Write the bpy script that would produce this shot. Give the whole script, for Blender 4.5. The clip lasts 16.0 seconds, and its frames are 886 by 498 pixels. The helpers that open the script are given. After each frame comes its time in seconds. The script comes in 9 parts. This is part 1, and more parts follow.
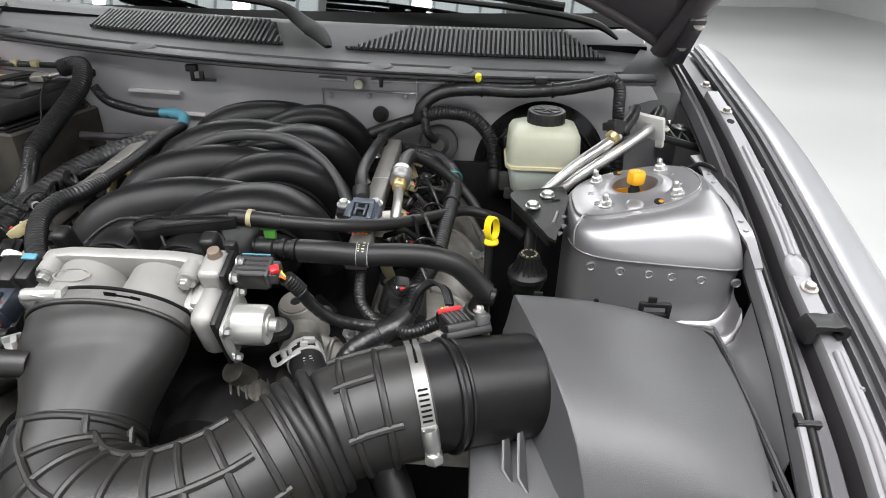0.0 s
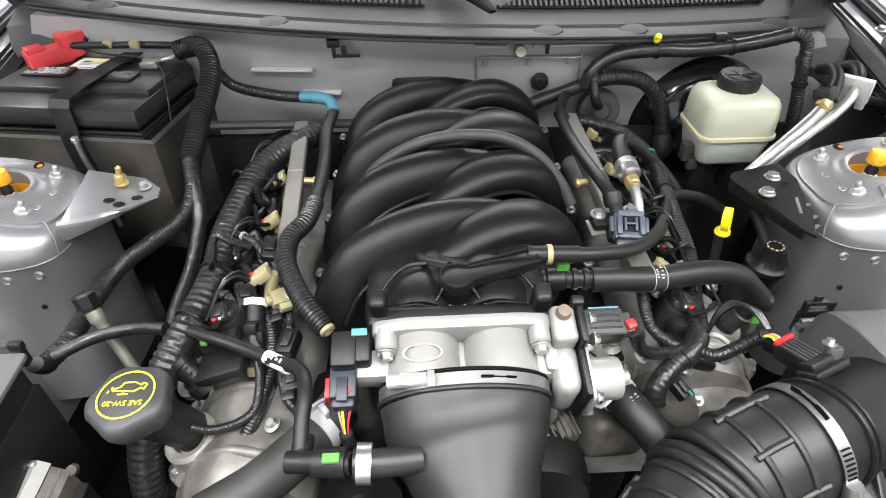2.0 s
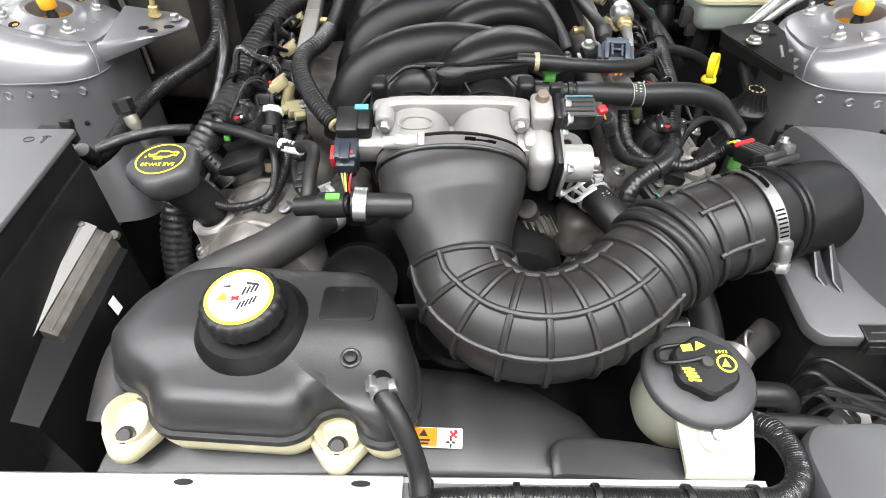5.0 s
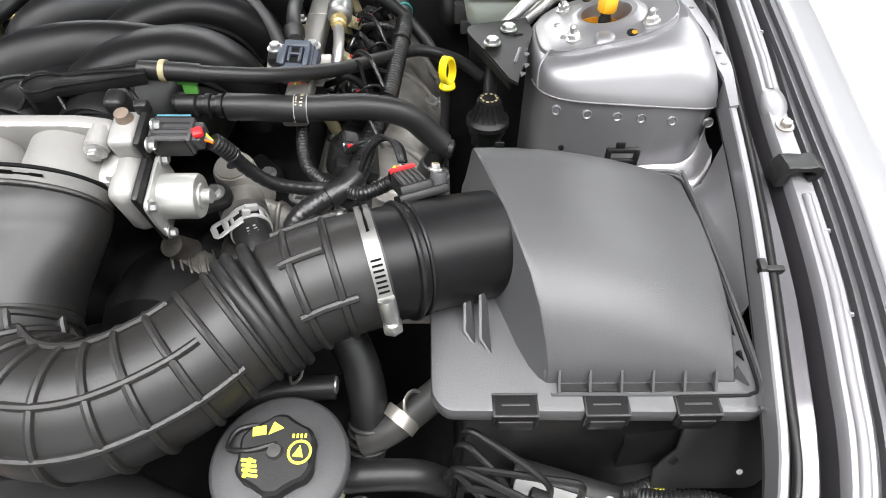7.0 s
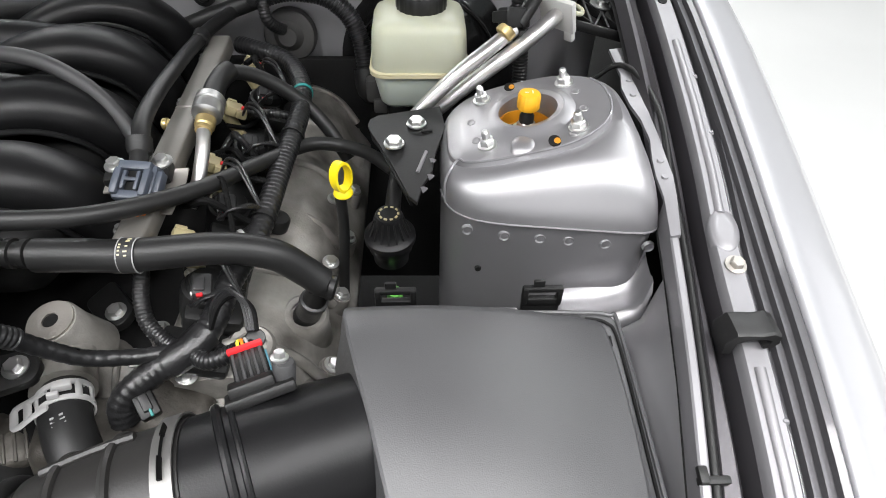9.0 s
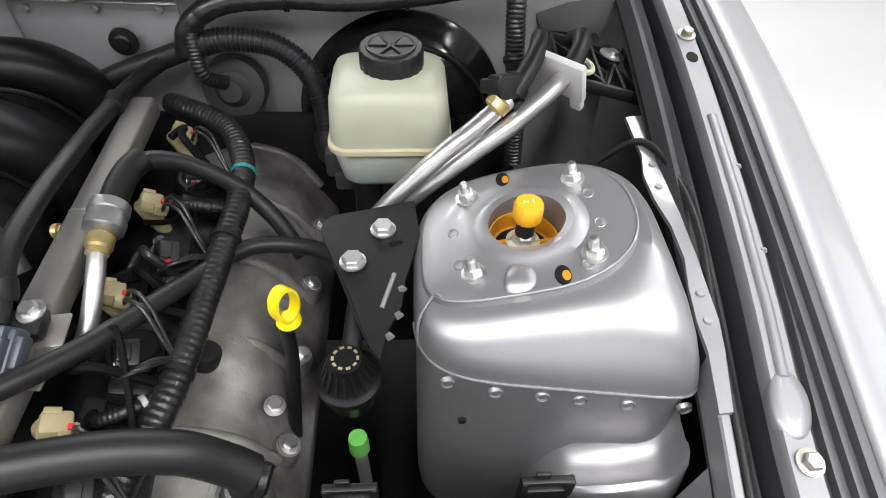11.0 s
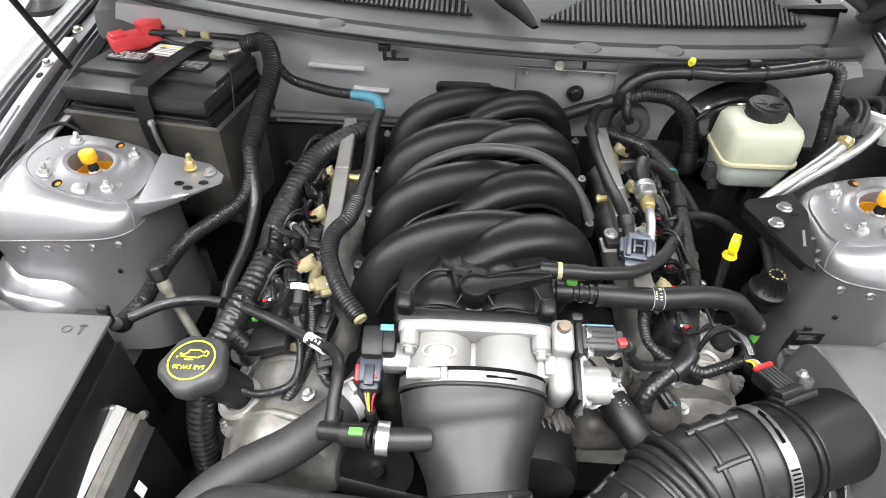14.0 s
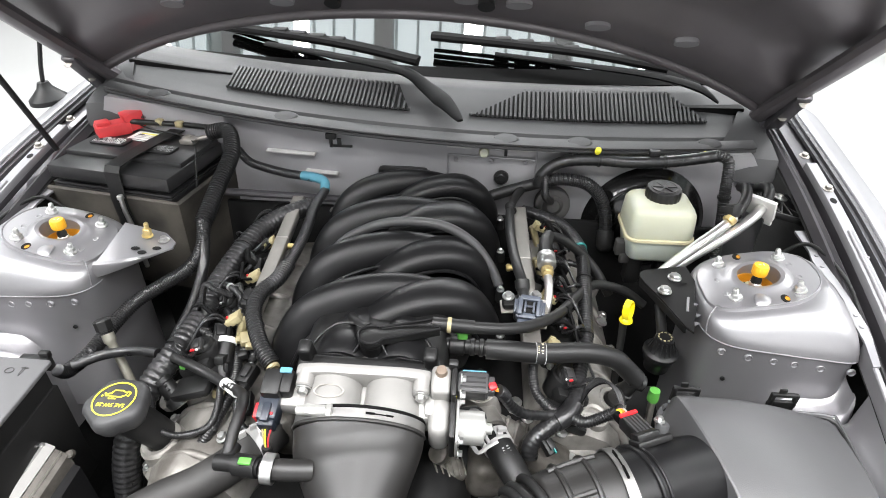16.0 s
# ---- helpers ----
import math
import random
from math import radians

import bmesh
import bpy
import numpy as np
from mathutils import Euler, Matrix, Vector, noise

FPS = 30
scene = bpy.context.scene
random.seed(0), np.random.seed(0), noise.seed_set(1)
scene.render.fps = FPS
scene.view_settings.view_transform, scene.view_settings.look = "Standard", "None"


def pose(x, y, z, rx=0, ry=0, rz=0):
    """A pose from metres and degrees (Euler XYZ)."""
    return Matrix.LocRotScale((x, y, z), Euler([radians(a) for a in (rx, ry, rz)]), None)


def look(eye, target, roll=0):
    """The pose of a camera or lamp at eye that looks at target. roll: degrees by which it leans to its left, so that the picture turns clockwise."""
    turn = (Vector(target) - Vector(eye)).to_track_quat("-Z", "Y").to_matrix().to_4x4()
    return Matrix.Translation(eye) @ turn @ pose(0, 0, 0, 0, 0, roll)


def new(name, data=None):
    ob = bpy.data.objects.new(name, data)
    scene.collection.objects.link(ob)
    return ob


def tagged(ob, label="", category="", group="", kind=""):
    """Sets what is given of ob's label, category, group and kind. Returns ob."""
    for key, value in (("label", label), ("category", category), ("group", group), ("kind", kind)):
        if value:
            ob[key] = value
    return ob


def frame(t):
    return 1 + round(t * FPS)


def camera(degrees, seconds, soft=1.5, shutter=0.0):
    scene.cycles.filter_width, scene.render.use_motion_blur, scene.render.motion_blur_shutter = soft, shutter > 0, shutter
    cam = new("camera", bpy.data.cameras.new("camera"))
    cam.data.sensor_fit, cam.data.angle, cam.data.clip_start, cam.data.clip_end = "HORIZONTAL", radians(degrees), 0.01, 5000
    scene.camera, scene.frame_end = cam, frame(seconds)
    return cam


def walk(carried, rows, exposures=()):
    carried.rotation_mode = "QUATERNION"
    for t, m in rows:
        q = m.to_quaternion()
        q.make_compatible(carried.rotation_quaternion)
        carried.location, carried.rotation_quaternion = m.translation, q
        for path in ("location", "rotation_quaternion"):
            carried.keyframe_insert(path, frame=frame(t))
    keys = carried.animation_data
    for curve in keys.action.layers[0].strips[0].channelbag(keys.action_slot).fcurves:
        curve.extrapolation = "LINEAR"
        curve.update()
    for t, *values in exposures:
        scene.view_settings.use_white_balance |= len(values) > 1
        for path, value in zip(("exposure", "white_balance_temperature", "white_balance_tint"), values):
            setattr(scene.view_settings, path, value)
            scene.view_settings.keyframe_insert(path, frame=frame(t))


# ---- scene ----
cam = camera(75.7, 16.0, 1.0)
PATH = [
    (0, (0.297, 0.044, 1.199), (0.189, 1.794, 0.238), 0.6),
    (0.5, (0.221, 0.08, 1.232), (0.177, 1.806, 0.222), -0.2),
    (1, (0.118, 0.128, 1.241), (0.149, 1.801, 0.147), -0.7),
    (1.5, (0.029, 0.148, 1.259), (0.067, 1.727, 0.032), -1.1),
    (2, (-0.071, 0.15, 1.298), (-0.027, 1.704, 0.04), -1.1),
    (2.5, (-0.121, 0.141, 1.31), (-0.075, 1.692, 0.048), -0.8),
    (3, (-0.127, 0.093, 1.296), (-0.095, 1.641, 0.03), -0.7),
    (3.2, (-0.13, 0.066, 1.278), (-0.103, 1.611, 0.008), -0.4),
    (5.3, (-0.003, -0.02, 1.205), (-0.035, 1.424, -0.179), -0.6),
    (5.5, (0.033, -0.017, 1.197), (0.008, 1.422, -0.192), -0.4),
    (6, (0.16, 0.009, 1.177), (0.156, 1.445, -0.215), 0.0),
    (6.5, (0.247, 0.05, 1.171), (0.266, 1.479, -0.228), 0.5),
    (7, (0.304, 0.093, 1.183), (0.334, 1.519, -0.218), 0.7),
    (7.5, (0.348, 0.166, 1.194), (0.398, 1.59, -0.209), 1.1),
    (8, (0.365, 0.218, 1.202), (0.433, 1.646, -0.197), 1.5),
    (8.5, (0.364, 0.229, 1.207), (0.444, 1.669, -0.179), 1.6),
    (9, (0.401, 0.271, 1.204), (0.478, 1.705, -0.188), 1.4),
    (9.5, (0.45, 0.426, 1.171), (0.522, 1.822, -0.259), 1.1),
    (9.7, (0.455, 0.478, 1.161), (0.566, 1.857, -0.284), 2.6),
    (11.8, (0.316, 0.384, 1.268), (0.418, 1.787, -0.154), 1.9),
    (12, (0.251, 0.337, 1.287), (0.351, 1.736, -0.139), 2.0),
    (12.5, (0.117, 0.238, 1.325), (0.181, 1.627, -0.113), 1.0),
    (13, (0.017, 0.176, 1.358), (0.05, 1.579, -0.066), 0.4),
    (13.5, (-0.037, 0.134, 1.371), (-0.054, 1.571, -0.02), 0.5),
    (14, (-0.059, 0.119, 1.386), (-0.138, 1.595, 0.039), 0.6),
    (14.5, (-0.048, 0.098, 1.372), (-0.164, 1.591, 0.046), 0.7),
    (15, (0.004, 0.04, 1.381), (-0.119, 1.545, 0.071), 0.7),
    (15.5, (0.053, 0.021, 1.401), (-0.068, 1.598, 0.177), 0.8),
    (16, (0.081, 0.033, 1.415), (-0.039, 1.698, 0.314), 0.8),
]
walk(cam, [(t, look(eye, target, roll)) for t, eye, target, roll in PATH], [(0.0, 0.38), (0.5, 0.36), (1.5, 0.63), (3.0, 0.94), (5.5, 0.79), (7.0, 0.70), (8.5, 0.42), (9.5, 0.40), (12.0, 0.42), (13.0, 0.85), (13.5, 0.93), (14.5, 0.93), (15.5, 1.02), (16.0, 0.88)])

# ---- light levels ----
LAMP, FRONT, SIDE = 95.0, 75.0, 30.0
scene.view_settings.exposure = 0.0

# ---- room light ----
world = bpy.data.worlds.new("world")
scene.world = world
world.use_nodes = True
wn = world.node_tree
sky = wn.nodes.new("ShaderNodeTexSky")
sky.sky_type, sky.sun_disc = "NISHITA", False
sky.sun_elevation, sky.sun_rotation = radians(40), radians(200)
wn.links.new(sky.outputs[0], wn.nodes["Background"].inputs[0])
wn.nodes["Background"].inputs[1].default_value = 0.06


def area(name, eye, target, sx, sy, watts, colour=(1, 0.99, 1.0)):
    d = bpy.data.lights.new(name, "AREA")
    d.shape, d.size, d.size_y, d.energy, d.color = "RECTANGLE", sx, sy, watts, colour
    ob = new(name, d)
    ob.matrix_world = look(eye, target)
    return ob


# strip lights under the roof; added fill lamps in front and beside the car
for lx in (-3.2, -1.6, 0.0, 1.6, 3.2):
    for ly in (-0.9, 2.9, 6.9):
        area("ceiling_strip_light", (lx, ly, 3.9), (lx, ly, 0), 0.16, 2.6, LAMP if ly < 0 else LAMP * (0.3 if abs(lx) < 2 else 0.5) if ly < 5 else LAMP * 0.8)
area("front_fill_light", (0.0, -5.6, 1.7), (0.0, 0.5, 0.9), 7.0, 3.2, FRONT, (0.985, 0.98, 1.0))
area("side_fill_light", (6.4, 0.6, 1.7), (0.0, 0.8, 0.9), 5.0, 3.0, SIDE, (0.985, 0.98, 1.0))
area("side_fill_light", (-6.4, 0.6, 1.7), (0.0, 0.8, 0.9), 5.0, 3.0, SIDE * 0.7, (0.985, 0.98, 1.0))

# ---- materials ----


def mat(name, col, rough=0.5, metal=0.0, var=0.15, scale=18.0, bump=0.08, fine=260.0, coat=0.0, rvar=0.12, spec=0.5, sss=0.0, dirt=None):
    m = bpy.data.materials.new(name)
    m.use_nodes = True
    t = m.node_tree
    b = t.nodes["Principled BSDF"]
    co = t.nodes.new("ShaderNodeTexCoord")
    n1 = t.nodes.new("ShaderNodeTexNoise")
    n1.inputs["Scale"].default_value, n1.inputs["Detail"].default_value = scale, 6
    n2 = t.nodes.new("ShaderNodeTexNoise")
    n2.inputs["Scale"].default_value, n2.inputs["Detail"].default_value = fine, 3
    for n in (n1, n2):
        t.links.new(co.outputs["Object"], n.inputs["Vector"])
    r = t.nodes.new("ShaderNodeValToRGB")
    lo = [c * (1 - var) for c in col] if dirt is None else dirt
    hi = [min(1, c * (1 + var)) for c in col]
    r.color_ramp.elements[0].color, r.color_ramp.elements[1].color = (*lo, 1), (*hi, 1)
    r.color_ramp.elements[0].position, r.color_ramp.elements[1].position = 0.32, 0.68
    t.links.new(n1.outputs[0], r.inputs[0])
    t.links.new(r.outputs[0], b.inputs["Base Color"])
    mr = t.nodes.new("ShaderNodeMapRange")
    mr.inputs["To Min"].default_value, mr.inputs["To Max"].default_value = max(0.02, rough - rvar), min(1, rough + rvar)
    ad = t.nodes.new("ShaderNodeMath")
    ad.operation = "MULTIPLY_ADD"
    ad.inputs[1].default_value, ad.inputs[2].default_value = 0.5, 0.25
    t.links.new(n1.outputs[0], ad.inputs[0])
    t.links.new(ad.outputs[0], mr.inputs["Value"])
    t.links.new(mr.outputs[0], b.inputs["Roughness"])
    if bump:
        bp = t.nodes.new("ShaderNodeBump")
        bp.inputs["Strength"].default_value, bp.inputs["Distance"].default_value = bump, 0.001
        t.links.new(n2.outputs[0], bp.inputs["Height"])
        t.links.new(bp.outputs[0], b.inputs["Normal"])
    b.inputs["Metallic"].default_value = metal
    b.inputs["Specular IOR Level"].default_value = spec
    b.inputs["Coat Weight"].default_value, b.inputs["Coat Roughness"].default_value = coat, 0.06
    if sss:
        b.inputs["Subsurface Weight"].default_value = sss
        b.inputs["Subsurface Radius"].default_value = (0.02, 0.018, 0.01)
    return m


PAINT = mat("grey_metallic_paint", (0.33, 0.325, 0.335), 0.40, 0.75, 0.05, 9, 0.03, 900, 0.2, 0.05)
FENDER = mat("silver_fender_paint", (0.36, 0.36, 0.375), 0.32, 0.3, 0.03, 5, 0.02, 900, 0.7, 0.04)
# copy of the tower paint, less metallic to put extra light in it
FIREP = mat("brightened_bulkhead_paint", (0.34, 0.335, 0.345), 0.42, 0.40, 0.07, 7, 0.04, 700, 0.2, 0.06)
RAILP = mat("silver_grey_rail_paint", (0.22, 0.215, 0.225), 0.42, 0.4, 0.06, 12, 0.05, 600, 0.4, 0.06)
# darker copies of the body paint: apron and gutter shade is in the colour
APRON = mat("shaded_grey_body_paint", (0.080, 0.076, 0.082), 0.36, 0.55, 0.14, 10, 0.06, 500, 0.15, 0.12)
WINGIN = mat("shaded_grey_gutter_paint", (0.085, 0.083, 0.088), 0.40, 0.5, 0.10, 10, 0.06, 500, 0.15, 0.10)
SATIN = mat("satin_black_plastic", (0.006, 0.006, 0.0064), 0.38, 0, 0.1, 30, 0.10, 700, 0, 0.03, 0.26)
LID = mat("grained_grey_black_plastic", (0.062, 0.062, 0.064), 0.38, 0, 0.06, 14, 0.22, 1100, 0, 0.03)
COWLP = mat("weathered_black_cowl_plastic", (0.038, 0.038, 0.039), 0.52, 0, 0.16, 9, 0.2, 900, 0, 0.08, 0.36)
BLACK = mat("matt_black_plastic", (0.007, 0.007, 0.007), 0.44, 0, 0.25, 35, 0.12, 500, 0, 0.1, 0.38)
# lighter copy of the LID plastic: the stronger light is in its colour
FUSELID = mat("brightened_grey_plastic_lid", (0.105, 0.105, 0.107), 0.42, 0, 0.06, 12, 0.2, 1100, 0, 0.04)
TANKP = mat("dull_black_tank_plastic", (0.022, 0.022, 0.0225), 0.40, 0, 0.14, 14, 0.12, 600, 0, 0.05)
GLOSSB = mat("gloss_black_enamel", (0.006, 0.006, 0.006), 0.16, 0, 0.1, 20, 0.03, 300, 0, 0.05)
NAVY = mat("dark_navy_connector", (0.018, 0.023, 0.033), 0.4, 0, 0.15, 60, 0.06, 400)
BAR = mat("pale_galvanised_steel", (0.46, 0.455, 0.45), 0.45, 0.3, 0.08, 20, 0.08, 500)
BAND = mat("dull_clamp_steel", (0.22, 0.216, 0.21), 0.44, 0.85, 0.12, 40, 0.1, 500)
CASTD = mat("oily_dark_casting", (0.12, 0.112, 0.10), 0.5, 0.4, 0.25, 30, 0.5, 260, 0, 0.1, 0.4, 0, (0.04, 0.036, 0.03))
BATT = mat("glossy_black_battery_case", (0.016, 0.016, 0.0165), 0.34, 0, 0.12, 40, 0.18, 500, 0, 0.05)
WIPER = mat("flat_black_wiper", (0.004, 0.004, 0.004), 0.6, 0, 0.2, 30, 0.1, 500, 0, 0.08, 0.08)
WORN = mat("worn_grey_cap_plastic", (0.035, 0.035, 0.036), 0.5, 0, 0.15, 40, 0.15, 500, 0, 0.08)
BEIGE = mat("dull_beige_tube", (0.26, 0.25, 0.21), 0.4, 0.5, 0.15, 40, 0.1, 400)
# near-black that paints shade into gaps, holes and the deep sheets
DARK = mat("near_black_shade", (0.004, 0.004, 0.004), 0.75, 0, 0.4, 20, 0.3, 150, 0, 0.1, 0.25)
RUBBER = mat("black_rubber", (0.010, 0.010, 0.010), 0.44, 0, 0.12, 40, 0.10, 600, 0, 0.04, 0.38)
GREYRUB = mat("dusty_grey_rubber", (0.030, 0.029, 0.028), 0.55, 0, 0.2, 28, 0.1, 400, 0, 0.1, 0.4)
TAPE = mat("wrapped_black_tape", (0.012, 0.012, 0.0125), 0.30, 0, 0.3, 60, 1.0, 120, 0, 0.14)
LOOM = mat("ribbed_black_conduit", (0.010, 0.010, 0.0105), 0.36, 0, 0.2, 40, 0.08, 600, 0, 0.08)
DUCT = mat("ribbed_duct_plastic", (0.013, 0.0124, 0.0118), 0.44, 0, 0.1, 16, 0.08, 700, 0, 0.03)
ALU = mat("cast_aluminium", (0.29, 0.284, 0.272), 0.48, 0.35, 0.07, 25, 0.22, 620, 0, 0.08)
FUELRAIL = mat("brown_grey_rail_steel", (0.177, 0.167, 0.153), 0.46, 0.45, 0.10, 30, 0.1, 500, 0, 0.08)
MOTORCAN = mat("pale_zinc_motor_can", (0.46, 0.46, 0.44), 0.36, 0.6, 0.07, 30, 0.08, 600, 0, 0.08)
CAST = mat("dirty_cast_magnesium", (0.30, 0.288, 0.268), 0.50, 0.4, 0.18, 18, 0.35, 420, 0, 0.12, 0.4, 0, (0.105, 0.097, 0.086))
TEAL = mat("teal_rubber_seal", (0.02, 0.20, 0.19), 0.45, 0, 0.1, 60, 0.05, 400)
RUST = mat("rusty_brown_steel", (0.17, 0.13, 0.10), 0.6, 0.3, 0.2, 60, 0.2, 400)
RAIL = mat("dull_steel", (0.36, 0.34, 0.31), 0.42, 0.8, 0.12, 30, 0.1, 500, 0, 0.1)
ZINC = mat("zinc_plated_steel", (0.58, 0.58, 0.57), 0.32, 0.95, 0.1, 60, 0.1, 700, 0, 0.1)
TUBEAL = mat("brushed_aluminium_pipe", (0.62, 0.61, 0.60), 0.3, 0.9, 0.05, 50, 0.08, 700, 0, 0.08)
WHITE = mat("milky_white_plastic", (0.44, 0.45, 0.35), 0.38, 0, 0.05, 14, 0.05, 300, 0, 0.06, 0.5, 0.25)
FLUID = mat("fluid_filled_plastic", (0.40, 0.44, 0.39), 0.36, 0, 0.06, 14, 0.05, 300, 0, 0.06, 0.5, 0.2)
YELLOWED = mat("yellowed_plastic", (0.50, 0.46, 0.31), 0.4, 0, 0.1, 12, 0.05, 300, 0, 0.06, 0.5, 0.25)
KNOB = mat("orange_yellow_knob", (0.80, 0.40, 0.02), 0.32, 0, 0.06, 60, 0.04, 400)
AMBER = mat("amber_strut_cap", (0.50, 0.21, 0.012), 0.35, 0, 0.15, 40, 0.05, 400)
YELLOW = mat("yellow_plastic", (0.85, 0.66, 0.01), 0.38, 0, 0.05, 30, 0.05, 400)
WPRINT2 = mat("off_white_plastic", (0.50, 0.50, 0.48), 0.42, 0, 0.06, 30, 0.05, 400)
YPRINT = mat("yellow_print", (0.86, 0.80, 0.05), 0.5, 0, 0.04, 40, 0, 400)
WPRINT = mat("white_print", (0.78, 0.78, 0.75), 0.5, 0, 0.05, 40, 0, 400)
GPRINT = mat("grey_print", (0.32, 0.32, 0.32), 0.5, 0, 0.05, 40, 0, 400)
KPRINT = mat("black_print", (0.015, 0.015, 0.015), 0.5, 0, 0.05, 40, 0, 400)
RPRINT = mat("red_print", (0.42, 0.02, 0.02), 0.5, 0, 0.05, 40, 0, 400)
OPRINT = mat("orange_print", (0.85, 0.22, 0.01), 0.5, 0, 0.05, 40, 0, 400)
REDTAB = mat("bright_red_lock", (0.62, 0.02, 0.025), 0.4, 0, 0.06, 40, 0, 400)
RED = mat("red_plastic_cover", (0.55, 0.04, 0.045), 0.4, 0, 0.12, 30, 0.06, 400)
GREEN = mat("green_clip_plastic", (0.10, 0.34, 0.06), 0.4, 0, 0.06, 40, 0.04, 400)
BLUE = mat("light_blue_elbow", (0.07, 0.22, 0.29), 0.45, 0, 0.12, 40, 0.06, 400)
SLATE = mat("slate_grey_connector", (0.055, 0.065, 0.085), 0.42, 0, 0.15, 60, 0.06, 400)
CREAM = mat("cream_connector", (0.29, 0.25, 0.14), 0.45, 0, 0.15, 60, 0.06, 400)
BRASS = mat("yellow_zinc", (0.62, 0.48, 0.22), 0.35, 0.8, 0.2, 60, 0.1, 400)
TRAY = mat("dusty_battery_blanket", (0.042, 0.038, 0.032), 0.68, 0, 0.55, 14, 0.7, 60, 0, 0.2, 0.3, 0, (0.016, 0.015, 0.013))
HOODIN = mat("dark_grey_inner_bonnet", (0.11, 0.10, 0.105), 0.45, 0.4, 0.12, 8, 0.06, 400, 0.2, 0.1)
ROOF = mat("grey_ribbed_roof", (0.60, 0.66, 0.66), 0.5, 0.2, 0.06, 2, 0.03, 80)
FLOOR = mat("pale_polished_concrete", (0.36, 0.36, 0.354), 0.35, 0, 0.06, 0.9, 0.03, 30, 0, 0.1)
WALL = mat("white_painted_wall", (0.42, 0.42, 0.42), 0.6, 0, 0.03, 1.5, 0.05, 60)
SKYLIGHT = mat("translucent_roof_panel", (0.7, 0.74, 0.74), 0.5, 0, 0.05, 2, 0, 80)
SKYLIGHT.node_tree.nodes["Principled BSDF"].inputs["Emission Color"].default_value = (0.86, 0.97, 1.0, 1)
SKYLIGHT.node_tree.nodes["Principled BSDF"].inputs["Emission Strength"].default_value = 0.8
GLASS = bpy.data.materials.new("windscreen_glass")
GLASS.use_nodes = True
gt = GLASS.node_tree
gt.nodes.remove(gt.nodes["Principled BSDF"])
ga, gb, gm, gf = (gt.nodes.new(k) for k in ("ShaderNodeBsdfTransparent", "ShaderNodeBsdfGlossy", "ShaderNodeMixShader", "ShaderNodeFresnel"))
ga.inputs[0].default_value = (0.50, 0.56, 0.55, 1)
gb.inputs["Roughness"].default_value = 0.02
gf.inputs["IOR"].default_value = 4.2
gt.links.new(gf.outputs[0], gm.inputs[0]), gt.links.new(ga.outputs[0], gm.inputs[1]), gt.links.new(gb.outputs[0], gm.inputs[2])
gt.links.new(gm.outputs[0], gt.nodes["Material Output"].inputs[0])

# ---- mesh helpers ----
V = Vector
ORG = {}


def smooth_line(pts, per=8):
    p = [V(q) for q in pts]
    if len(p) < 3:
        return [p[0].lerp(p[-1], i / per) for i in range(per + 1)]
    out = []
    for i in range(len(p) - 1):
        a, b, c, d = p[max(i - 1, 0)], p[i], p[i + 1], p[min(i + 2, len(p) - 1)]
        for k in range(per):
            u = k / per
            out.append(0.5 * (2 * b + (c - a) * u + (2 * a - 5 * b + 4 * c - d) * u * u + (3 * b - a - 3 * c + d) * u ** 3))
    return out + [p[-1]]


def even(line, step):
    d = [0.0]
    for a, b in zip(line, line[1:]):
        d.append(d[-1] + (b - a).length)
    n = max(2, round(d[-1] / step))
    out, j = [], 0
    for i in range(n + 1):
        s = d[-1] * i / n
        while j < len(d) - 2 and d[j + 1] < s:
            j += 1
        out.append(line[j].lerp(line[j + 1], (s - d[j]) / max(1e-9, d[j + 1] - d[j])))
    return out


def loft(rings, cap=True, closed=False):
    bm = bmesh.new()
    vs = [[bm.verts.new(p) for p in r] for r in rings]
    n = len(rings[0])
    for a, b in zip(vs, vs[1:] + ([vs[0]] if closed else [])):
        for i in range(n):
            bm.faces.new((a[i], a[(i + 1) % n], b[(i + 1) % n], b[i]))
    if cap and not closed:
        bm.faces.new(vs[0][::-1]), bm.faces.new(vs[-1])
    bmesh.ops.recalc_face_normals(bm, faces=bm.faces[:])
    return bm


def frames(line, up=None):
    out, side = [], None
    for i, p in enumerate(line):
        t = (line[min(i + 1, len(line) - 1)] - line[max(i - 1, 0)]).normalized()
        if up is not None:
            side = t.cross(V(up)).normalized()
        elif side is None:
            h = V((0, 0, 1)) if abs(t.z) < 0.9 else V((0, 1, 0))
            side = t.cross(h).normalized()
        else:
            side = (side - t * side.dot(t)).normalized()
        out.append((p, side, side.cross(t).normalized(), t))
    return out


def tube(pts, r, seg=12, per=8, ribs=None, up=None, flat=1.0, wide=1.0, taper=None, cap=True, power=2.0):
    line = smooth_line(pts, per)
    if ribs:
        line = even(line, ribs[0] / 4)
    rings = []
    for i, (p, s, n, t) in enumerate(frames(line, up)):
        q = r if taper is None else r * taper(i / (len(line) - 1))
        if ribs:
            q *= 1 + (ribs[1] if i % 4 in (1, 2) else -ribs[1] * 0.6)
        ring = []
        for k in range(seg):
            a = 2 * math.pi * k / seg
            c, e = math.cos(a), math.sin(a)
            if power != 2.0:
                c, e = math.copysign(abs(c) ** (2 / power), c), math.copysign(abs(e) ** (2 / power), e)
            ring.append(p + s * (c * q * wide) + n * (e * q * flat))
        rings.append(ring)
    return loft(rings, cap)


def axis_matrix(at, d, turn=0.0):
    q = V(d).normalized().to_track_quat("Z", "Y").to_matrix().to_4x4()
    return Matrix.Translation(at) @ q @ Matrix.Rotation(radians(turn), 4, "Z")


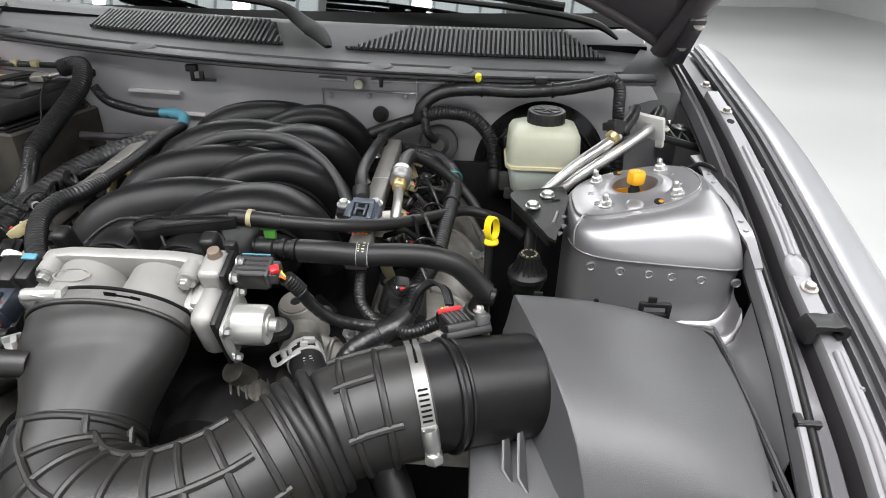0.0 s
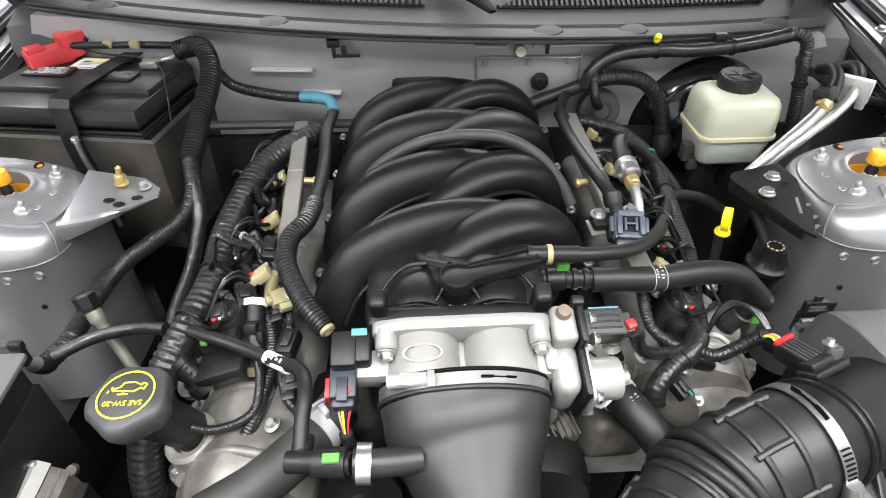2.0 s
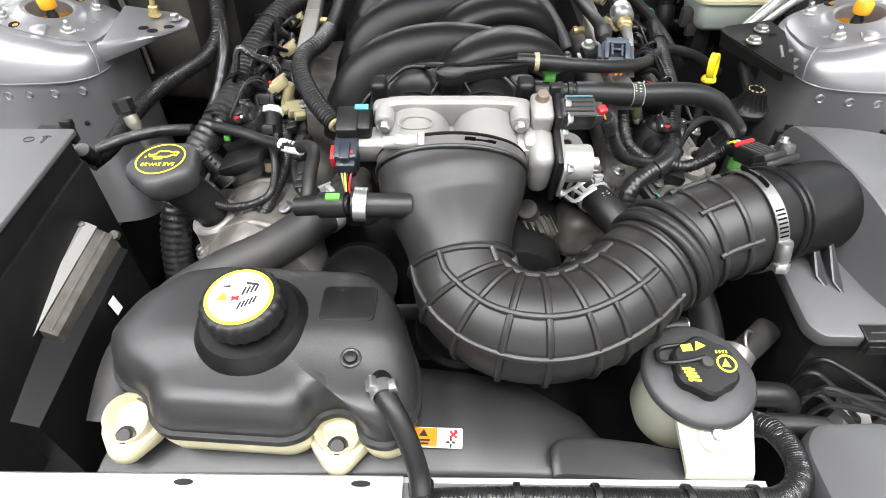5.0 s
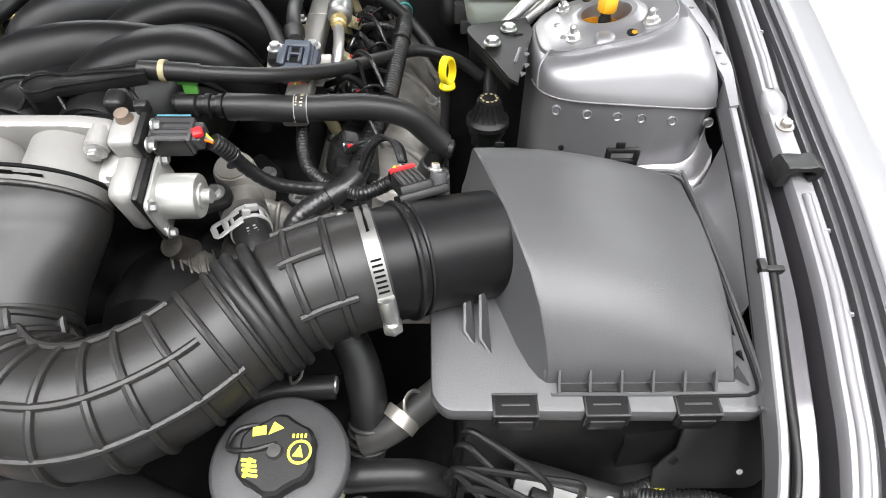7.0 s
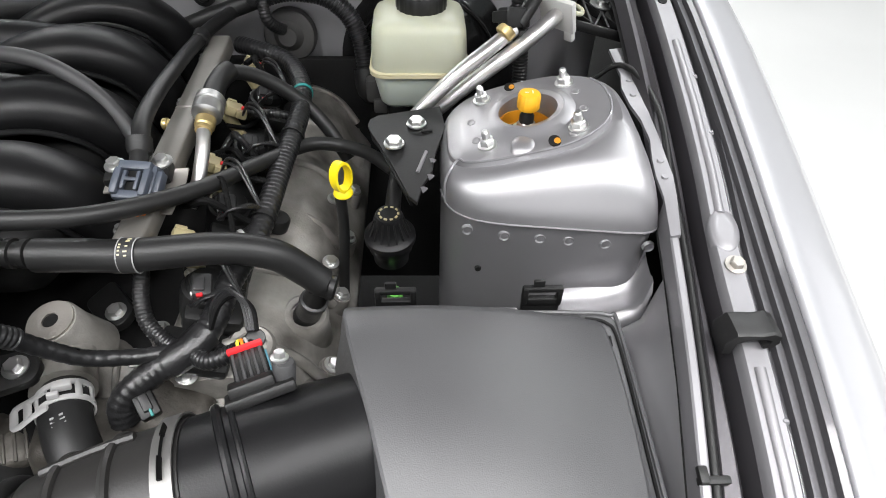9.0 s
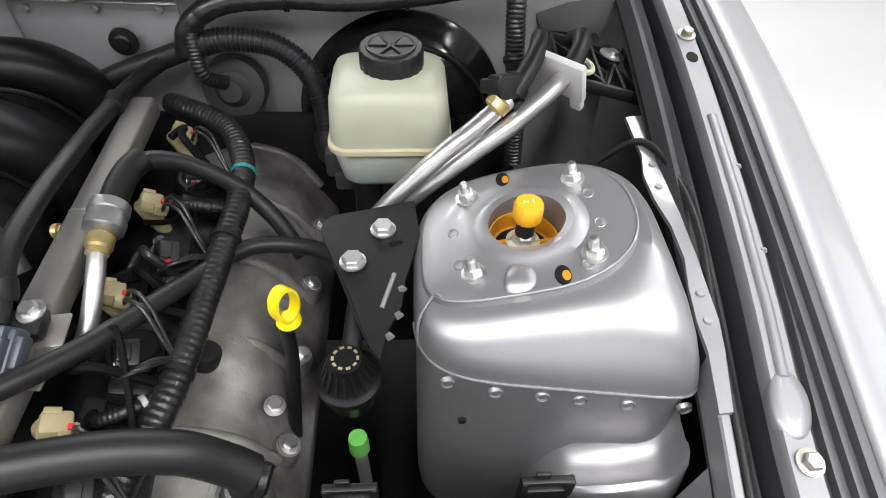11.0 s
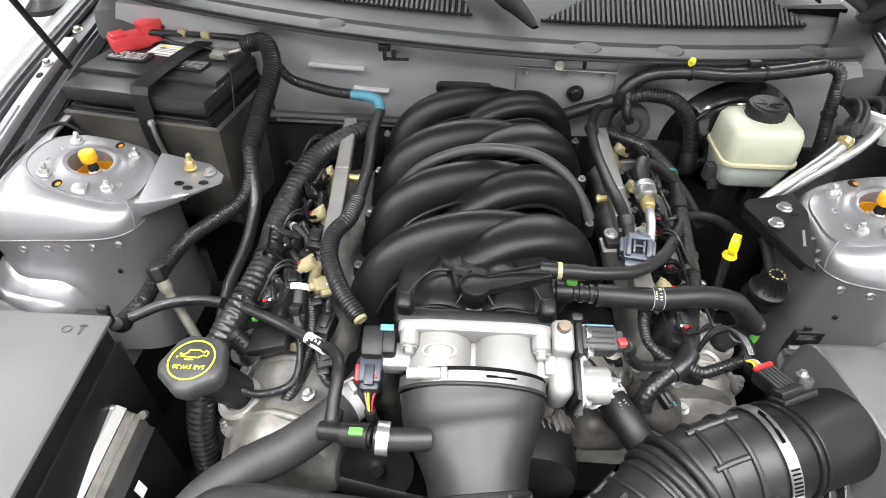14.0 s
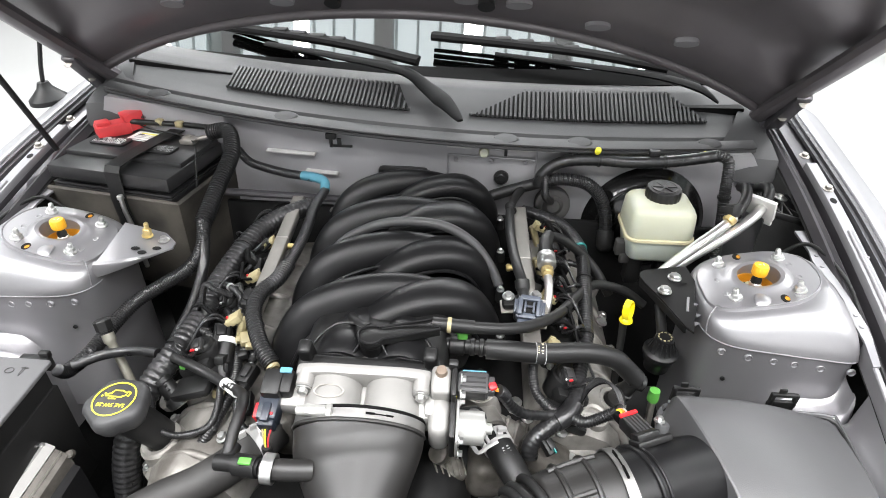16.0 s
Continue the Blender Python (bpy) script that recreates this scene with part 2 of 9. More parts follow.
def lathe(profile, at=(0, 0, 0), d=(0, 0, 1), seg=32, lobes=0, depth=0.0, wide=(1, 1), turn=0.0):
    m = axis_matrix(at, d, turn)
    rings = []
    for r, z in profile:
        ring = []
        for k in range(seg):
            a = 2 * math.pi * k / seg
            q = max(r, 1e-5) * (1 + (depth * math.copysign(abs(math.cos(lobes * a)) ** 0.5, math.cos(lobes * a)) if lobes and r > 0.004 else 0))
            ring.append(m @ V((q * math.cos(a) * wide[0], q * math.sin(a) * wide[1], z)))
        rings.append(ring)
    return loft(rings)


def box(c, s, bev=0.003, rot=(0, 0, 0), seg=2, taper=None):
    bm = bmesh.new()
    bmesh.ops.create_cube(bm, size=1.0)
    for v in bm.verts:
        k = taper if taper and v.co.z > 0 else (1, 1)
        v.co = V((v.co.x * s[0] * k[0], v.co.y * s[1] * k[1], v.co.z * s[2]))
    if bev:
        bmesh.ops.bevel(bm, geom=bm.edges[:], offset=min(bev, min(s) * 0.45), segments=seg, affect="EDGES", profile=0.5)
    bm.transform(pose(*c, *rot))
    return bm


def prism(poly, z0, z1, bev=0.003, m=None, seg=2):
    bm = bmesh.new()
    lo, hi = [bm.verts.new((x, y, z0)) for x, y in poly], [bm.verts.new((x, y, z1)) for x, y in poly]
    n = len(poly)
    bm.faces.new(lo[::-1]), bm.faces.new(hi)
    for i in range(n):
        bm.faces.new((lo[i], lo[(i + 1) % n], hi[(i + 1) % n], hi[i]))
    bmesh.ops.recalc_face_normals(bm, faces=bm.faces[:])
    if bev:
        bmesh.ops.bevel(bm, geom=[e for e in bm.edges if abs(e.verts[0].co.z - e.verts[1].co.z) < 1e-6], offset=bev, segments=seg, affect="EDGES", profile=0.5)
    if m:
        bm.transform(m)
    return bm


def rounded(x0, y0, x1, y1, r, n=5):
    out = []
    for cx, cy, a in ((x1 - r, y1 - r, 0), (x0 + r, y1 - r, 90), (x0 + r, y0 + r, 180), (x1 - r, y0 + r, 270)):
        for k in range(n + 1):
            b = radians(a + 90 * k / n)
            out.append((cx + r * math.cos(b), cy + r * math.sin(b)))
    return out


def round_poly(pts, r, n=4):
    out = []
    for i, p in enumerate(pts):
        p, a, b = V(p), V(pts[i - 1]), V(pts[(i + 1) % len(pts)])
        u, w = (a - p), (b - p)
        k = min(r, u.length * 0.45, w.length * 0.45)
        u, w = p + u.normalized() * k, p + w.normalized() * k
        for j in range(n + 1):
            t = j / n
            out.append(tuple(u * (1 - t) ** 2 + p * 2 * t * (1 - t) + w * t * t))
    return out


def join(*bms):
    out = bmesh.new()
    for b in bms:
        me = bpy.data.meshes.new("tmp")
        b.to_mesh(me)
        out.from_mesh(me)
        bpy.data.meshes.remove(me)
        b.free()
    return out


def moved(bm, m):
    bm.transform(m)
    return bm


def thing(name, at, label, category, group="", kind=""):
    ob = new(name)
    ob.empty_display_size = 0.05
    ob.location = at
    ORG[ob.name] = V(at)
    return tagged(ob, label, category, group, kind)


def to_mesh(name, bm, material, sharp=38):
    me = bpy.data.meshes.new(name)
    bm.to_mesh(me)
    bm.free()
    me.materials.append(material)
    me.polygons.foreach_set("use_smooth", [True] * len(me.polygons))
    me.set_sharp_from_angle(angle=radians(sharp))
    return me


def part(name, bm, material, parent, label="", sharp=38):
    o = ORG[parent.name]
    bm.transform(Matrix.Translation(-o))
    ob = new(name, to_mesh(name, bm, material, sharp))
    ob.parent = parent
    ORG[ob.name] = o
    return tagged(ob, label) if label else ob


def solo(name, bm, material, label, category, at, group="", kind="", sharp=38):
    bm.transform(Matrix.Translation(-V(at)))
    ob = new(name, to_mesh(name, bm, material, sharp))
    ob.location = at
    ORG[ob.name] = V(at)
    return tagged(ob, label, category, group, kind)


def setting(name, bm, material, label="", category=""):
    ob = new(name, to_mesh(name, bm, material))
    ORG[ob.name] = V((0, 0, 0))
    return tagged(ob, label, category, "", "structure")


def shared(name, me, m, parent, label=""):
    ob = new(name, me)
    ob.parent = parent
    ob.matrix_local = Matrix.Translation(-ORG[parent.name]) @ m
    ORG[ob.name] = ORG[parent.name]
    return tagged(ob, label) if label else ob


def lettering(text, size, m, material, name, parent, label=""):
    cu = bpy.data.curves.new("txt", "FONT")
    cu.body, cu.size, cu.align_x, cu.align_y, cu.extrude = text, size, "CENTER", "CENTER", 0.0002
    tmp = new("txt", cu)
    me = bpy.data.meshes.new_from_object(tmp.evaluated_get(bpy.context.evaluated_depsgraph_get()))
    bpy.data.objects.remove(tmp)
    bpy.data.curves.remove(cu)
    bm = bmesh.new()
    bm.from_mesh(me)
    bpy.data.meshes.remove(me)
    bm.transform(m)
    return part(name, bm, material, parent, label)


def bolt_mesh(name, material, r=0.006, h=0.005, washer=1.5, stud=0.0):
    prof = [(0.0, 0.0), (r * washer, 0.0), (r * washer, 0.0015), (r * 1.05, 0.002)]
    bm = lathe(prof + [(0.0, 0.002)], seg=18)
    hexa = lathe([(r, 0.0015), (r, h + 0.001), (r * 0.85, h + 0.0022), (0.0, h + 0.0022)], seg=6)
    bits = [bm, hexa]
    if stud:
        bits.append(lathe([(r * 0.55, h), (r * 0.55, h + stud), (r * 0.35, h + stud + 0.002), (0, h + stud + 0.002)], seg=10))
    return to_mesh(name, join(*bits), material, 30)


BOLT = bolt_mesh("bolt", ZINC)
STUD = bolt_mesh("stud_nut", ZINC, 0.0072, 0.006, 1.32, 0.009)
SMALLBOLT = bolt_mesh("small_bolt", ZINC, 0.0042, 0.004)
DARKBOLT = bolt_mesh("dark_bolt", RAIL, 0.006, 0.005)

# ---- room ----
setting("floor", box((0, 3, -0.05), (14.2, 20.2, 0.1), 0), FLOOR, "pale polished concrete workshop floor", "floor")
roof = [box((0, 3, 4.05), (14, 20, 0.1), 0)] + [box((-6.9 + 0.2 * i, 3, 3.985), (0.022, 20, 0.05), 0) for i in range(70)]
setting("ceiling", join(*roof), ROOF, "grey ribbed steel workshop roof", "ceiling")
setting("wall_west", box((-7.05, 3, 2), (0.1, 20, 4), 0), WALL, "white painted workshop wall", "wall")
setting("wall_east", box((7.05, 3, 2), (0.1, 20, 4), 0), WALL, "white painted workshop wall", "wall")
setting("wall_south", box((0, -7.05, 2), (14, 0.1, 4), 0), WALL, "white painted workshop wall", "wall")
setting("wall_north", box((0, 13.05, 2), (14, 0.1, 4), 0), WALL, "white painted workshop wall", "wall")
# glowing panels added to give the windscreen a bright roof to mirror
setting("skylight", join(*[box((x, 4.2, 3.9905), (1.5, 5.6, 0.012), 0) for x in (-3.5, -1.6, 0.0, 1.6, 3.5)]), SKYLIGHT, "translucent daylight panels between the roof ribs", "skylight")
beams = setting("ceiling_beams", join(*[box((x, 3, 3.93), (0.16, 20, 0.10), 0.01) for x in (-4.6, -2.4, -0.8, 0.8, 2.4, 4.6)]), WALL, "white steel roof beams", "beam")

# ---- car body ----
CAR = Matrix.Translation((-0.054, 0.783, 0)) @ Matrix.Rotation(radians(-1.2), 4, "Z")
car = thing("car", (-0.054, 0.783, 0.0), "grey metallic sports car parked with its bonnet open", "car")


def C(u, v, z):
    return CAR @ V((u, v, z))


def ring_tower(cu, cv, hu, hv, p_in, p_out, z, side, tilt=0.0, shear=0.0, seg=64):
    """One level of a strut tower: p_in and p_out square off its two front corners."""
    out = []
    for k in range(seg):
        a = 2 * math.pi * k / seg
        c, e = math.cos(a), math.sin(a)
        p = (p_out if c > 0 else p_in) if e < 0 else 2.6 if p_in > 2 else 2.0
        c, e = math.copysign(abs(c) ** (2 / p), c), math.copysign(abs(e) ** (2 / p), e)
        u, v = cu + hu * c, cv + hv * e
        v -= shear * (u - cu) * max(0.0, -e)
        out.append(C(side * u, v, z - tilt * (u - 0.52)))
    return out


def strut_tower(side):
    R = lambda cu, cv, hu, hv, pi_, po, z, tilt=0.0, shear=0.0: ring_tower(cu, cv, hu, hv, pi_, po, z, side, tilt, shear)
    rings = [R(0.563, 0, r, r, 2, 2, z - 0.0088, -0.25) for r, z in ((0.0290, 0.868), (0.0280, 0.904), (0.0285, 0.909), (0.034, 0.9105), (0.040, 0.9085), (0.046, 0.9047), (0.058, 0.9043))]
    rings += [R(0.5625, 0, 0.0780, 0.0655, 4.5, 2.3, 0.8950, -0.25), R(0.5625, 0, 0.0795, 0.0670, 4.5, 2.3, 0.8938, -0.25), R(0.5630, 0, 0.0805, 0.0682, 4.5, 2.4, 0.8895, -0.24)]
    for i in range(1, 9):
        a = radians(90 * i / 8)
        g, d = math.sin(a), 1 - math.cos(a)
        rings.append(R(0.563 + 0.015 * g, -0.005 * g, 0.0805 + 0.0215 * g, 0.0682 + 0.0370 * g, 4.5, 2.4 + 8.6 * g ** 2, 0.8895 - 0.0385 * d, -0.24 * (1 - g * g) - 0.02, 0.12 * g))
    rings += [R(0.578, -0.005, 0.1000, 0.1022, 4.5, 11, z, -0.02, 0.12) for z in (0.8490, 0.82, 0.78, 0.74, 0.60)]
    tower = part("strut_tower", loft(rings, False), PAINT, car, "grey painted strut tower with pressed dome", 32)
    # wheel house ledge in front of the tower, rising outboard
    prof = [(-0.100, 0.790), (-0.110, 0.774), (-0.116, 0.765), (-0.126, 0.7605), (-0.140, 0.7585), (-0.1435, 0.7605), (-0.149, 0.7590), (-0.155, 0.750), (-0.159, 0.735), (-0.168, 0.68), (-0.180, 0.56), (-0.05, 0.56)]
    cols = []
    for u, lift, pull in ((0.572, -0.055, 0.034), (0.584, -0.026, 0.018), (0.594, -0.010, 0.008), (0.606, -0.002, 0.002), (0.630, 0.004, 0.0), (0.652, 0.010, 0.0), (0.664, 0.016, 0.0), (0.672, 0.027, 0.003), (0.679, 0.048, 0.012)):
        cols.append([C(side * u, v + pull, z + lift * min(1.0, max(0.0, (z - 0.60) / 0.14))) for v, z in prof])
    part("wheel_arch", loft(cols), PAINT, car, "pressed wheel house ledge below the tower", 40)
    # strut mount seen through the opening
    c = C(side * 0.563, 0, 0.882)
    part("strut_cap", lathe([(0.0, -0.008), (0.0276, -0.008), (0.0276, 0.012), (0.0264, 0.012), (0.0250, -0.001), (0.012, -0.004), (0.0, -0.004)], c, seg=28), AMBER, tower, "amber polyurethane strut bearing")
    part("strut_well", lathe([(0.0120, -0.0030), (0.0225, -0.0020), (0.0225, -0.0010), (0.0120, -0.002)], c, seg=24), DARK, tower)
    for dx in (-0.018, 0.018):
        part("strut_rib", box((c.x + dx * 0.9, c.y, c.z + 0.004), (0.022, 0.0035, 0.006), 0.001, (0, 0, 12)), AMBER, tower)
    part("washer", lathe([(0.0, 0.004), (0.0135, 0.004), (0.0135, 0.007), (0.0, 0.007)], c, seg=20), WHITE, tower)
    part("shaft", lathe([(0.0075, 0.006), (0.0075, 0.022), (0.006, 0.024), (0.006, 0.036), (0, 0.036)], c, seg=16), BLACK, tower)
    part("shaft_nut", lathe([(0.0095, 0.006), (0.0095, 0.014), (0.0075, 0.016)], c, seg=6), ZINC, tower)
    part("knob", lathe([(0.0, 0.030), (0.0100, 0.030), (0.0112, 0.032), (0.0112, 0.044), (0.0098, 0.0465), (0.0, 0.047)], c, seg=48, lobes=18, depth=0.025), KNOB, tower, "orange damper adjuster knob")
    part("knob_mark", join(box((c.x - 0.003, c.y, c.z + 0.0472), (0.004, 0.0012, 0.0004), 0), box((c.x + 0.003, c.y + 0.001, c.z + 0.0472), (0.0012, 0.005, 0.0004), 0)), WPRINT, tower)
    for du, dv in ((-0.042, 0.042), (0.042, 0.042), (-0.042, -0.042), (0.042, -0.042)):
        p = C(side * (0.563 + du), dv, 0.9065 + 0.25 * du)
        shared("stud_nut", STUD, axis_matrix(p, (-0.25 * side, 0, 1)), tower, "zinc plated stud and flange nut")
    for du, dv in ((0.018, -0.056), (-0.012, 0.058)):
        p = C(side * (0.563 + du), dv, 0.9068 + 0.25 * du)
        part("hole", lathe([(0.0, 0.0003), (0.0064, 0.0003), (0.007, -0.001), (0, -0.001)], p, (-0.25 * side, 0, 1), 18, wide=(1.3, 0.85)), DARK, tower)
        part("hole_core", lathe([(0.0, 0.0005), (0.0036, 0.0005), (0.0038, 0.0)], V(p) + V((0.0022, -0.0016, 0.00055 * side)), (-0.25 * side, 0, 1), 14, wide=(1.3, 0.8)), AMBER, tower)
    for du, dv in ((0.052, -0.012), (0.036, -0.050), (-0.052, -0.030), (-0.055, 0.004), (0.050, 0.022)):
        p = C(side * (0.563 + du), dv, 0.9061 + 0.25 * du)
        part("stamped_spot", lathe([(0.0, 0.0002), (0.0040, 0.0003), (0.0048, 0.0008), (0.0056, 0.0002), (0.006, -0.001)], p, (-0.25 * side, 0, 1), 16, wide=(1.0, 0.8)), PAINT, tower)
    # stiffening bead down the front and the edge of the cap panel
    part("bead", tube([C(side * 0.557, -0.038, 0.9010), C(side * 0.555, -0.047, 0.9040), C(side * 0.553, -0.057, 0.9035), C(side * 0.5515, -0.0645, 0.8985), C(side * 0.5505, -0.0690, 0.8890)], 0.0120, 16, 6, flat=0.34, up=(0, 0, 1), taper=lambda k: 0.45 + 0.55 * math.sin(math.pi * min(1.0, 0.12 + 0.78 * k))), PAINT, tower, "", 70)
    seam = R(0.578, -0.005, 0.1022, 0.1056, 4.5, 11, 0.8502, -0.02, 0.12)
    part("seam_lip", tube(seam[34:] + seam[:1], 0.0010, 6, 1), RAILP, tower)
    edge = [p + V((0, -0.0004, 0.0004)) for p in R(0.5625, 0, 0.0792, 0.0667, 4.5, 2.3, 0.8946, -0.25)]
    part("panel_line", tube([C(side * 0.4805, -0.0725, 0.8510), C(side * 0.4800, -0.0700, 0.8620), C(side * 0.4815, -0.0660, 0.8760)] + edge[39:64:2] + edge[0:8:2], 0.0013, 6, 4), RAILP, tower)
    for u, v in ((0.502, -0.0955), (0.537, -0.1040), (0.571, -0.1075), (0.598, -0.1105), (0.632, -0.1150), (0.672, -0.1190)):
        p = C(side * u, v + 0.0012, 0.834)
        part("dimple", lathe([(0.0, 0.0008), (0.0035, 0.0004), (0.0050, 0.0014), (0.0062, -0.002)], p, (0, -1, 0), 16), PAINT, tower)
    part("drain_hole", lathe([(0.0, 0.0006), (0.0030, 0.0006), (0.0036, -0.002)], C(side * 0.515, -0.0995, 0.785), (0, -1, 0), 12), DARK, tower)
    return tower


tower_r = strut_tower(1)
tower_l = strut_tower(-1)

# side aprons, rails, gutters and wings: along v, the places of the inner strip, the rail, the wing's edge, and the height
FLANK = [(-0.75, 0.50, 0.545, 0.60, 0.70), (-0.60, 0.575, 0.625, 0.68, 0.755), (-0.50, 0.62, 0.668, 0.722, 0.787), (-0.36, 0.6465, 0.6945, 0.744, 0.822), (-0.26, 0.6615, 0.7025, 0.753, 0.848), (-0.15, 0.676, 0.7105, 0.7615, 0.869), (-0.07, 0.683, 0.7205, 0.767, 0.887), (0.02, 0.690, 0.727, 0.771, 0.908), (0.15, 0.696, 0.732, 0.774, 0.939), (0.25, 0.700, 0.734, 0.772, 0.96), (0.36, 0.703, 0.735, 0.771, 0.98), (0.5, 0.705, 0.735, 0.770, 1.005)]


def flank_at(v):
    for a, b in zip(FLANK, FLANK[1:]):
        if v <= b[0]:
            k = (v - a[0]) / (b[0] - a[0])
            return {"s": a[1] + (b[1] - a[1]) * k, "r": a[2] + (b[2] - a[2]) * k, "f": a[3] + (b[3] - a[3]) * k, "z": a[4] + (b[4] - a[4]) * k}
    return flank_at(0.5)


def flank(section, side, lo=-0.75, hi=0.5):
    n = max(8, round((hi - lo) / 0.022))
    rows = []
    for i in range(n + 1):
        v = lo + (hi - lo) * i / n
        f = [flank_at(min(0.5, max(-0.75, v + d))) for d in (-0.035, 0.0, 0.035)]
        f = {k: (f[0][k] + 2 * f[1][k] + f[2][k]) / 4 for k in "srfz"}
        rows.append([C(side * (f[ref] + du), v, f["z"] + dz) for ref, du, dz in section])
    return loft(rows)


def on_flank(side, v, ref, du, dz):
    f = flank_at(v)
    return C(side * (f[ref] + du), v, f["z"] + dz)


for side in (1, -1):
    part("apron", flank([("s", 0.050, -0.4), ("s", 0.050, -0.052), ("s", 0.001, -0.028), ("s", 0.008, -0.013), ("s", 0.014, -0.015), ("s", 0.018, -0.009), ("r", -0.017, -0.010), ("r", -0.011, -0.020), ("r", -0.0075, -0.038), ("r", -0.004, -0.040), ("r", -0.001, -0.012), ("r", 0.022, -0.010), ("r", 0.022, -0.4)], side), APRON, car, "inner wing apron with shade in its grey paint")
    # added near-black sheet: its colour is the shade behind the flange
    part("apron_shade", flank([("s", 0.042, -0.4), ("s", 0.042, -0.058), ("s", -0.0015, -0.032), ("s", 0.002, -0.030), ("s", 0.047, -0.055), ("s", 0.047, -0.4)], side), DARK, car, "black sheet painting the shade inside the wing")
    part("seal_strip", flank([("s", 0.0, -0.032), ("s", 0.0, -0.006), ("s", 0.0015, -0.0045), ("s", 0.0065, -0.0045), ("s", 0.008, -0.006), ("s", 0.008, -0.032)], side, -0.75, -0.10), RAILP, car, "pale folded apron flange")
    rail = part("rail", flank([("r", -0.001, -0.014), ("r", 0.0, -0.003), ("r", 0.002, 0.0), ("r", 0.020, 0.0), ("r", 0.0225, -0.003), ("r", 0.0235, -0.014)], side, -0.75, 0.30), RAILP, car, "bright grey wing mounting rail")
    for v0, v1 in ((-0.118, 0.115), (-0.70, -0.262)):
        part("rail_bead", tube([on_flank(side, v0 + (v1 - v0) * i / 10, "r", 0.0105, 0.0004) for i in range(11)], 0.0042, 12, 3, flat=0.62, up=(0, 0, 1)), RAILP, rail)
    for v in (-0.02, 0.06, -0.30, -0.38):
        part("rail_nick", lathe([(0.0, 0.0022), (0.002, 0.0018), (0.0035, -0.001)], on_flank(side, v, "r", 0.0205, -0.001), (0, 0, 1), 10, wide=(1.0, 0.7)), RAILP, rail)
    part("rail_pad", loft([[on_flank(side, -0.136 + dv, "r", 0.0115 + du * k, dz) for du, dv in [(0.0140 * math.cos(2 * math.pi * j / 24), 0.024 * math.sin(2 * math.pi * j / 24) * k) for j in range(24)]] for k, dz in ((1.0, -0.006), (0.97, -0.0005), (0.85, 0.0016), (0.4, 0.0022), (0.02, 0.0022))]), RAILP, rail, "raised pressed pad on the rail", 60)
    part("gutter", flank([("r", 0.021, -0.05), ("r", 0.0225, -0.013), ("r", 0.0295, -0.012), ("r", 0.0305, -0.005), ("f", -0.014, -0.005), ("f", -0.013, 0.001), ("f", -0.007, 0.001), ("f", -0.006, 0.007), ("f", 0.0, 0.008), ("f", 0.0, -0.05)], side), WINGIN, car, "stepped wing gutter with shade in its grey paint")
    part("fender", flank([("f", 0.0, -0.03), ("f", 0.0, 0.0095), ("f", 0.0013, 0.0120), ("f", 0.004, 0.0125), ("f", 0.020, 0.0085), ("f", 0.040, 0.000), ("f", 0.060, -0.012), ("f", 0.078, -0.030), ("f", 0.098, -0.07), ("f", 0.115, -0.15), ("f", 0.122, -0.4), ("f", 0.110, -0.4)], side), FENDER, car, "silver grey front wing with glossy paint", 60)
    for v, du in ((-0.172, 0.0135), (0.222, 0.012), (-0.55, 0.012), (0.32, 0.004)):
        shared("rail_bolt", DARKBOLT, Matrix.Translation(on_flank(side, v, "r", du, 0.0004)) @ Matrix.Rotation(radians(13), 4, "X"), rail)
    prof = [(-0.023, -0.016), (-0.0245, 0.000), (-0.017, 0.0125), (-0.008, 0.0135), (0.006, 0.0125), (0.016, 0.0155), (0.0235, 0.012), (0.0250, 0.002), (0.0215, -0.005), (0.013, -0.007), (0.011, -0.003), (0.0165, 0.000), (0.0175, 0.005), (0.012, 0.0075), (-0.006, 0.007), (-0.014, 0.001), (-0.015, -0.016)]
    part("bump_stop", loft([[C(side * (0.7085 + du * 0.82), v, 0.8575 + dz * k * 0.85) for du, dz in prof] for v, k in ((-0.248, 0.86), (-0.246, 1.0), (-0.226, 1.0), (-0.224, 0.86))]), RUBBER, rail, "folded rubber bonnet buffer")
    part("cable", tube([C(side * u, v, z) for u, v, z in ((0.655, 0.128, 0.870), (0.678, 0.122, 0.896), (0.694, 0.107, 0.902), (0.703, 0.06, 0.901), (0.701, 0.0, 0.8985))] + [on_flank(side, v, "s", 0.0118, -0.0085) for v in (-0.07, -0.15, -0.22, -0.29, -0.36, -0.44, -0.50, -0.56)], 0.0034, 10, 6), BLACK, car, "black cable clipped along the apron")
    part("cable_clip", join(box(tuple(on_flank(side, -0.336, "s", 0.010, -0.006)), (0.022, 0.006, 0.008), 0.0015, (12, 0, 0)), box(tuple(on_flank(side, -0.333, "s", 0.002, -0.004)), (0.007, 0.012, 0.006), 0.0015, (12, 0, 0))), BLACK, car, "small black cable clip")
    part("rail_hole", lathe([(0, 0.0008), (0.0055, 0.0008), (0.0055, -0.002)], on_flank(side, 0.190, "r", 0.0105, 0.0), (0, -0.25, 1), 14, wide=(1, 1.3)), DARK, rail)
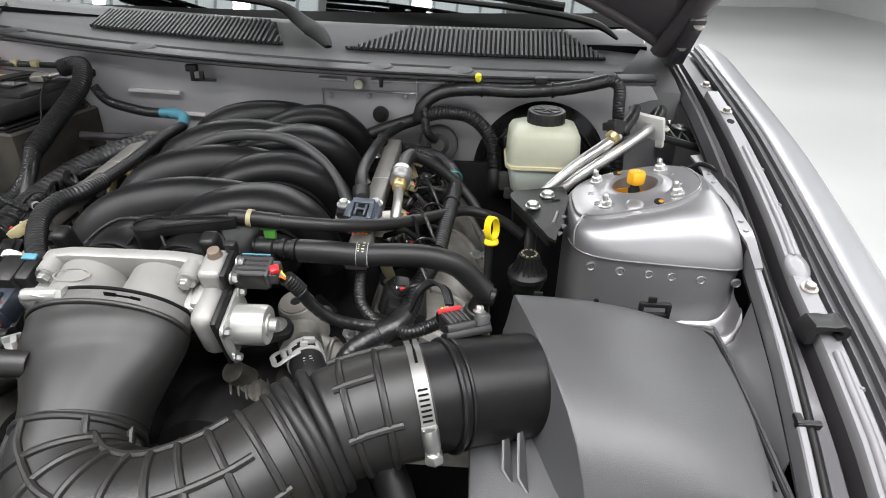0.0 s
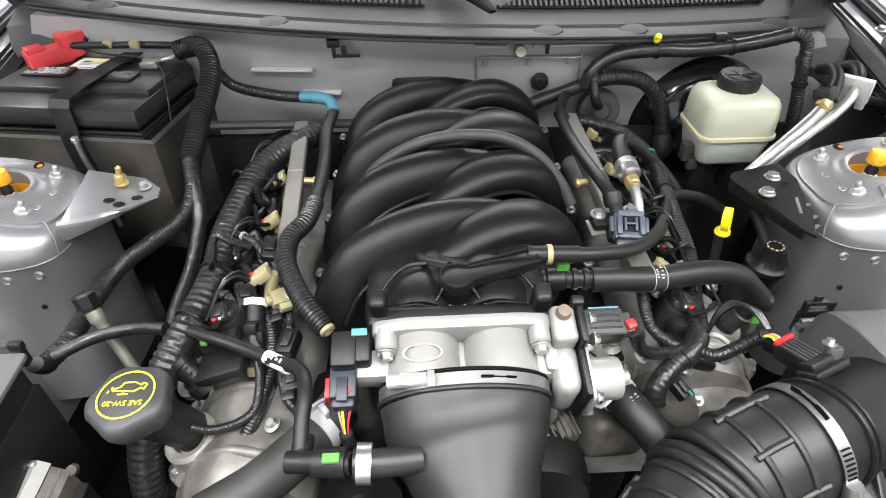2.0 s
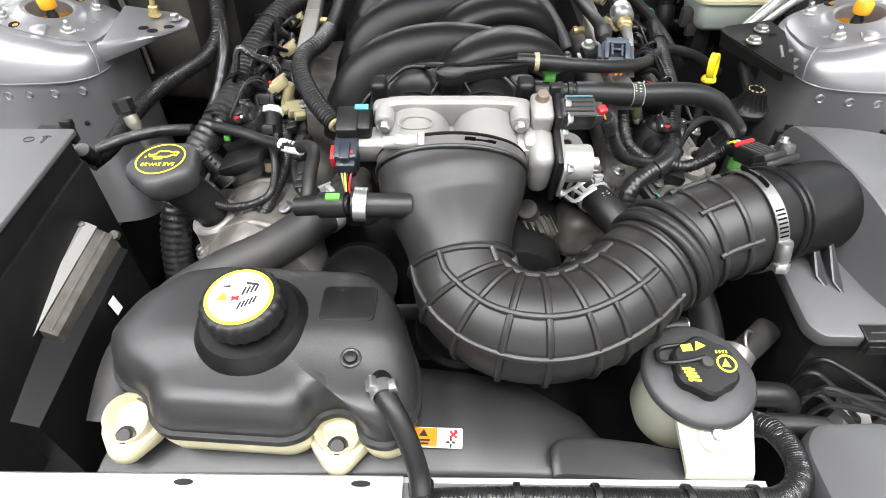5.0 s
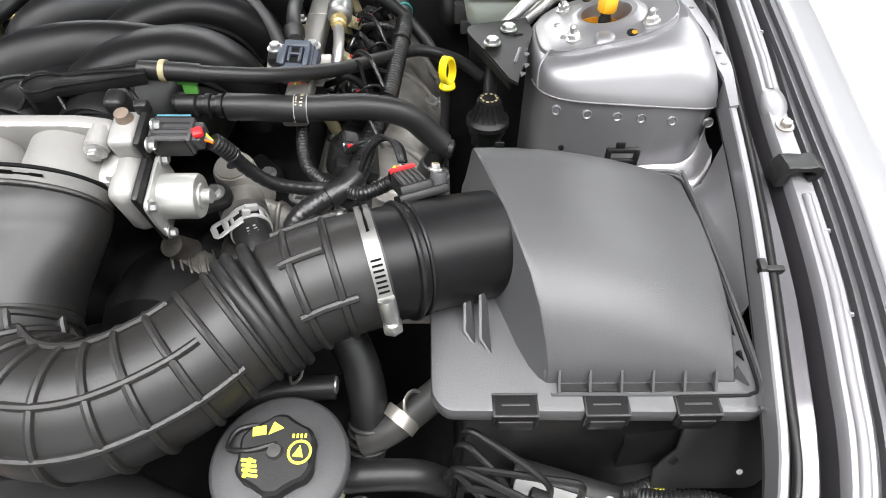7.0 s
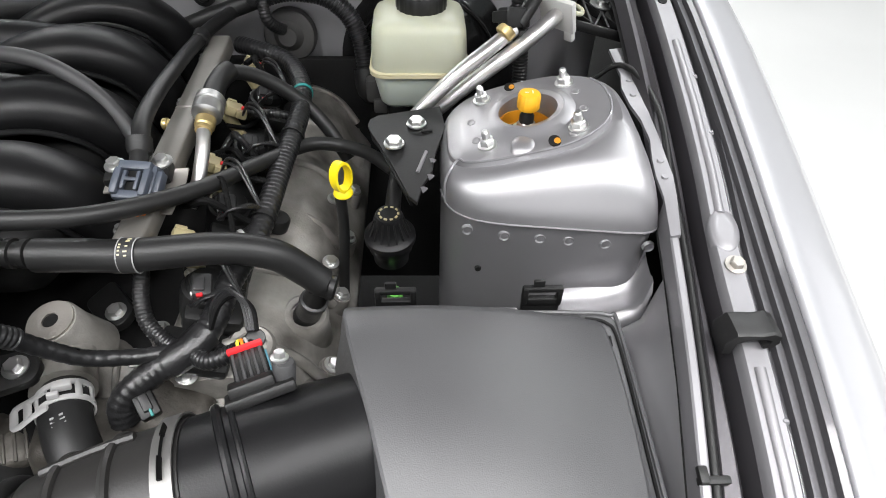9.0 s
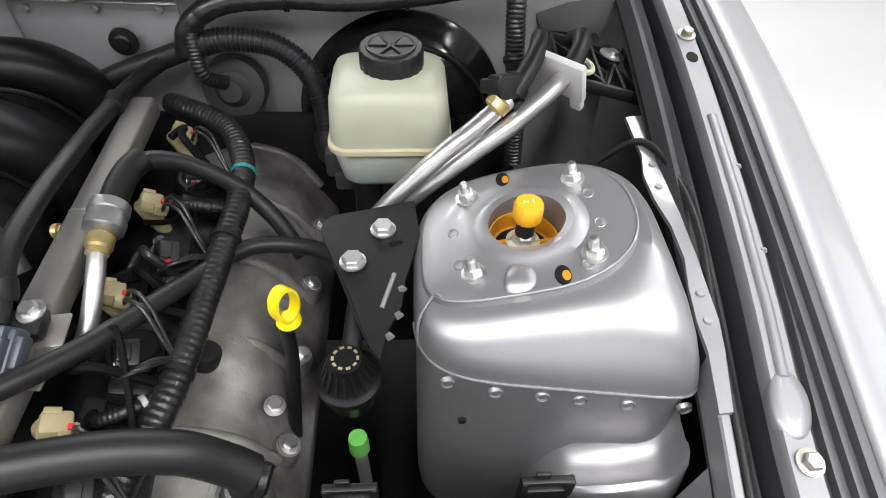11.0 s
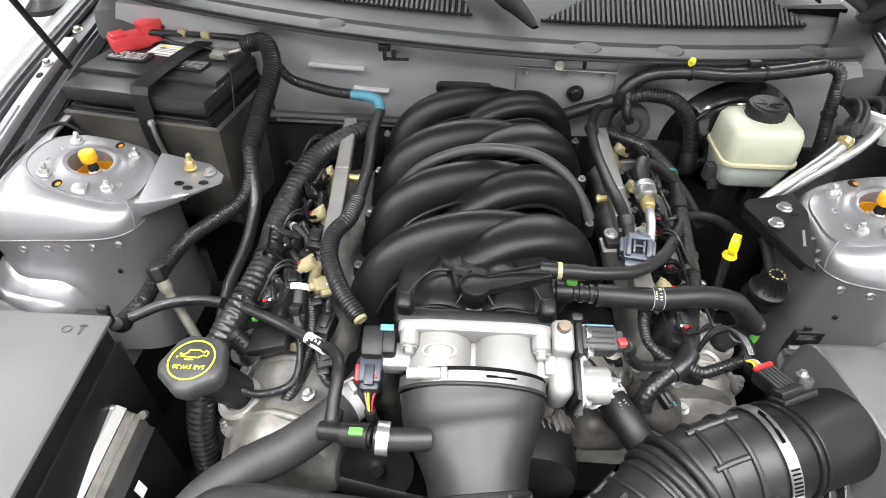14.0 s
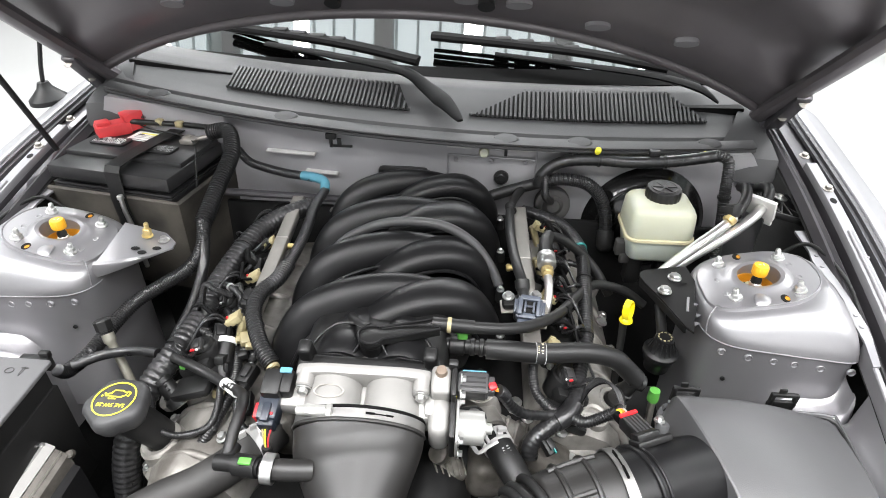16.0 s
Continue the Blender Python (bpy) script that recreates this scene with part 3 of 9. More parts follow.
    part("side_flange", loft([[C(side * a, v, z), C(side * b, v, z + 0.002), C(side * b, v, z - 0.002), C(side * a, v, z - 0.004)] for v, a, b, z in ((0.16, 0.683, 0.700, 0.900), (0.102, 0.684, 0.702, 0.8965), (0.075, 0.679, 0.699, 0.8945), (0.045, 0.681, 0.697, 0.892), (0.015, 0.686, 0.696, 0.8905), (-0.02, 0.686, 0.695, 0.889), (-0.05, 0.680, 0.693, 0.8875), (-0.078, 0.677, 0.692, 0.8855), (-0.10, 0.679, 0.690, 0.8805), (-0.14, 0.6765, 0.685, 0.8685))]), RAILP, car, "spot welded wavy panel flange", 30)
    for v, u, z in ((0.088, 0.690, 0.8965), (0.060, 0.688, 0.8945), (-0.055, 0.6865, 0.8885), (-0.078, 0.6845, 0.8865)):
        part("weld_spot", lathe([(0, 0.001), (0.003, 0.001), (0.0042, -0.002)], C(side * u, v, z), (0, 0, 1), 12), RAILP, car)
    rows = []
    for i in range(15):
        k = i / 14
        v = -0.162 - 0.190 * k
        w = 1.0 - 0.75 * k ** 1.6
        fall = 0.045 * max(0.0, 1 - 3 * k) ** 1.5
        rows.append([on_flank(side, v, "s", du * w - 0.002, dz - (fall if dz < -0.031 else 0.0)) for du, dz in ((0.0, -0.030), (-0.006, -0.040), (-0.018, -0.052), (-0.034, -0.066), (-0.050, -0.088), (-0.058, -0.125), (-0.062, -0.20), (-0.040, -0.22), (0.0, -0.22))])
    part("arch_panel", loft(rows), PAINT, car, "curved painted wheel house side", 60)
    # wing wall coloured near-black in place of the shade that falls there
    part("inner_shade_wall", box(tuple(C(side * 0.648, 0.02, 0.50)), (0.02, 0.76, 0.36), 0.004, (0, side * 4, -1.2)), DARK, car, "near-black inner wing wall with its shade painted on")

# bulkhead with pressed slots
def wall_v(u):
    return 0.282 + 0.10 * u * u


def bulk_top(u):
    return 0.996 - 0.045 * u if abs(u) < 0.66 else 0.87


fire = part("firewall", loft([[C(u, wall_v(u), 0.44), C(u, wall_v(u), bulk_top(u)), C(u, wall_v(u) + 0.02, bulk_top(u)), C(u, wall_v(u) + 0.02, 0.44)] for u in [-0.715 + 0.065 * i for i in range(23)]]), FIREP, car, "grey bulkhead panel with extra light in its paint")
# slots are paler than their panel: the colour stands for their highlight
for x0, x1, z in ((-0.352, -0.252, 0.944), (-0.275, -0.21, 0.905), (0.012, 0.060, 0.978), (0.105, 0.235, 0.976), (0.26, 0.33, 0.974)):
    a, b = V((x0, 1.0575 - 0.02 * x0 + 0.1 * (x0 + 0.05) ** 2, z)), V((x1, 1.0575 - 0.02 * x1 + 0.1 * (x1 + 0.05) ** 2, z - 0.002))
    part("slot", tube([a, a.lerp(b, 0.5), b], 0.0075, 10, 4, up=(0, 1, 0), flat=0.95, wide=0.45), BAR, fire, "raised pressed slot with its highlight as a pale colour")
for p0, p1 in (((0.015, 1.0585, 0.958), (0.185, 1.0545, 0.955)), ((0.015, 1.0585, 0.958), (0.015, 1.0585, 0.915)), ((0.185, 1.0545, 0.985), (0.185, 1.0545, 0.915))):
    part("plate_edge", tube([p0, p1], 0.0016, 6, 4), PAINT, fire)
for x in (0.03, 0.10, 0.165):
    part("weld_spot", lathe([(0, 0.0012), (0.003, 0.001), (0.0045, -0.001)], (x, 1.057 - 0.02 * (x - 0.1), 0.948), (0, -1, 0), 12), PAINT, fire)
part("bolt_cover", lathe([(0.0, 0.004), (0.007, 0.004), (0.009, 0.002), (0.014, 0.0015), (0.015, -0.004)], (0.120, 1.049, 0.917), (0, -1, 0), 20), BLACK, fire)
# black sheet added as painted shade low on the bulkhead
part("bulkhead_shade", box((-0.05, 1.04, 0.62), (1.2, 0.012, 0.44), 0.003, (0, 0, -1.2)), DARK, fire, "black sheet painting shade on the lower bulkhead")
part("ledge", tube([(-0.44, 1.03, 0.868), (-0.2, 1.025, 0.866), (0.1, 1.02, 0.86)], 0.008, 8, 4), APRON, fire)
part("plug", lathe([(0.0, 0.006), (0.008, 0.006), (0.010, 0.002), (0.010, -0.002)], (0.084, 1.048, 0.970), (0, -1, 0.2), 16), WHITE, fire, "round white plastic plug")
for x, z in ((0.293, 0.990), (0.493, 0.981)):
    part("clip", lathe([(0.0, 0.008), (0.005, 0.007), (0.006, 0.0), (0.004, -0.006)], (x, 1.028 + 0.20 * (x - 0.25) ** 2 * 2, z), (0, -0.6, 1), 12), YPRINT, fire, "small yellow plastic clip")
for x, z in ((-0.21, 0.993), (0.125, 0.99), (0.25, 0.985), (0.40, 0.985)):
    part("clip", join(box((x, 1.043, z), (0.02, 0.012, 0.012), 0.002), box((x, 1.04, z - 0.012), (0.006, 0.006, 0.02), 0.001)), BLACK, fire)
part("bracket", join(box((-0.19, 1.045, 0.972), (0.04, 0.004, 0.005), 0.001, (0, 0, 0)), box((-0.195, 1.044, 0.98), (0.008, 0.005, 0.016), 0.001)), BLACK, fire)
part("grommet", lathe([(0.0, 0.018), (0.012, 0.018), (0.015, 0.012), (0.020, 0.008), (0.028, 0.009), (0.034, 0.006), (0.036, -0.01)], (0.225, 1.045, 0.866), (0, -1, 0.25), 32), GREYRUB, fire, "round grey rubber grommet")

# plastic cowl with two slatted grilles
COWL = [(0.258, 0.980), (0.256, 0.982), (0.256, 0.986), (0.261, 0.9875), (0.256, 0.989), (0.256, 0.992), (0.266, 0.995), (0.285, 0.9955), (0.290, 0.990), (0.296, 0.9895), (0.302, 0.996), (0.340, 1.001), (0.350, 1.006), (0.420, 1.044), (0.432, 1.048), (0.50, 1.040), (0.50, 1.0), (0.28, 0.975)]


def cowl_drop(u):
    return 0.048 * u - 0.0165


def cowl_back(u):
    return 0.25 * u * u - 0.022


def cowl_rise(u, z):
    return z if z < 1.002 else 1.002 + (z - 1.002) * (0.75 + 0.5 * u)


us = [-0.66 + 1.32 * i / 44 for i in range(45)]
cowl = part("cowl", loft([[C(u, v + cowl_back(u), z - cowl_drop(u)) for v, z in [(a, cowl_rise(u, b)) for a, b in COWL]] for u in us]), COWLP, car, "black plastic windscreen cowl panel")
for u in (-0.53, -0.25, 0.172, 0.31, 0.565):
    part("seal_lug", lathe([(0, 0.004), (0.016, 0.003), (0.02, -0.002), (0.02, -0.008)], C(u, 0.274 + cowl_back(u), 0.9945 - cowl_drop(u)), (0, -0.3, 1), 20, wide=(1.3, 0.8)), COWLP, cowl)


def grille_top(u):
    return V((u, 0.35 + cowl_back(u), cowl_rise(u, 1.006) - cowl_drop(u))), V((u, 0.42 + cowl_back(u), cowl_rise(u, 1.044) - cowl_drop(u)))


slat = to_mesh("slat", box((0, 0, 0), (0.0042, 1.0, 0.006), 0), COWLP)
for spans, step in ((((-0.395, -0.395), (-0.050, -0.020)), 0.0088), (((0.205, 0.100), (0.500, 0.575)), 0.0088)):
    (tl, bl), (tr, br) = spans
    lean = -0.016 if bl < 0 else 0.0
    n = round((br - bl) / step)
    quad = []
    for u0, u1 in ((tl, bl), (tr, br)):
        a, b = grille_top(u1)[0], grille_top(u0)[1]
        quad.append((a, b))
    strip = []
    for i in range(13):
        k = i / 12
        a, b = grille_top(bl + (br - bl) * k)[0], grille_top(tl + (tr - tl) * k)[1]
        strip.append([CAR @ (q + V((0, -0.0012, 0.0024)) * w) for q, w in ((a, 1), (b, 1), (b, 0.2), (a, 0.2))])
    g = loft(strip)
    # no opening is cut: a black sheet paints the shade behind the slats
    grille = part("grille", g, DARK, cowl, "black sheet painting the dark intake behind upright slats")
    for i in range(n + 1):
        u = bl + (br - bl) * i / n
        k0, k1 = 0.0, 1.0
        if u < tl:
            k1 = (u - bl) / max(1e-6, tl - bl)
        if u > tr:
            k1 = min(k1, (br - u) / max(1e-6, br - tr))
        a, b = grille_top(u)
        b = a.lerp(b + V((lean, 0, 0)), max(0.08, k1))
        mid, d = (a + b) / 2 + V((0, -0.002, 0.0042)), b - a
        m = CAR @ Matrix.Translation(mid) @ Matrix.Rotation(math.atan2(d.z, d.y), 4, "X") @ Matrix.Diagonal((1, d.length, 1, 1))
        shared("slat", slat, m, grille)
# end caps of the cowl
for side, dz in ((1, 0.0), (-1, 0.05)):
    part("cowl_end", loft([[C(side * u, v, z + dz) for u, v, z in r] for r in ([(0.62, 0.315, 0.915), (0.695, 0.315, 0.912), (0.70, 0.318, 0.925), (0.615, 0.318, 0.928)], [(0.61, 0.325, 0.93), (0.702, 0.325, 0.93), (0.704, 0.335, 0.955), (0.60, 0.33, 0.962)], [(0.61, 0.36, 0.94), (0.70, 0.365, 0.94), (0.70, 0.37, 0.972), (0.60, 0.36, 0.985)], [(0.63, 0.40, 0.96), (0.695, 0.40, 0.95), (0.695, 0.405, 0.985), (0.625, 0.40, 1.0)], [(0.66, 0.49, 0.98), (0.72, 0.49, 0.97), (0.72, 0.495, 1.01), (0.665, 0.49, 1.02)])]), COWLP, cowl, "moulded black cowl corner", 25)

# windscreen, dashboard and wipers
ws = []
for i in range(13):
    u = -0.72 + 0.12 * i
    k = 1 - (u / 0.72) ** 2
    ws.append([C(u, 0.47 + 0.10 * (1 - k), 1.035), C(u * 0.9, 1.15 + 0.06 * (1 - k), 1.46), C(u * 0.9, 1.154 + 0.06 * (1 - k), 1.464), C(u, 0.475 + 0.10 * (1 - k), 1.039)])
screen = part("windscreen", loft(ws), GLASS, car, "raked laminated windscreen glass")
screen.visible_shadow = False
frit = [[p + (q - p) * k + CAR.to_3x3() @ V((0, -0.003, 0.004)) for p, q, k in ((r[0], r[1], 0.0), (r[0], r[1], 0.042), (r[3], r[2], 0.045), (r[3], r[2], -0.003))] for r in ws]
part("black_border", loft(frit), WIPER, screen, "black printed lower border of the glass")
# flat black strip fills the recess in place of its shade
part("cowl_recess", loft([[C(u, 0.40 + cowl_back(u) * 0.6, 1.028 - cowl_drop(u) * 0.8), C(u, 0.50 + 0.10 * (u / 0.72) ** 2, 1.030 - 0.02 * u), C(u, 0.50 + 0.10 * (u / 0.72) ** 2, 0.99), C(u, 0.40 + cowl_back(u) * 0.6, 0.99)] for u in [-0.66 + 0.11 * i for i in range(13)]]), WIPER, cowl, "flat black strip painting shade into the wiper trough")
part("dashboard", box(tuple(C(0, 0.95, 0.93)), (1.36, 0.5, 0.18), 0.06, (0, 0, -1.2), 4), BLACK, car, "black dashboard behind the glass")
for pts, w in ((((0.085, 0.262, 1.033), (0.055, 0.31, 1.046), (0.010, 0.36, 1.062), (-0.045, 0.385, 1.086), (-0.20, 0.44, 1.095), (-0.36, 0.50, 1.098)), 1.0), (((0.60, 0.44, 1.030), (0.555, 0.455, 1.055), (0.46, 0.47, 1.072), (0.30, 0.47, 1.088), (0.14, 0.48, 1.10)), 0.8)):
    arm = part("wiper_arm", tube([C(*p) for p in pts], 0.019 * w, 10, 8, up=(0, 0, 1), flat=0.42, taper=lambda k: 0.35 + 3.2 * k if k < 0.25 else 1.15 - 0.75 * (k - 0.25)), WIPER, car, "black wiper arm with blade")
    a, b = V(pts[-2]), V(pts[-1])
    d = (b - a).normalized()
    for off, r, nm in ((0.014, 0.009, "blade"), (0.030, 0.006, "blade_spine"), (0.044, 0.005, "blade_frame")):
        part(nm, tube([C(*(a - d * 0.20 + V((0, 0.02 + off, 0.006)))), C(*(a + V((0, 0.02 + off, 0.016)))), C(*(b + d * 0.14 + V((0, 0.02 + off, 0.010))))], r, 8, 6, up=(0, 0, 1)), WIPER, arm)
    for q in (0.0, 0.3, 0.6, 0.9):
        part("blade_link", box(tuple(C(*(a + (b - a) * q + V((0, 0.05, 0.018))))), (0.035, 0.03, 0.012), 0.003, (0, 0, -1)), WIPER, arm)

# opened bonnet, hinged at the cowl
HD, HN = V((0, -0.731, 0.682)), V((0, 0.682, 0.731))


def hood_point(u, s, lift):
    return CAR @ (V((u * (1 + 0.2 * max(0, s)) * 0.975, 0.435, 1.0305 - 0.0125 * u)) + HD * s + HN * lift)


def rear_edge(u):
    return 0.238 - 0.43 * u * u - 0.07 * max(0, u) ** 2


rows = []
for i in range(33):
    u = -0.735 + 1.47 * i / 32
    k = (abs(u) / 0.735)
    s0 = rear_edge(u)
    crown = 0.03 * (1 - k ** 2)
    rows.append([hood_point(u, s0, crown), hood_point(u, s0 + 0.03, crown - 0.012), hood_point(u, s0 + 0.10, crown - 0.008), hood_point(u, s0 + 0.13, crown + 0.012), hood_point(u, s0 + 0.20, crown + 0.022), hood_point(u, s0 + 0.24, crown + 0.004), hood_point(u, s0 + 0.29, crown + 0.004), hood_point(u, s0 + 0.32, crown + 0.024), hood_point(u, 0.8, crown + 0.024), hood_point(u, 1.12, crown), hood_point(u, 1.12, crown + 0.03), hood_point(u, 0.6, crown + 0.06), hood_point(u, s0, crown + 0.02)])
hood = part("hood", loft(rows), HOODIN, car, "opened grey bonnet seen from below", 60)
part("hood_rim", tube([hood_point(u, rear_edge(u) + 0.012, 0.03 * (1 - (u / 0.735) ** 2) - 0.008) for u in [-0.73 + 0.073 * i for i in range(21)]], 0.011, 10, 3), HOODIN, hood)
for side in (1, -1):
    part("hood_side_frame", tube([hood_point(side * 0.70, 0.0, -0.01), hood_point(side * 0.705, 0.3, -0.014), hood_point(side * 0.70, 1.1, -0.01)], 0.024, 10, 6, flat=0.7), HOODIN, hood)
    part("hinge", join(box(tuple(hood_point(side * 0.715, -0.03, -0.02)), (0.02, 0.05, 0.09), 0.004, (20, 0, 0)), box(tuple(hood_point(side * 0.715, 0.06, -0.028)), (0.03, 0.02, 0.12), 0.004, (43, 0, 0))), APRON, hood, "grey steel bonnet hinge")
    for s in (0.05, 0.11):
        shared("hinge_bolt", DARKBOLT, Matrix.Translation(hood_point(side * 0.712, s, -0.036)) @ Matrix.Rotation(radians(-137), 4, "X"), hood)
# dents in the inner bonnet, their reflected light painted as a paler grey
for u, ds in ((-0.40, 0.10), (-0.21, 0.06), (-0.08, 0.085), (0.09, 0.07), (0.17, 0.075), (0.30, 0.06), (0.45, 0.09)):
    part("hood_dent_glint", lathe([(0, -0.003), (0.012, -0.002), (0.014, 0.002), (0.014, 0.01)], hood_point(u, rear_edge(u) + ds, 0.03 * (1 - (u / 0.735) ** 2) - 0.007), tuple(-HN), 20, wide=(1.5, 0.7)), RAILP, hood)
for u, s in ((-0.12, 0.30), (0.12, 0.31)):
    part("rubber_stop", lathe([(0, -0.018), (0.010, -0.016), (0.013, 0.0), (0.014, 0.02)], hood_point(u, s, 0.02), tuple(-HN), 16), RUBBER, hood)
part("prop_strut", tube([C(-0.69, 0.20, 0.96), hood_point(-0.69, 0.45, -0.02)], 0.0055, 12, 4), BLACK, car, "black bonnet gas strut")

ant = thing("aerial", (-0.885, 1.2, 0.99), "short black rubber aerial on the front wing", "aerial")
part("base", lathe([(0.034, -0.01), (0.034, 0.0), (0.026, 0.008), (0.014, 0.022), (0.010, 0.034), (0, 0.036)], (-0.885, 1.2, 0.99), (0, 0, 1), 28, wide=(1, 1.3)), BLACK, ant)
part("mast", tube([(-0.885, 1.2, 1.02), (-0.875, 1.2, 1.06), (-0.858, 1.2, 1.11), (-0.80, 1.2, 1.28)], 0.0045, 10, 6), BLACK, ant)

# front wheels carry the car
for side in (1, -1):
    hub = C(side * 0.76, -0.05, 0.325)
    wheel = part("wheel", lathe([(0.0, 0.06), (0.05, 0.06), (0.07, 0.04), (0.19, 0.05), (0.22, 0.09), (0.22, -0.09), (0.0, -0.09)], hub, (side, 0, 0), 36), ALU, car, "alloy front wheel")
    part("tyre", lathe([(0.22, -0.10), (0.29, -0.115), (0.323, -0.095), (0.325, 0.0), (0.323, 0.095), (0.29, 0.115), (0.22, 0.10)], hub, (side, 0, 0), 48), RUBBER, wheel, "black rubber tyre")

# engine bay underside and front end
# near-black slab added so the bottom of the bay stays dark
part("undertray", box((-0.05, 0.62, 0.30), (1.30, 1.1, 0.04), 0.01), DARK, car, "near-black slab painting shade at the bottom of the bay")
front = part("radiator_support", loft([[V((x, y, z)) for y, z in ((0.176, 0.70), (0.176, 0.738), (0.180, 0.742), (0.199, 0.742), (0.202, 0.738), (0.202, 0.70))] for x in (-0.62, -0.35, -0.085)]), BAR, car, "pale steel radiator support bar")
part("lip", loft([[V((x, y, z)) for y, z in ((0.196, 0.69), (0.196, 0.737), (0.201, 0.737), (0.201, 0.69))] for x in (-0.085, 0.07, 0.222)]), BAR, front)
for x in (-0.27, -0.12):
    part("slot", lathe([(0, 0.0006), (0.007, 0.0006), (0.007, -0.002)], (x, 0.1925, 0.7421), (0, 0, 1), 14, wide=(1.2, 0.4)), BLACK, front)
fp = prism(round_poly([(-0.75, -0.12), (-0.75, 0.165), (-0.35, 0.171), (-0.09, 0.170), (0.10, 0.168), (0.258, 0.166), (0.258, 0.225), (0.275, 0.247), (0.345, 0.249), (0.366, 0.21), (0.392, 0.12), (0.47, 0.05), (0.75, 0.02), (0.72, -0.12)], 0.016), 0.70, 0.756, 0.008)
part("sight_shield", fp, LID, car, "grained grey black plastic grille cover")

# ---- engine ----


def torus(at, d, R, r, seg=40, n=8, wide=(1, 1), arc=None, turn=0.0):
    m = axis_matrix(at, d, turn)
    a0, a1 = arc if arc else (0, 2 * math.pi)
    k = seg if not arc else seg + 1
    rings = []
    for i in range(k):
        a = a0 + (a1 - a0) * i / seg
        o = V((math.cos(a) * R * wide[0], math.sin(a) * R * wide[1], 0))
        q = V((math.cos(a), math.sin(a), 0))
        rings.append([m @ (o + q * (r * math.cos(2 * math.pi * j / n)) + V((0, 0, r * math.sin(2 * math.pi * j / n)))) for j in range(n)])
    return loft(rings, bool(arc), not arc)


def band(at, d, R, w, t=0.0012, seg=48, wide=(1, 1), turn=0.0):
    """A flat strip clamp round an axis."""
    return lathe_ring([(R, -w / 2), (R + t, -w / 2 + 0.0005), (R + t, w / 2 - 0.0005), (R, w / 2)], at, d, seg, wide, turn)


def lathe_ring(profile, at, d, seg=48, wide=(1, 1), turn=0.0):
    m = axis_matrix(at, d, turn)
    rings = [[m @ V((r * math.cos(2 * math.pi * k / seg) * wide[0], r * math.sin(2 * math.pi * k / seg) * wide[1], z)) for r, z in profile] for k in range(seg)]
    return loft(rings, False, True)


engine = thing("engine", (-0.05, 0.75, 0.42), "V8 engine with cast covers, fuel rails and black loom", "engine")
# block is near-black: the deep shade around it is in its colour
part("engine_block", join(box((-0.05, 0.80, 0.60), (0.50, 0.50, 0.30), 0.04, seg=3), box((-0.06, 0.55, 0.62), (0.34, 0.10, 0.30), 0.03, seg=3)), DARK, engine, "engine block and front cover with shade painted in near-black")


def valve_cover(side, cx, y0, y1, zt):
    rings = []
    n = 24
    for i in range(n + 1):
        k = i / n
        y = y0 + (y1 - y0) * k
        e = min(1, 6 * k + 0.5, 6 * (1 - k) + 0.5)
        wob = 0.006 * math.sin(i * 1.55) + 0.004 * math.sin(i * 0.7 + 1)
        sec = [(-0.075, -0.10), (-0.072, -0.02), (-0.06, 0.0), (-0.03, 0.012), (0.005, 0.014 + wob), (0.035, 0.002 + wob), (0.055, -0.02 + wob), (0.068, -0.05), (0.085, -0.075), (0.09, -0.085), (0.088, -0.12), (0.04, -0.15)]
        rings.append([V((cx + side * dx * (0.85 + 0.15 * e), y, zt + dz * (0.9 + 0.1 * e) - 0.02 * (1 - e))) for dx, dz in sec])
    return loft(rings)


cover_l = part("valve_cover", valve_cover(-1, -0.275, 0.44, 1.0, 0.775), CAST, engine, "dirty cast valve cover", 60)
cover_r = part("valve_cover", valve_cover(1, 0.235, 0.545, 1.10, 0.785), CAST, engine, "dirty cast valve cover", 60)
for x, y, z, r in ((-0.325, 0.50, 0.765, 0.03), (-0.31, 0.585, 0.777, 0.024), (0.286, 0.628, 0.762, 0.024), (0.25, 0.575, 0.785, 0.022)):
    cv = cover_l if x < 0 else cover_r
    part("boss", lathe([(r * 1.3, -0.03), (r, 0.0), (r * 0.95, 0.012), (r * 0.8, 0.016), (r * 0.6, 0.014), (r * 0.55, 0.004), (0, 0.004)], (x, y, z), (0.25 if x > 0 else -0.25, -0.15, 1), 24), CAST, cv)
for x, y, z in ((-0.335, 0.66, 0.765), (-0.34, 0.74, 0.765), (0.305, 0.70, 0.77), (0.30, 0.80, 0.775), (0.16, 0.56, 0.80), (0.125, 0.53, 0.80), (0.205, 0.545, 0.795), (-0.24, 0.50, 0.79)):
    shared("bolt", BOLT, axis_matrix((x, y, z), (0.3 if x > 0 else -0.3, -0.1, 1)), cover_l if x < 0 else cover_r)
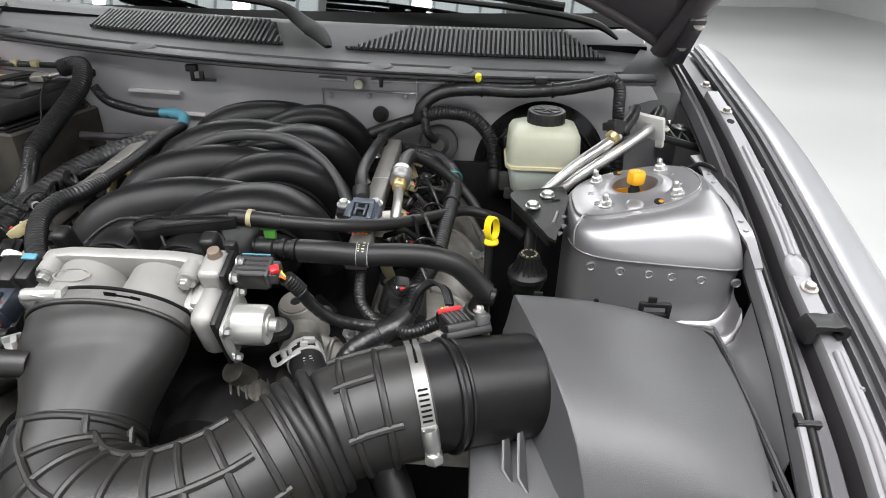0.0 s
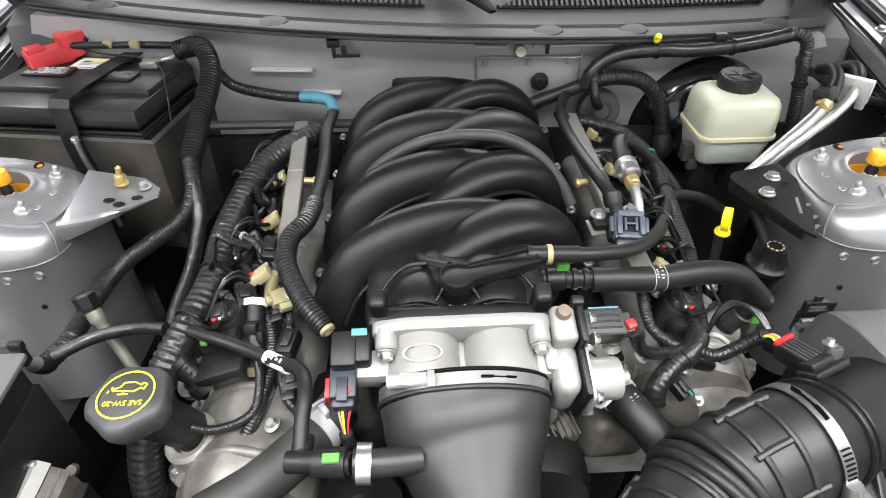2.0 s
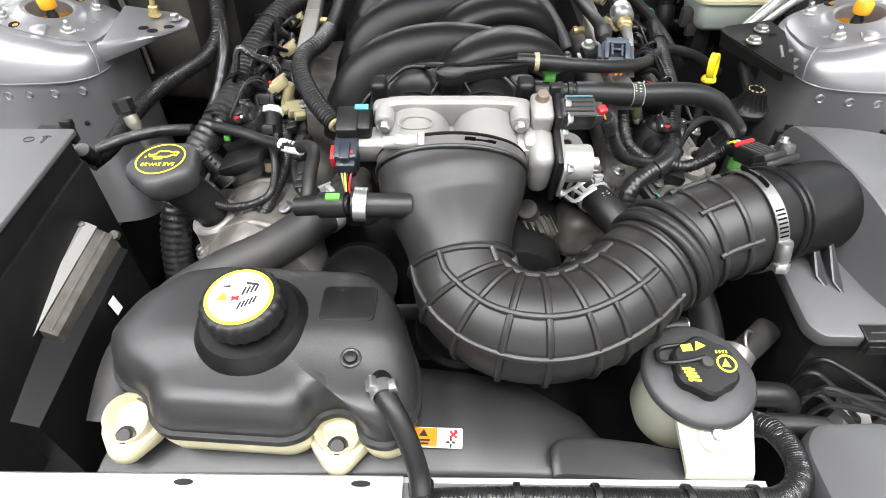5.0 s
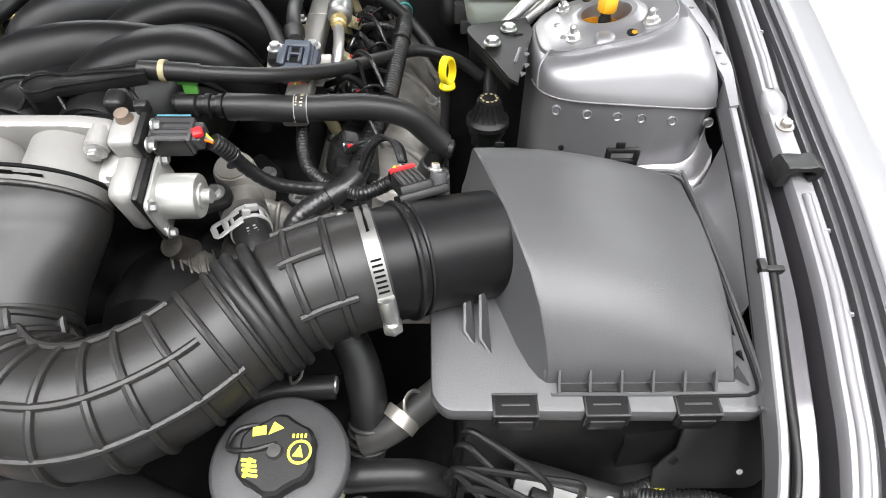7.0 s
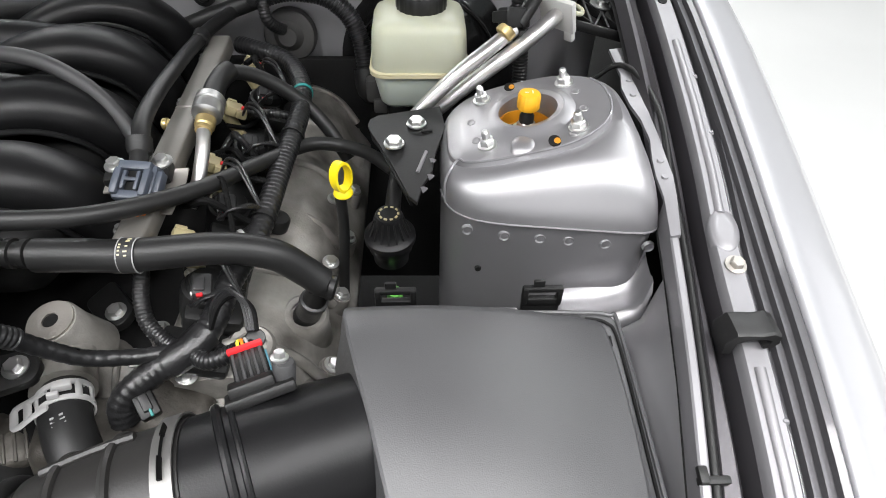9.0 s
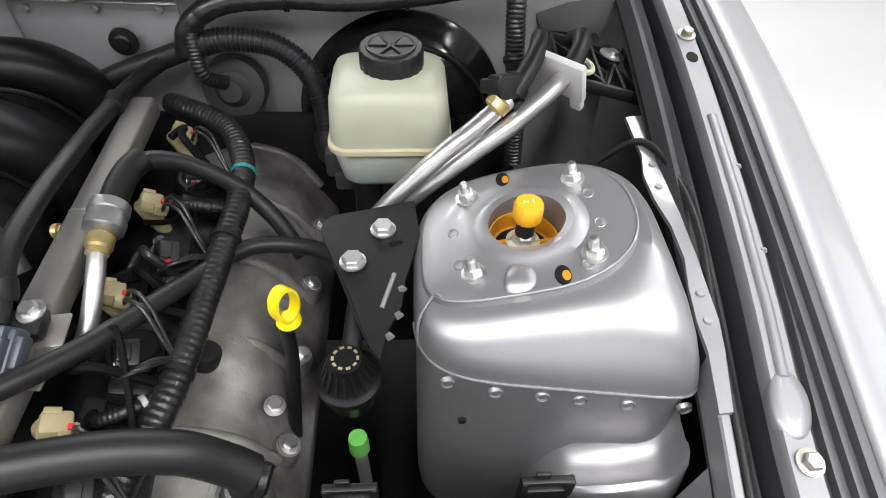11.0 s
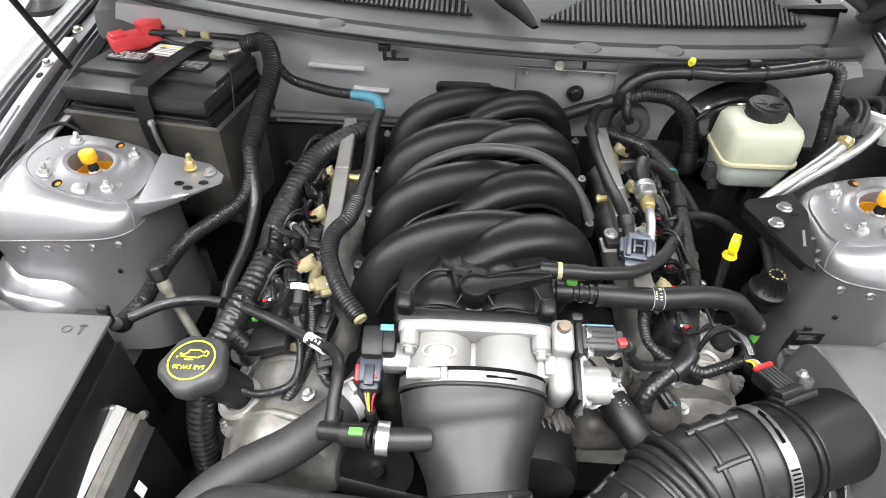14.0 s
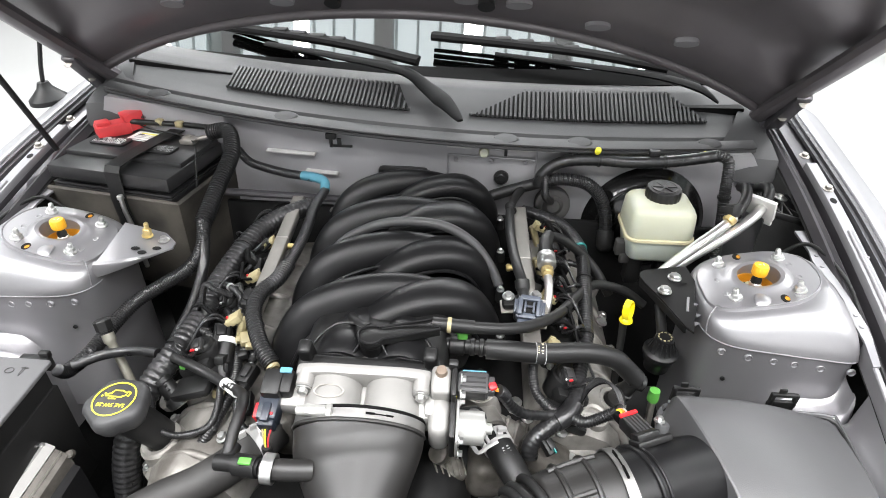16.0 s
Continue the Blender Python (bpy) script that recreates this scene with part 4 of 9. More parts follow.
for cv, x0, ys, z in ((cover_l, -0.30, (0.47, 0.55, 0.64, 0.72, 0.80, 0.90), 0.779), (cover_r, 0.262, (0.57, 0.66, 0.75, 0.84, 0.93, 1.02), 0.790)):
    sd = -1 if x0 < 0 else 1
    for k, y in enumerate(ys):
        part("rib", tube([(x0 - sd * 0.055, y, z + 0.004), (x0 - sd * 0.02, y + 0.004, z + 0.009), (x0 + sd * 0.02, y + 0.006, z - 0.012), (x0 + sd * 0.045, y + 0.006, z - 0.05)], 0.0055, 10, 5), CAST, cv)
        part("bolt_boss", lathe([(0.016, -0.02), (0.012, 0.002), (0.0105, 0.006), (0.0, 0.006)], (x0 + sd * 0.05, y + 0.02, z - 0.055), (sd * 0.5, 0, 1), 18), CAST, cv)
        shared("bolt", BOLT, axis_matrix((x0 + sd * 0.053, y + 0.02, z - 0.049), (sd * 0.5, 0, 1)), cv)
# timing cover lumps and coolant crossover in front
xover = part("front_cover", box((0.12, 0.515, 0.745), (0.08, 0.06, 0.06), 0.016, (0, 15, 10), 3), CASTD, engine, "cast aluminium coolant crossover")
part("side_lump", box((0.185, 0.53, 0.76), (0.07, 0.05, 0.04), 0.014, (0, 25, -10), 3), CASTD, xover)
part("side_lump", box((-0.16, 0.53, 0.78), (0.05, 0.05, 0.07), 0.015, (0, -15, 0), 3), CASTD, xover)
def mound(x, y):
    z = 0.742
    for cx, cy, h, sx, sy in ((0.098, 0.580, 0.050, 0.024, 0.030), (0.135, 0.572, 0.034, 0.030, 0.020), (0.182, 0.599, 0.034, 0.014, 0.014), (0.200, 0.560, 0.022, 0.040, 0.020), (0.240, 0.600, 0.030, 0.020, 0.040), (0.262, 0.560, 0.030, 0.030, 0.018), (0.150, 0.620, 0.020, 0.012, 0.012), (0.220, 0.530, 0.012, 0.018, 0.012), (0.165, 0.545, -0.020, 0.014, 0.012)):
        z += h * math.exp(-((x - cx) / sx) ** 2 - ((y - cy) / sy) ** 2)
    e = min(1.0, (x - 0.055) / 0.02, (0.315 - x) / 0.02, (y - 0.505) / 0.02, (0.69 - y) / 0.02)
    return z - 0.05 * (1 - max(0.0, e)) ** 2 - 0.035 * max(0.0, 1 - (y - 0.505) / 0.03) ** 2


fc = part("front_casting", loft([[V((0.055 + 0.26 * i / 52, 0.505 + 0.185 * j / 36, mound(0.055 + 0.26 * i / 52, 0.505 + 0.185 * j / 36))) for j in range(37)] + [V((0.055 + 0.26 * i / 52, 0.69, 0.66)), V((0.055 + 0.26 * i / 52, 0.530, 0.66))] for i in range(53)]), CAST, engine, "lumpy cast alloy front cover", 70)
for x, y in ((0.182, 0.599), (0.150, 0.620), (0.222, 0.532)):
    shared("bolt", BOLT, axis_matrix((x, y, mound(x, y)), (0.1, -0.1, 1)), fc)
for k in range(4):
    part("rib", tube([(0.140 + 0.014 * k, 0.588, mound(0.140 + 0.014 * k, 0.588) - 0.001), (0.136 + 0.014 * k, 0.570, mound(0.136 + 0.014 * k, 0.570) + 0.002), (0.130 + 0.014 * k, 0.550, mound(0.130 + 0.014 * k, 0.550))], 0.0032, 8, 4), CAST, fc)
for p, turn, big in (((0.0885, 0.534, 0.8275), 25, 1.0), ((0.112, 0.628, 0.780), -40, 0.85)):
    mb = part("bracket_ear", prism(round_poly([(-0.045 * big, -0.013), (-0.012, -0.016), (0.010, -0.016), (0.017, -0.004), (0.012, 0.013), (-0.010, 0.016), (-0.045 * big, 0.020)], 0.008), -0.010, 0.0, 0.002, Matrix.Translation(p) @ Matrix.Rotation(radians(turn), 4, "Z") @ Matrix.Rotation(radians(12), 4, "X")), BLACK, engine, "black bracket ear with bolt")
    shared("bolt", bolt_mesh("bolt", ZINC, 0.0068, 0.005, 1.45), Matrix.Translation(p) @ Matrix.Rotation(radians(12), 4, "X"), mb)
fin = part("alternator_end", join(box((0.058, 0.502, 0.752), (0.044, 0.034, 0.028), 0.009, (20, 10, 25), 3), lathe([(0.014, -0.02), (0.012, 0.012), (0.007, 0.014), (0, 0.014)], (0.046, 0.508, 0.778), (-0.2, -0.5, 0.8), 18)), CASTD, engine, "ribbed cast alternator end")
for k in range(6):
    part("fin", box((0.042 + 0.007 * k, 0.492 + 0.003 * k, 0.768 - 0.002 * k), (0.0026, 0.026, 0.010), 0.001, (20, 10, 25)), CASTD, fin)
part("bung", lathe([(0.012, -0.012), (0.0125, 0.0), (0.0105, 0.003), (0.004, 0.004), (0, 0.003)], (0.2515, 0.730, 0.806), (0.35, 0, 1), 20), RUBBER, cover_r, "black rubber bung")
part("alternator", join(lathe([(0.0, 0.03), (0.03, 0.03), (0.055, 0.02), (0.06, 0.0), (0.06, -0.05)], (0.03, 0.46, 0.715), (0, -1, 0.1), 36)), BLACK, engine, "dark alternator with cooling fins")
part("idler_pulley", lathe([(0.0, 0.016), (0.008, 0.016), (0.012, 0.01), (0.03, 0.008), (0.042, 0.014), (0.045, 0.014), (0.045, -0.012), (0.03, -0.012), (0.0, -0.012)], (-0.155, 0.455, 0.715), (0.1, -0.85, 0.5), 36), BLACK, engine, "black belt pulley")
part("pulley", lathe([(0.0, 0.016), (0.012, 0.016), (0.02, 0.006), (0.05, 0.006), (0.055, 0.014), (0.058, 0.014), (0.058, -0.014), (0.0, -0.014)], (-0.03, 0.425, 0.67), (0, -0.9, 0.4), 40), BLACK, engine)
part("drive_belt", tube([(-0.20, 0.43, 0.71), (-0.12, 0.425, 0.69), (-0.03, 0.40, 0.725), (0.06, 0.41, 0.70), (0.10, 0.42, 0.66)], 0.011, 8, 6, flat=0.35, up=(0, -1, 0.4)), RUBBER, engine)

# fuel rails, injectors and coils
LEFT_Y = (0.936, 0.838, 0.740, 0.638)
BANKS = ((-1, (-0.262, 0.965, 0.893), (-0.2355, 0.645, 0.8815), 0.0095, [(-0.282 + 0.030 * (0.965 - y) / 0.36, y, 0.878) for y in LEFT_Y], [(-0.328 + 0.028 * (0.965 - y) / 0.36, y - 0.03, 0.846) for y in LEFT_Y]),
         (1, (0.1545, 0.975, 0.8855), (0.163, 0.598, 0.8735), 0.0112, [(0.187, 0.955, 0.868), (0.188, 0.850, 0.867), (0.189, 0.747, 0.866), (0.191, 0.640, 0.864)], [(0.216, 0.905, 0.848), (0.218, 0.806, 0.845), (0.214, 0.710, 0.840), (0.214, 0.612, 0.832)]))
for side, back, frnt, rr, inj_at, coil_at in BANKS:
    a, b = V(back), V(frnt)
    rail = part("fuel_rail", tube([a, a.lerp(b, 0.5), b], rr, 16, 6, up=(0, 0, 1), power=7, wide=1.15, flat=0.95), FUELRAIL, engine, "flat sided steel fuel rail")
    part("rail_band", tube([a.lerp(b, 0.425), a.lerp(b, 0.434)], rr * 1.03, 16, 2, up=(0, 0, 1), power=7, wide=1.15, flat=0.95), RAIL, rail)
    part("rail_stub", lathe([(0.005, 0.0), (0.005, 0.014), (0.0065, 0.0145), (0.0065, 0.019), (0.004, 0.021), (0, 0.021)], a.lerp(b, 0.45) + V((-side * 0.008, 0, -0.004)), (-side, 0, -0.1), 14), BRASS, rail)
    for p in inj_at:
        p = V(p)
        inj = part("injector", join(lathe([(0.0062, -0.04), (0.0072, -0.012), (0.0072, 0.0), (0.005, 0.003), (0, 0.003)], p + V((-side * 0.006, 0, -0.004)), (-side * 0.35, 0, 1), 14), box((p.x + side * 0.005, p.y - 0.002, p.z), (0.019, 0.017, 0.0125), 0.003, (0, side * 30, 15)), box((p.x + side * 0.013, p.y - 0.006, p.z - 0.003), (0.012, 0.012, 0.010), 0.002, (0, side * 30, 15)), box((p.x + side * 0.003, p.y + 0.005, p.z + 0.006), (0.010, 0.005, 0.004), 0.001, (0, side * 30, 15))), CREAM, rail, "cream injector connector")
        part("seal", box((p.x + side * 0.016, p.y - 0.004, p.z + 0.0025), (0.003, 0.004, 0.003), 0.0008, (0, side * 30, 15)), REDTAB, inj)
        for j in (-1, 1):
            part("clip_wire", tube([p + V((side * 0.016, -0.008 + 0.002 * j, -0.003)), p + V((side * 0.026, -0.014 + 0.004 * j, 0.012)), p + V((side * 0.040, -0.024 + 0.004 * j, 0.010)), p + V((side * 0.052, -0.040 + 0.002 * j, -0.008)), p + V((side * 0.060, -0.050, -0.022))], 0.0017, 8, 6), TAPE, inj)
    for k, q in enumerate(coil_at):
        q = V(q)
        coil = part("ignition_coil", join(lathe([(0.0215, -0.034), (0.0215, -0.004), (0.0200, 0.0), (0.0170, 0.001), (0.0160, 0.006), (0.0145, 0.008), (0.0, 0.008)], q, (side * 0.30, 0, 1), 28), box((q.x + side * 0.004, q.y - 0.002, q.z - 0.020), (0.050, 0.062, 0.022), 0.007, (0, side * 20, 6))), BLACK, engine, "round black ignition coil with plug")
        part("coil_plug", join(box((q.x + side * 0.001, q.y - 0.010, q.z + 0.010), (0.0165, 0.022, 0.011), 0.0025, (12, side * 18, 14)), box((q.x + side * 0.001, q.y - 0.012, q.z + 0.0165), (0.009, 0.014, 0.003), 0.001, (12, side * 18, 14))), TANKP, coil)
        part("lock_tab", box((q.x + side * 0.003, q.y - 0.0215, q.z + 0.0125), (0.0055, 0.003, 0.003), 0.0008, (0, 0, 14)), REDTAB, coil, "tiny red connector lock")
        part("lock_tab", box((q.x - side * 0.003, q.y - 0.0205, q.z + 0.0132), (0.003, 0.003, 0.003), 0.0008, (0, 0, 14)), WPRINT, coil)
        # black box added to paint the shaded gap between two coils
        part("coil_gap_shade", box((q.x - side * 0.004, q.y - 0.050, q.z - 0.028), (0.060, 0.040, 0.014), 0.005, (0, side * 20, 0)), BLACK, coil, "black plastic box that paints shade between the coils")
        shared("bolt", SMALLBOLT, axis_matrix((q.x - side * 0.020, q.y + 0.020, q.z - 0.006), (side * 0.3, 0, 1)), coil)
        for j in range(3):
            d = 0.0022 * (j - 1)
            part("coil_wire", tube([q + V((d, -0.022, 0.010)), q + V((side * 0.002 + d, -0.034, 0.013)), q + V((side * 0.012 + d, -0.038 - d, 0.022 + 0.003 * j)), q + V((side * 0.026, -0.026 - 2 * d, 0.020 + 0.002 * j)), q + V((side * 0.036, -0.012, 0.006))], 0.0014, 6, 6), TAPE, coil)

# ---- intake manifold ----
manifold = thing("intake_manifold", (-0.045, 0.80, 0.84), "satin black plastic intake manifold with eight arched runners", "manifold")
part("plenum", join(box((-0.04, 0.83, 0.845), (0.24, 0.44, 0.07), 0.03, seg=3), box((-0.045, 0.60, 0.875), (0.19, 0.12, 0.06), 0.02, seg=3)), BLACK, manifold)
for k in range(4):
    y, z = 0.104 * k, 0.007 * k
    L = [(-0.172, 0.618, 0.815), (-0.166, 0.624, 0.850), (-0.146, 0.638, 0.884), (-0.108, 0.655, 0.904), (-0.055, 0.678, 0.908), (0.0, 0.700, 0.897), (0.035, 0.714, 0.878)]
    R = [(-0.082, 0.624, 0.868), (-0.055, 0.638, 0.890), (-0.01, 0.659, 0.906), (0.035, 0.678, 0.904), (0.070, 0.693, 0.882), (0.090, 0.703, 0.846), (0.095, 0.706, 0.810)]
    lo = 0.85 if k == 3 else 1.0
    part("runner", tube([(a, b + y, c + z) for a, b, c in L], 0.0265, 24, 8, wide=1.38, flat=1.0, taper=lambda t: (1.06 - 0.5 * t ** 1.4) * lo, power=2.1), SATIN, manifold, "arched black intake runner", 60)
    part("runner", tube([(a, b + y, c + z) for a, b, c in R], 0.0265, 24, 8, wide=1.38, flat=1.0, taper=lambda t: (0.58 + 0.46 * min(1, 1.7 * t)) * lo, power=2.1), SATIN, manifold, "arched black intake runner", 60)
    part("seam_rib", tube([(a, b + y - 0.0385, c + z - 0.006) for a, b, c in L[1:6]], 0.003, 8, 6), SATIN, manifold)
    part("seam_rib", tube([(a, b + y - 0.0385, c + z - 0.006) for a, b, c in R[1:6]], 0.003, 8, 6), SATIN, manifold)
part("crossover_tube", tube([(-0.160, 0.800, 0.885), (-0.125, 0.806, 0.920), (-0.06, 0.812, 0.946), (0.02, 0.808, 0.948), (0.072, 0.798, 0.925), (0.104, 0.783, 0.89), (0.118, 0.768, 0.865)], 0.0078, 14, 8), WORN, manifold, "slim grey crossover tube")
part("throat", join(box((-0.046, 0.540, 0.882), (0.175, 0.022, 0.06), 0.006, (18, 0.5, 0), 3), box((-0.046, 0.548, 0.868), (0.165, 0.030, 0.05), 0.008, (18, 0, 0), 2)), BLACK, manifold, "black throat flange")
for x0, x1 in ((-0.085, -0.070), (-0.008, -0.022)):
    part("throat_dome", tube([(x0, 0.545, 0.880), (x0, 0.570, 0.880), (x0 * 0.8 + x1 * 0.2, 0.605, 0.877), (x1, 0.66, 0.868)], 0.0375, 28, 6, taper=lambda k: 0.94 + 0.12 * math.sin(math.pi * min(1.0, k * 1.6))), SATIN, manifold, "domed black intake throat", 60)
part("rear_ear", join(box((-0.075, 1.062, 0.915), (0.10, 0.03, 0.02), 0.008, (10, 0, -10)), lathe([(0, 0.008), (0.012, 0.007), (0.014, 0), (0.014, -0.02)], (-0.03, 1.075, 0.915), (0, -0.2, 1), 18)), BLACK, manifold)
vb_d = V((0.088, 0.029, 0)).normalized()
vb_n = V((-vb_d.y, vb_d.x, 0))
vb_c, vb_e = V((-0.046, 0.563, 0)), V((0.036, 0.591, 0))
vb = [vb_c + vb_d * (0.0165 * math.cos(a)) + vb_n * (0.0165 * math.sin(a)) for a in [radians(42 + 276 * i / 22) for i in range(23)]] + [vb_e - vb_n * 0.0105, vb_e + vb_n * 0.0105]
vent = part("vent_branch", prism([(p.x, p.y) for p in vb], 0.918, 0.9295, 0.002), BLACK, manifold, "moulded black vapour channel")
part("channel_rim", tube([V((p.x, p.y, 0.9302)) for p in vb + vb[:1]], 0.0017, 8, 1), SATIN, vent)
part("channel_rim", tube([vb_c + vb_n * 0.008 + vb_d * 0.016 + V((0, 0, 0.9295)), vb_c.lerp(vb_e, 0.5) + vb_n * 0.0055 + V((0, 0, 0.9305)), vb_c.lerp(vb_e, 0.75) + vb_n * 0.001 + V((0, 0, 0.9305)), vb_e - vb_n * 0.006 + V((0, 0, 0.9300))], 0.0014, 8, 5), SATIN, vent)
part("channel_foot", lathe([(0.018, -0.020), (0.0165, -0.006), (0.0165, 0.0)], vb_c + V((0, 0, 0.922)), (0, -0.25, 1), 28), BLACK, vent)
part("channel_wall", tube([(-0.094, 0.640, 0.897), (-0.086, 0.630, 0.905), (-0.080, 0.610, 0.914), (-0.068, 0.594, 0.922), (-0.054, 0.582, 0.927)], 0.0062, 10, 6, flat=0.45, up=(0, 0, 1)), BLACK, vent)
for s in (-1, 1):
    part("throat_rib", tube([(-0.046 + s * 0.066, 0.541, 0.910), (-0.046 + s * 0.040, 0.543, 0.912), (-0.046 + s * 0.026, 0.545, 0.907), (-0.046 + s * 0.014, 0.556, 0.920)], 0.0018, 8, 4), SATIN, manifold)
    part("throat_rib", tube([(-0.046 + s * 0.082, 0.556, 0.895), (-0.046 + s * 0.074, 0.572, 0.908), (-0.046 + s * 0.052, 0.590, 0.920), (-0.046 + s * 0.024, 0.596, 0.918)], 0.0020, 8, 5), SATIN, manifold)
for k in range(4):
    for x, z in ((-0.205, 0.842), (0.122, 0.842)):
        shared("bolt", SMALLBOLT, axis_matrix((x, 0.675 + 0.104 * k, z + 0.006 * k), (0, -0.1, 1)), manifold)
        part("bolt_lug", lathe([(0.009, -0.02), (0.0075, -0.002), (0.0075, 0.0), (0, 0.0)], (x, 0.675 + 0.104 * k, z + 0.006 * k), (0, -0.1, 1), 14), BLACK, manifold)
for x in (-0.122, 0.032):
    part("lug", box((x, 0.5385, 0.914), (0.017, 0.020, 0.046), 0.005, (18, 0, 0), 3), BLACK, manifold)

# ---- throttle body ----
TB = pose(-0.046, 0.523, 0.895, 18, 0.5, 1.0)
throttle = thing("throttle_body", (-0.046, 0.50, 0.85), "cast aluminium twin bore throttle body with motor", "throttle")


def tb(x, y, z):
    return TB @ V((x, y, z))


TBD = TB.to_3x3() @ V((0, -1, 0))
TBX = (TB.to_3x3() @ V((1, 0, 0))).normalized()
TBZ = TB.to_3x3() @ V((0, 0, 1))
body = [moved(prism(round_poly([(-0.081, 0.030), (-0.060, 0.034), (-0.05, 0.036), (0.05, 0.036), (0.065, 0.034), (0.082, 0.030), (0.082, -0.04), (-0.081, -0.04)], 0.008), 0.0, 0.013, 0.0025, pose(0, 0, 0, 90, 0, 0)), TB)]
for x in (-0.036, 0.036):
    body.append(lathe([(0.030, 0.0), (0.0345, 0.008), (0.0345, 0.06), (0.03, 0.062)], tb(x, -0.004, -0.003), TBD, 36))
body.append(moved(box((0, -0.034, -0.012), (0.03, 0.045, 0.034), 0.006, seg=2), TB))
for x in (-0.068, 0.070):
    body.append(lathe([(0.010, 0.0), (0.010, 0.018), (0.008, 0.02), (0, 0.02)], tb(x, -0.008, 0.024), TBD, 20))
body.append(moved(box((-0.082, -0.032, -0.004), (0.05, 0.03, 0.03), 0.008), TB))
body.append(moved(box((0.076, -0.03, -0.012), (0.03, 0.045, 0.045), 0.01), TB))
shell = part("body", body[0], ALU, throttle, "sand cast aluminium body")
for nm, bit in zip(("bore", "bore", "web", "bolt_boss", "bolt_boss", "side_boss", "side_boss"), body[1:]):
    part(nm, bit, ALU, shell)
part("oval_mark", lathe_ring([(0.010, 0), (0.0112, 0), (0.0112, 0.0007), (0.010, 0.0007)], tb(-0.036, -0.034, 0.0318), TBZ, 32, (1.6, 0.75)), RAIL, throttle)
gear = part("gear_housing", moved(join(box((0.0925, -0.012, 0.012), (0.023, 0.036, 0.046), 0.0055, seg=3), box((0.0925, -0.046, -0.012), (0.025, 0.050, 0.060), 0.013, seg=3), box((0.083, -0.030, -0.004), (0.020, 0.040, 0.040), 0.008)), TB), ALU, throttle, "cast gear housing")
part("gear_cover", moved(join(box((0.1080, -0.012, 0.012), (0.0065, 0.042, 0.052), 0.003), box((0.1080, -0.046, -0.014), (0.0065, 0.058, 0.068), 0.003), box((0.1060, 0.006, 0.037), (0.012, 0.010, 0.014), 0.003)), TB), BLACK, throttle, "black plastic gear cover")
mo = TB @ V((0.1120, -0.049, -0.014))
motor = part("motor", lathe([(0.0, 0.002), (0.0200, 0.002), (0.0200, 0.031), (0.0188, 0.034), (0.0115, 0.0345), (0.0110, 0.036), (0.0068, 0.0365), (0.0064, 0.043), (0.0035, 0.0435), (0.0, 0.0425)], mo, TBX, 40), MOTORCAN, throttle, "bright zinc throttle motor can")
part("motor_flange", moved(prism(round_poly([(-0.028, -0.026), (0.028, -0.026), (0.030, 0.0), (0.028, 0.026), (-0.028, 0.026), (-0.030, 0.0)], 0.007), 0, 0.0035, 0.001), Matrix.Translation(mo) @ TB.to_3x3().to_4x4() @ pose(0, 0, 0, 90, 0, 90)), MOTORCAN, motor)
for dy, dz in ((-0.024, 0.021), (0.024, 0.021), (-0.024, -0.021), (0.022, -0.022), (0.040, 0.046), (0.020, 0.046)):
    shared("bolt", SMALLBOLT, axis_matrix(TB @ V((0.1155, -0.049 + dy, -0.014 + dz)), TBX), motor)
part("cover_dot", moved(box((0.1117, -0.020, 0.006), (0.0006, 0.004, 0.003), 0), TB), YPRINT, throttle)
for x in (-0.068, 0.070):
    shared("bolt", BOLT, axis_matrix(tb(x, -0.029, 0.024), TBD), throttle)
part("brass_bolt", lathe([(0.0, 0.006), (0.006, 0.006), (0.0065, 0.0), (0.008, -0.002)], tb(0.0925, -0.004, 0.036), TBZ, 14), RUST, throttle, "rusty brass test plug")
conn = part("motor_plug", moved(join(box((0.130, -0.012, 0.022), (0.036, 0.026, 0.019), 0.002), box((0.1505, -0.012, 0.022), (0.010, 0.020, 0.014), 0.002), box((0.114, -0.010, 0.022), (0.010, 0.018, 0.014), 0.002)), TB), WORN, throttle, "black six pin motor connector")
part("lock_tab", moved(box((0.1530, -0.016, 0.0315), (0.009, 0.009, 0.006), 0.002, (0, 0, 20)), TB), REDTAB, conn, "red connector lock")
for d in (-0.0125, -0.006, 0.0, 0.006, 0.0125):
    part("plug_rib", moved(box((0.130, -0.012 + d, 0.022), (0.030, 0.0022, 0.0205), 0.0006), TB), BLACK, conn)
part("stripe", moved(box((0.131, 0.0015, 0.0322), (0.028, 0.0014, 0.001), 0), TB), BLUE, conn)
tps = part("sensor", moved(join(box((-0.106, -0.024, 0.012), (0.023, 0.034, 0.034), 0.004), box((-0.090, -0.022, 0.012), (0.016, 0.030, 0.030), 0.004)), TB), BLACK, throttle, "black throttle position sensor")
part("sensor_stripe", moved(box((-0.092, -0.010, 0.0285), (0.014, 0.007, 0.0025), 0.0005), TB), BLUE, tps)
plug = part("sensor_plug", moved(join(box((-0.107, -0.050, 0.004), (0.024, 0.030, 0.026), 0.003), box((-0.107, -0.058, 0.018), (0.010, 0.022, 0.005), 0.0015), box((-0.107, -0.067, 0.002), (0.020, 0.010, 0.020), 0.003)), TB), NAVY, tps, "dark navy sensor connector")
part("lock_tab", moved(box((-0.1205, -0.054, 0.004), (0.005, 0.018, 0.016), 0.001), TB), REDTAB, plug, "red connector lock")
